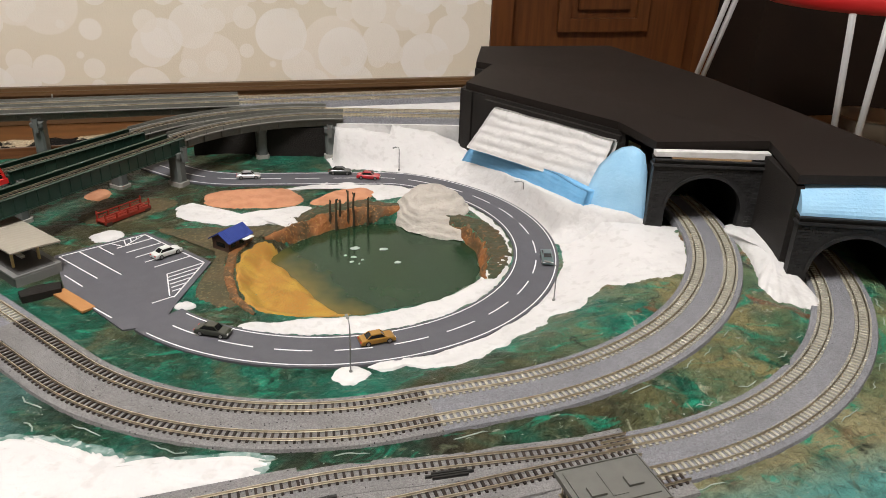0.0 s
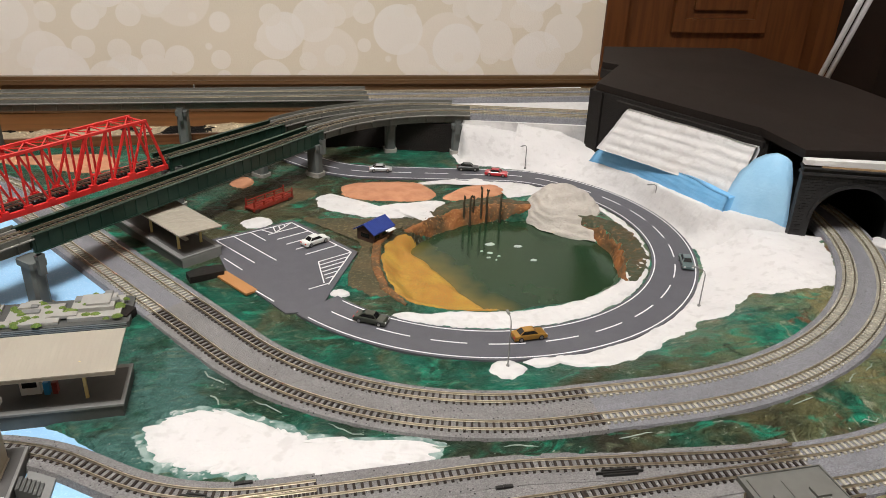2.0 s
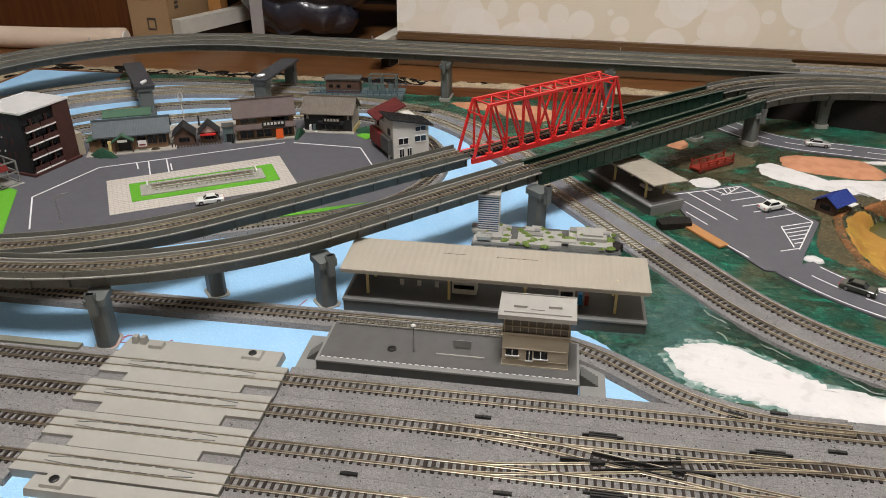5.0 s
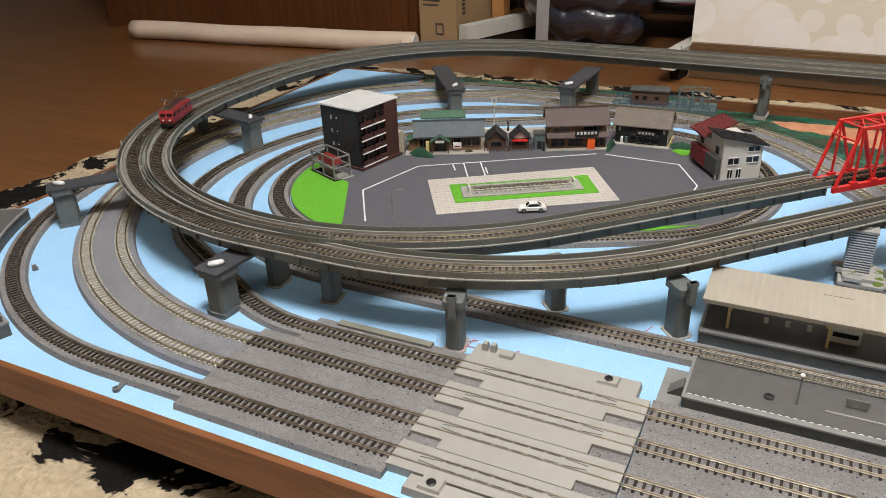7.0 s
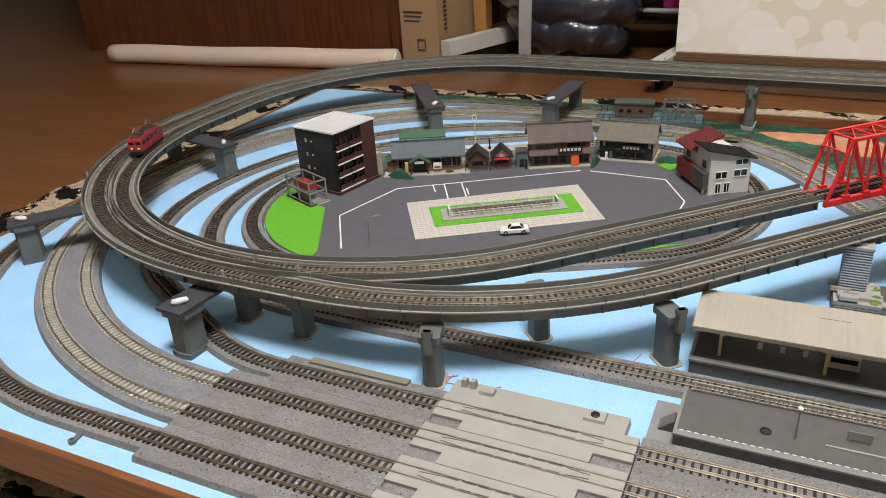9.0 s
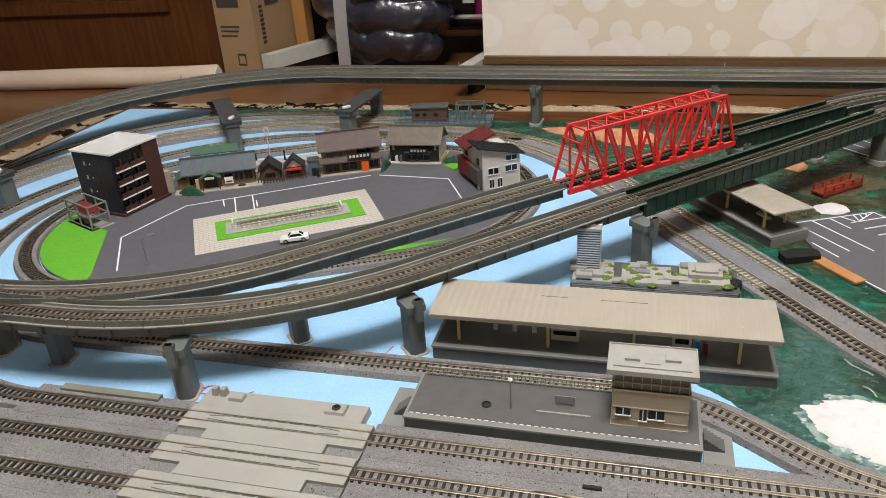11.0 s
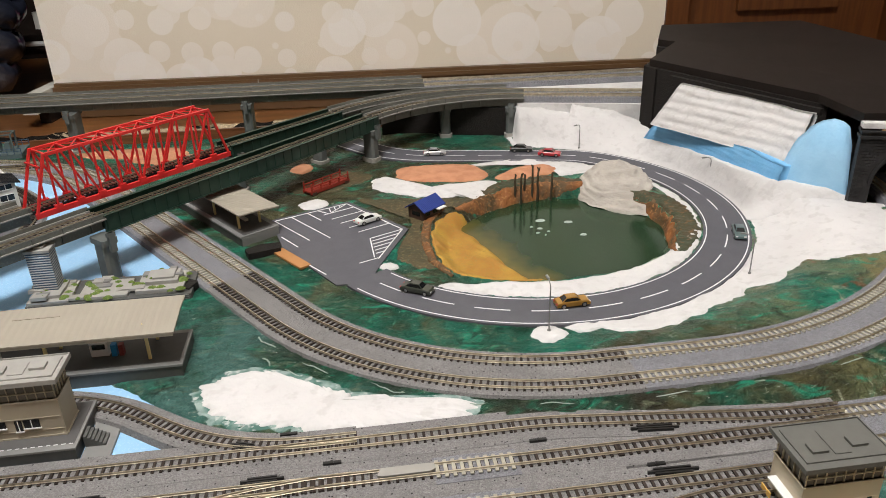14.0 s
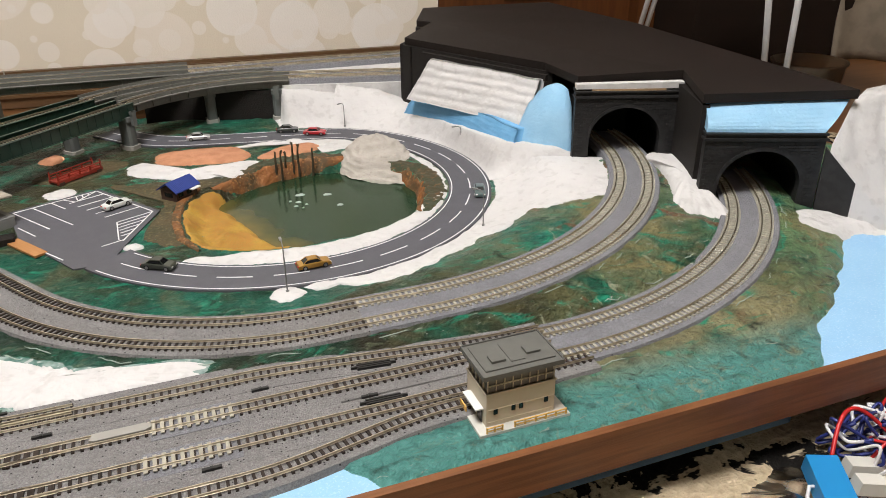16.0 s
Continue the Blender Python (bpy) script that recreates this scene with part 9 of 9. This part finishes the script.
part("roof", Solid().box(-L / 2 + 0.006, -0.0078, 0.0216, L / 2 - 0.006, 0.0078, 0.0230, taper=0.001), M_REDWALL, lc)
for k, x in enumerate((-0.019, 0.019)):
    pn = part("pantograph", Solid().box(x - 0.008, -0.0050, 0.0231, x + 0.008, 0.0050, 0.0240), M_METAL, lc, "raised metal pantograph")
    for y in (-0.004, 0.004):
        part("pantograph_arm", Solid().tube([(x - 0.007, y, 0.0240), (x + 0.005, y * 0.8, 0.0290), (x - 0.002, y * 0.6, 0.0345)], 0.0004, 5), M_METAL, pn)
    part("contact_bar", Solid().box(x - 0.003, -0.0085, 0.0345, x - 0.0015, 0.0085, 0.0352).box(x - 0.0005, -0.0085, 0.0345, x + 0.001, 0.0085, 0.0352), M_METAL, pn)
for x in (-0.004, 0.004):
    part("roof_gear", Solid().box(x - 0.003, -0.004, 0.0231, x + 0.003, 0.004, 0.0260), M_METAL, lc)
for s in (-1, 1):
    for x in (-0.026, -0.013, 0.0, 0.013, 0.026):
        part("side_window", Solid().box(x - 0.0035, s * 0.0094 - 0.0002, 0.0150, x + 0.0035, s * 0.0094 + 0.0002, 0.0185), M_GLASS, lc)
    for y in (-0.0045, 0.0045):
        part("cab_window", Solid().box(s * (L / 2 - 0.0014) - 0.0006, y - 0.0032, 0.0140, s * (L / 2 - 0.0014) + 0.0006, y + 0.0032, 0.0185), M_GLASS, lc)
        part("head_lamp", Solid().box(s * L / 2 - 0.0006, y - 0.0014, 0.0098, s * L / 2 + 0.0006, y + 0.0014, 0.0115), M_WHITE, lc)
for x in (-0.019, 0.019):
    bg = part("bogie", Solid().box(x - 0.012, -0.0068, 0.0008, x + 0.012, 0.0068, 0.0036), M_DARK, lc)
    for dx in (-0.007, 0.007):
        part("wheelset", Solid().lathe([(0.0028, -0.0056), (0.0028, 0.0056)], sides=14), M_METAL, bg, at=Matrix.Translation((x + dx, 0, 0.0029)) @ Matrix.Rotation(math.pi / 2, 4, "X"))

# catenary stubs on the viaduct joints
for pts, spots in ((OUT, (0.62, 1.05, 1.55, 2.20, 2.56, 2.99)), (INN, (2.52, 2.815))):
    for s in spots:
        x, y, h = stations(pts, 1.0, s)[0]
        r = root("joint_stub", pose(x - 0.0150 * math.sin(h) * -1, y + 0.0150 * math.cos(h) * -1, 0.0622 + UP, 0, 0, math.degrees(h)), "small pale joint stub on the viaduct parapet", "joint stub", "viaduct joint stubs")
        part("stub", Solid().box(-0.0008, -0.0008, -0.0005, 0.0008, 0.0008, 0.0055), M_PLATE, r)

# ---- things in the room ----
roll = root("foam_roll", pose(-2.30, 1.655, FLOOR, 0, 0, 4.5), "long cream foam roll lying on the floor", "foam roll")
part("roll", Solid().tube([(x, 0.004 * math.sin(9 * x), 0.027 + 0.0015 * math.sin(14 * x)) for x in np.linspace(0, 0.93, 30)], 0.0265, 20), M_ROLL, roll, smooth=True)
part("end", Solid().tube([(0.931, 0.003, 0.027), (0.935, 0.003, 0.027)], 0.020, 18), M_WHITE, roll)

ct = root("carton", pose(-1.385, 1.79, FLOOR, 0, 0, -7), "tall brown cardboard carton with dark print", "carton")
part("box", Solid().box(0, 0, 0, 0.115, 0.24, 0.62), M_CARTON, ct)
for x0, z0, x1, z1 in ((0.012, 0.185, 0.078, 0.215), (0.012, 0.135, 0.070, 0.14), (0.012, 0.125, 0.066, 0.129), (0.012, 0.113, 0.060, 0.117), (0.050, 0.065, 0.075, 0.070), (0.050, 0.045, 0.053, 0.065), (0.072, 0.045, 0.075, 0.065), (0.050, 0.040, 0.075, 0.044), (0.012, 0.24, 0.08, 0.26)):
    part("print", Solid().box(x0, -0.0012, z0, x1, -0.0002, z1), M_PRINT, ct)
for i in range(9):
    part("side_print", Solid().box(0.1152, 0.03, 0.09 + i * 0.011, 0.1162, 0.045, 0.097 + i * 0.011), M_PRINT, ct)
part("side_label", Solid().box(0.1152, 0.06, 0.18, 0.1162, 0.12, 0.24), M_PRINT, ct)
ps = root("wood_post", pose(-1.235, 1.93, FLOOR, 0, 0, 0), "honey-coloured wooden post of the closet frame", "post", kind="structure")
part("post", Solid().box(0, 0, 0, 0.035, 0.045, 2.05), M_POST, ps)
part("catch", Solid().box(-0.008, -0.004, 0.20, 0.010, -0.0002, 0.22), M_DARK, ps)
for x, y, h, n in ((-1.262, 1.772, -22, 0.36), (-0.712, 1.618, -10, 0.26)):
    r = root("white_beam", pose(x, y, FLOOR + 0.036, 0, 0, h), "white painted wooden beam end on the floor", "beam", "white beams")
    part("beam", Solid().box(0, 0, -0.004, 0.030, n, 0.034), M_OFFWHITE, r)
    part("block", Solid().box(0.004, 0.05, -0.036, 0.026, n, -0.0045), M_SHADE_WOOD, r)

# quilted bag: bulging panels sewn round a body
bg = root("puffer_bag", pose(-0.965, 1.92, FLOOR + 0.03, 0, 0, -5) @ Matrix.Diagonal((1.12, 1.1, 1, 1)), "glossy dark navy quilted bag with a grey strap", "bag")
v, f = [], []
nu, nv = 120, 84
for j in range(nv + 1):
    t = j / nv
    for i in range(nu):
        a = 2 * math.pi * i / nu
        belly = 0.42 + 0.58 * math.sin(math.pi * min(1, 0.10 + t * 0.72)) ** 0.8
        row = 5.4 * t + 0.30 * math.sin(a + 0.9) + 0.12 * math.sin(3 * a)
        fold = abs(math.sin(math.pi * row))
        crease = noise.noise((11 * math.cos(a), 11 * math.sin(a), 2.2 * row))
        quilt = 0.93 + 0.20 * fold ** 0.55 + 0.10 * noise.noise((2.5 * math.cos(a), 2.5 * math.sin(a), 4 * t)) + 0.055 * crease * (1.2 - fold)
        v.append((0.165 * belly * quilt * math.cos(a), 0.10 * belly * quilt * math.sin(a), 0.40 * t + 0.02 * noise.noise((2 * math.cos(a), 2 * math.sin(a), 2))))
f = [(j * nu + i, j * nu + (i + 1) % nu, (j + 1) * nu + (i + 1) % nu, (j + 1) * nu + i) for j in range(nv) for i in range(nu)] + [tuple(range(nu))[::-1], tuple(range(nv * nu, (nv + 1) * nu))]
put("body", mesh("body", v, f, M_JACKET, True), bg)
part("strap", Solid().add([(x, -0.136 - 0.012 * math.sin(3 * z / 0.3), z) for z in np.linspace(0.0, 0.34, 12) for x in (-0.068 + 0.06 * z, -0.040 + 0.06 * z)] + [(x, -0.132 - 0.012 * math.sin(3 * z / 0.3), z) for z in np.linspace(0.0, 0.34, 12) for x in (-0.068 + 0.06 * z, -0.040 + 0.06 * z)],
                          [(2 * i, 2 * i + 1, 2 * i + 3, 2 * i + 2) for i in range(11)] + [(24 + 2 * i + 2, 24 + 2 * i + 3, 24 + 2 * i + 1, 24 + 2 * i) for i in range(11)]), M_STRAP, bg, "grey webbing strap", True)
rk = root("closet_rail", pose(-0.80, 2.12, FLOOR), "low closet shelf with small dark odds and ends", "shelf")
part("board", Solid().box(-0.10, -0.10, 0.085, 0.17, 0.12, 0.10), M_SHADE_WOOD, rk)
part("rail", Solid().tube([(-0.06, -0.12, 0.115), (0.17, -0.14, 0.115)], 0.006, 8), M_STEEL, rk)
part("clip", Solid().box(-0.06, -0.13, 0.10, -0.035, -0.118, 0.16), M_OFFWHITE, rk, "pale plastic clip")
part("clip", Solid().box(0.02, -0.13, 0.15, 0.05, -0.118, 0.19), M_OFFWHITE, rk, "pale plastic clip")
part("pouch", mound([(0.06 + 0.03 * math.cos(a), -0.06 + 0.03 * math.sin(a)) for a in np.arange(0, 6.2, 0.8)], 0.10, 0.12, 0.004, 30, 8, 1.5, n=5), material("magenta_cloth", (0.30, 0.01, 0.10), 0.8), rk, "magenta pouch", True)

stool = root("stool", pose(1.10, 1.02, FLOOR), "round red-topped stool on thin white metal legs", "stool")
part("seat", Solid().lathe([(0.155, 0.300), (0.165, 0.307), (0.168, 0.323), (0.160, 0.337), (0.10, 0.345)], (0.03, 0.04, 0), sides=40), M_RED, stool, "red padded seat", True)
for a, b in (((-0.050, -0.053, 0.0), (-0.1317, -0.0988, 0.305)), ((-0.061, -0.102, 0.0), (-0.1024, -0.139, 0.305)), ((-0.039, 0.405, 0.0), (-0.0864, 0.2405, 0.305)), ((-0.024, 0.402, 0.0), (-0.0714, 0.2365, 0.305))):
    part("leg", Solid().tube([a, b], 0.0055, 10), M_STEEL, stool, "white tubular leg", True)
tub = root("plastic_tub", pose(1.30, 1.12, FLOOR), "shallow frosted plastic tub on the floor", "tub")
part("tub", Solid().lathe([(0.060, 0.0), (0.062, 0.0), (0.072, 0.075), (0.076, 0.075), (0.076, 0.079), (0.069, 0.079), (0.059, 0.004)], sides=32), M_TUB, tub, "", True)
part("paper", Solid().box(-0.03, -0.02, 0.03, 0.035, 0.03, 0.055), M_OFFWHITE, tub)
v, f = [], []
for j in range(25):
    for i in range(31):
        s, t = i / 30, j / 24
        v.append((0.55 * s, 0.05 * math.sin(11 * s + 0.5 * math.sin(5 * t)) * (1 - 0.4 * t) + 0.02 * noise.noise((s * 6, t * 4, 1)), 0.62 * t))
f = [(j * 31 + i, j * 31 + i + 1, (j + 1) * 31 + i + 1, (j + 1) * 31 + i) for j in range(24) for i in range(30)]
cu = put("cloth", mesh("cloth", v, f, M_CLOTH, True), None, pose(1.63, 1.36, FLOOR, 0, 0, -25))
mod = cu.modifiers.new("thick", "SOLIDIFY")
mod.thickness = 0.006
tagged(cu, "grey-brown cloth hanging in folds to the floor", "curtain")

# control gear and wires on the rug by the table's corner
un = root("power_unit", pose(0.4202, 0.200, -0.059, 4, -3, -27), "bright blue plastic wiring box on the rug", "wiring box")
part("case", Solid().box(-0.0118, -0.0215, 0, 0.0118, 0.0205, 0.014, taper=0.001), M_UNIT_BLUE, un)
part("cable_tail", Solid().tube([(-0.011, -0.004, 0.007), (-0.015, -0.005, 0.008), (-0.017, -0.010, 0.003), (-0.014, -0.022, -0.004)], 0.0014, 8), M_WIRE_WHITE, un, "", True)
for x, y in ((0.4555, 0.205), (0.4475, 0.189)):
    c = root("connector_block", pose(x, y, FLOOR + 0.026, 0, 5, -20), "pale plastic connector block in the wires", "connector", "connector blocks")
    part("block", Solid().box(-0.012, -0.0065, 0, 0.014, 0.0065, 0.010, taper=0.001), M_OFFWHITE, c)
rr = random.Random(21)
for i in range(58):
    mat, kind, th = ((M_WIRE_WHITE, "white", 0.0013), (M_WIRE_BLUE, "dark blue", 0.0014), (M_WIRE_WHITE, "white", 0.0014), (M_WIRE_RED, "red", 0.0013), (M_WIRE_WHITE, "white", 0.0012), (M_WIRE_BLUE, "dark blue", 0.0013))[i % 6]
    x, y, z = 0.488 + rr.uniform(-0.025, 0.09), 0.215 + rr.uniform(-0.05, 0.03), FLOOR + 0.02
    pts = []
    for k in range(7):
        pts.append(Vector((x, y, max(FLOOR + 0.014, z))))
        x = max(0.458, x + rr.uniform(-0.03, 0.03))
        y = min(0.246, y + rr.uniform(-0.03, 0.03))
        z = FLOOR + 0.016 + rr.uniform(0, 0.034)
    fine = []
    for k in range(len(pts) - 1):
        p0, p1, p2, p3 = pts[max(k - 1, 0)], pts[k], pts[k + 1], pts[min(k + 2, len(pts) - 1)]
        for q in range(7):
            t = q / 7
            fine.append(0.5 * (2 * p1 + (p2 - p0) * t + (2 * p0 - 5 * p1 + 4 * p2 - p3) * t * t + (3 * p1 - p0 - 3 * p2 + p3) * t ** 3))
    s = Solid().tube(fine, th, 7)
    tagged(put("cable", s.mesh("cable", mat, True)), kind + " plastic cable tangled on the rug", "cable", "tangled cables")
s = Solid().tube([(0.438 + 0.062 * t, 0.216 + 0.018 * math.sin(3.14 * t), FLOOR + 0.034 + 0.024 * math.sin(3.14 * t)) for t in np.linspace(0, 1, 22)], 0.0016, 8)
tagged(put("cable", s.mesh("cable", M_WIRE_RED, True)), "thick red cable arching over the wires", "cable", "tangled cables")
bgm = mound([(0.345, 0.20), (0.37, 0.235), (0.41, 0.245), (0.46, 0.240), (0.50, 0.20), (0.47, 0.12), (0.40, 0.10), (0.35, 0.14)], FLOOR + 0.008, 0.018, 0.006, 60, 14, 1.6, 0.012, 4.0)
tagged(put("plastic_bag", bgm.mesh("plastic_bag", M_BAG, True)), "crumpled clear plastic bag under the wiring box", "plastic bag")
